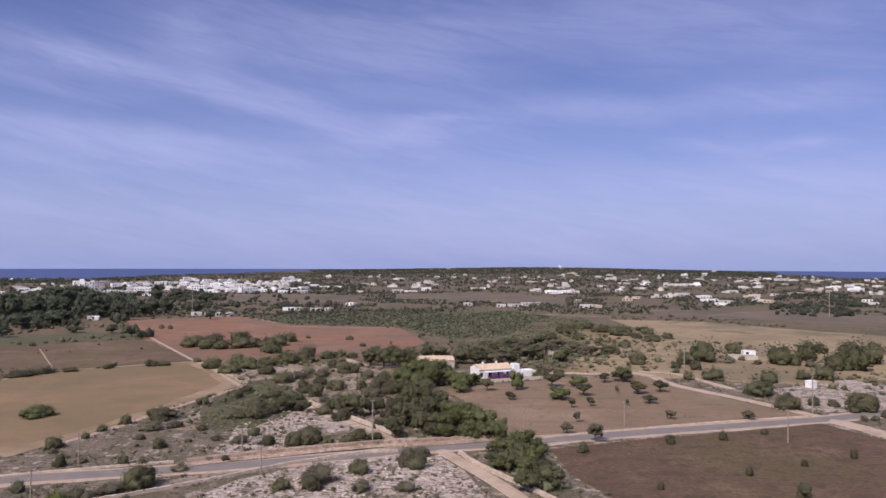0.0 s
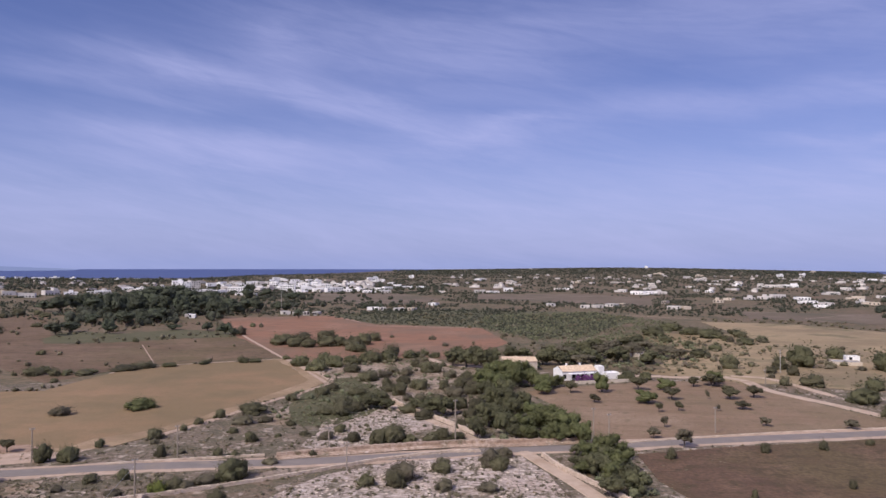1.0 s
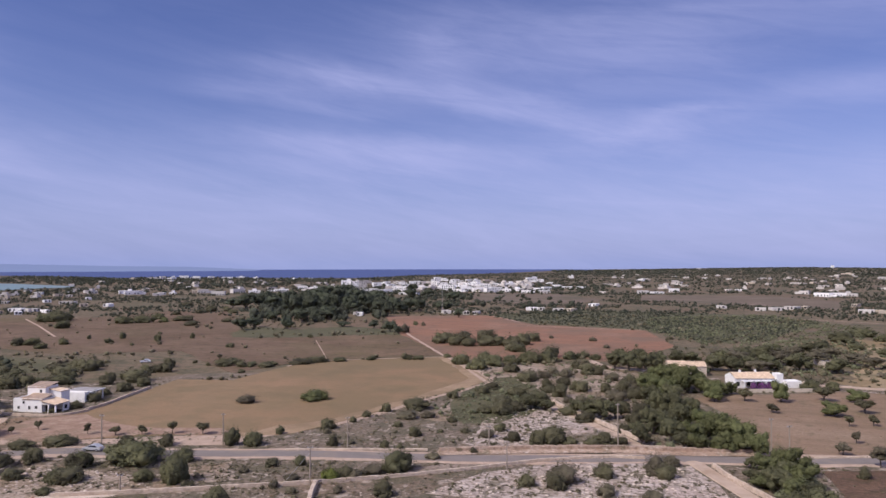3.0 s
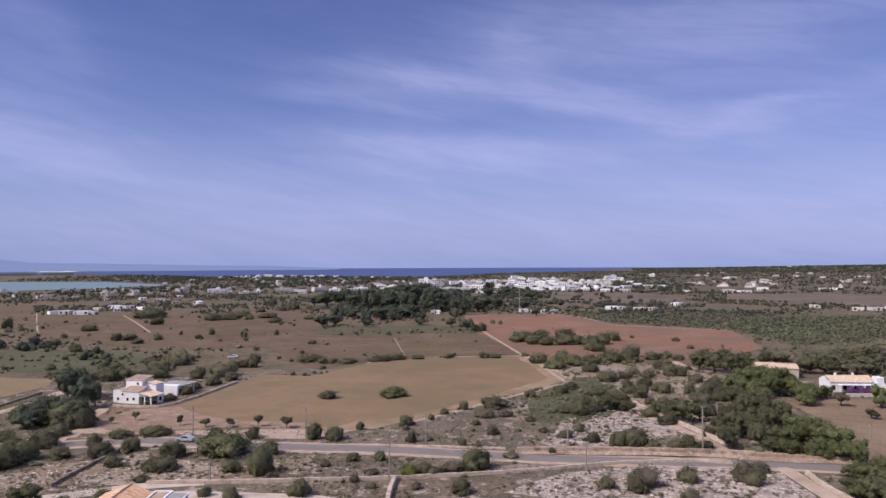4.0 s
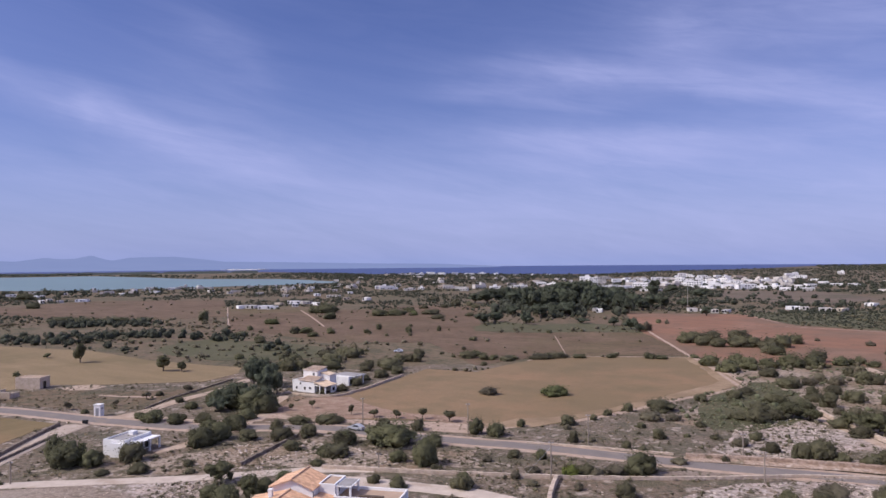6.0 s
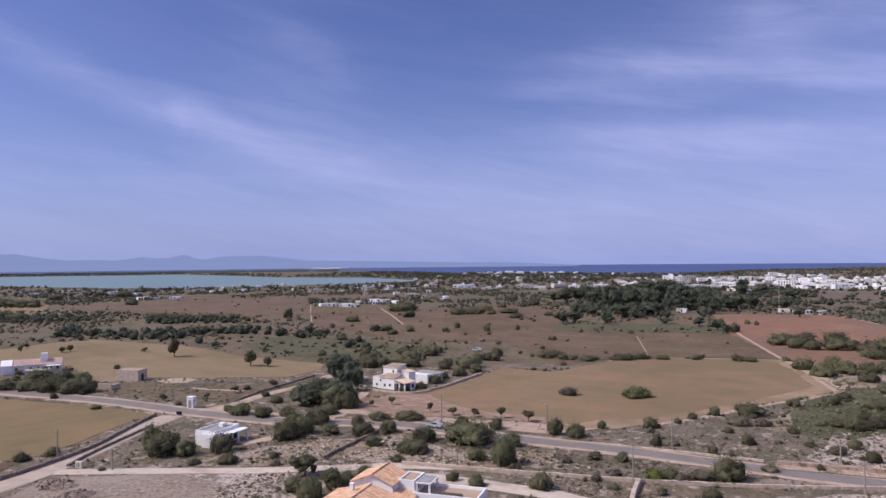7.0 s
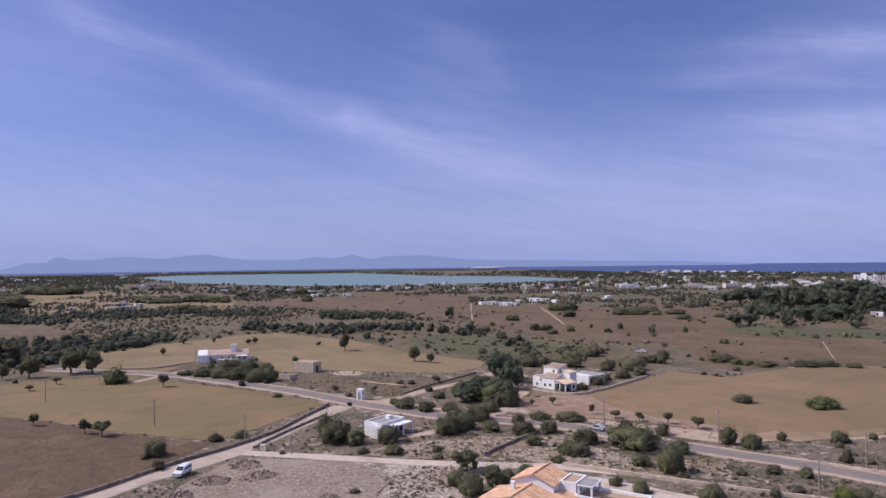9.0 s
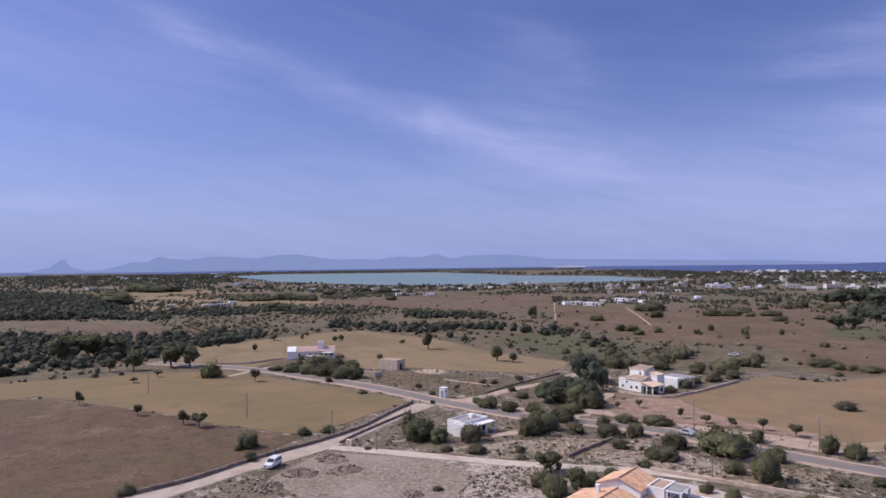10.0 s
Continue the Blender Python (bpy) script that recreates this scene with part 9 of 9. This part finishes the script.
MIDDLE = [polar(a, 255) for a in range(-42, 108, 6)] + [polar(a, 560) for a in range(107, -43, -6)]
scatter("open_scrub", [MIDDLE], 2.2, (1.2, 4.0), 0.75, FAR_BUSH, M_SCRUB, "scattered scrub bushes across the plain", "scrub", 9, clump=0.48, clump_scale=0.014)
BEYOND = [polar(a, 560) for a in range(-42, 108, 6)] + [polar(a, 1000) for a in range(107, -43, -6)]
scatter("hedge_scrub", [BEYOND], 3.4, (1.6, 4.6), 0.8, VERY_FAR, M_WOODS, "hedges and scrub between far fields", "scrub", 29, clump=0.42, clump_scale=0.012)
FARTHER = [polar(a, 1000) for a in range(-40, 106, 6)] + [polar(a, 3000) for a in range(105, -41, -6)]
LAGOON_KEEP = [polar(a, EYE / -e) for a, e in [(47.2, -0.0294), (51.5, -0.0317), (60.6, -0.0343), (69.8, -0.0337), (77.6, -0.0272), (81.4, -0.0183)]] + [polar(a, 3300) for a in (80, 70, 60, 52)]
scatter("far_woods", [FARTHER], 0.42, (3.0, 8.5), 0.75, VERY_FAR, M_WOODS, "far patches of wood and hedges", "woodland", 10, clump=0.36, clump_scale=0.007, also=[LAGOON_KEEP])
COAST_WOOD = [[(-2184.1, 315.4), (-2549.8, 519.6), (-2410.3, 804.7), (-2316.1, 1070.5), (-2579.9, 1192.5), (-3032.7, 858.9), (-3270.2, 472.4)], [(-2316.1, 1070.5), (-1790.0, 1008.7), (-1581.5, 976.8), (-1881.6, 1183.2), (-2244.2, 1217.7)], [(-1611.5, 995.3), (-1359.3, 1081.7), (-1068.6, 990.4), (-1020.8, 1182.4), (-915.6, 1307.6), (-1034.4, 1477.5), (-1239.2, 1435.5), (-1536.5, 1539.7), (-1865.4, 1606.6), (-1975.3, 1449.3)], [(-1263.7, 1166.3), (-1191.7, 1301.6), (-996.1, 1364.2), (-695.3, 1265.7), (-814.0, 1539.9), (-1025.9, 1613.1), (-1371.6, 1595.6), (-1703.1, 1595.7)], [(-830.8, 1319.6), (-741.2, 1411.1), (-661.1, 1513.2), (-724.9, 1864.8), (-804.1, 1714.2), (-948.4, 1630.8)]]
SHORE_WOOD = [[(-1159.8, 175.8), (-1193.0, 337.7), (-1005.7, 464.6), (-923.4, 622.4), (-911.8, 847.5), (-766.3, 767.5), (-745.1, 592.6), (-830.8, 383.7), (-917.8, 222.6)], [(-3218.7, -308.5), (-2852.8, 83.2), (-2541.4, 330.7), (-1621.8, 251.8), (-1118.2, 106.5), (-1394.1, 40.6), (-1512.6, -145.0)], [(-934.5, 868.5), (-898.0, 1116.2), (-768.2, 1257.5), (-624.3, 1021.6), (-724.8, 900.7), (-782.7, 783.9)]]
scatter("coast_wood", COAST_WOOD + SHORE_WOOD, 0.21, (6.0, 11.0), 0.7, VERY_FAR, M_WOODS, "low dark coastal wood behind the shore", "woodland", 30, avoid=False)
scatter("far_trees", [[(-583.4, 927.0), (-509.9, 971.2), (-327.6, 879.7), (-209.2, 857.8), (-78.2, 677.8), (-109.4, 609.3), (-203.3, 627.5), (-229.1, 525.3), (-327.4, 520.7)], [(-583.2, 1243.6), (-356.7, 1461.4), (-149.3, 1292.9), (-107.4, 930.8), (-388.9, 829.7)]], 0.25, (5.0, 9.0), 0.8, FAR_BUSH, M_WOODS,
        "trees between the town houses", "woodland", 11, avoid=False)
RIDGE = [polar(a, 2600) for a in range(-26, 12, 3)] + [polar(a, 4400) for a in range(11, -27, -3)]
scatter("ridge_wood", [RIDGE], 0.11, (9.0, 18.0), 0.5, VERY_FAR, M_WOODS, "dark wood on the far low ridge", "woodland", 12, avoid=False)
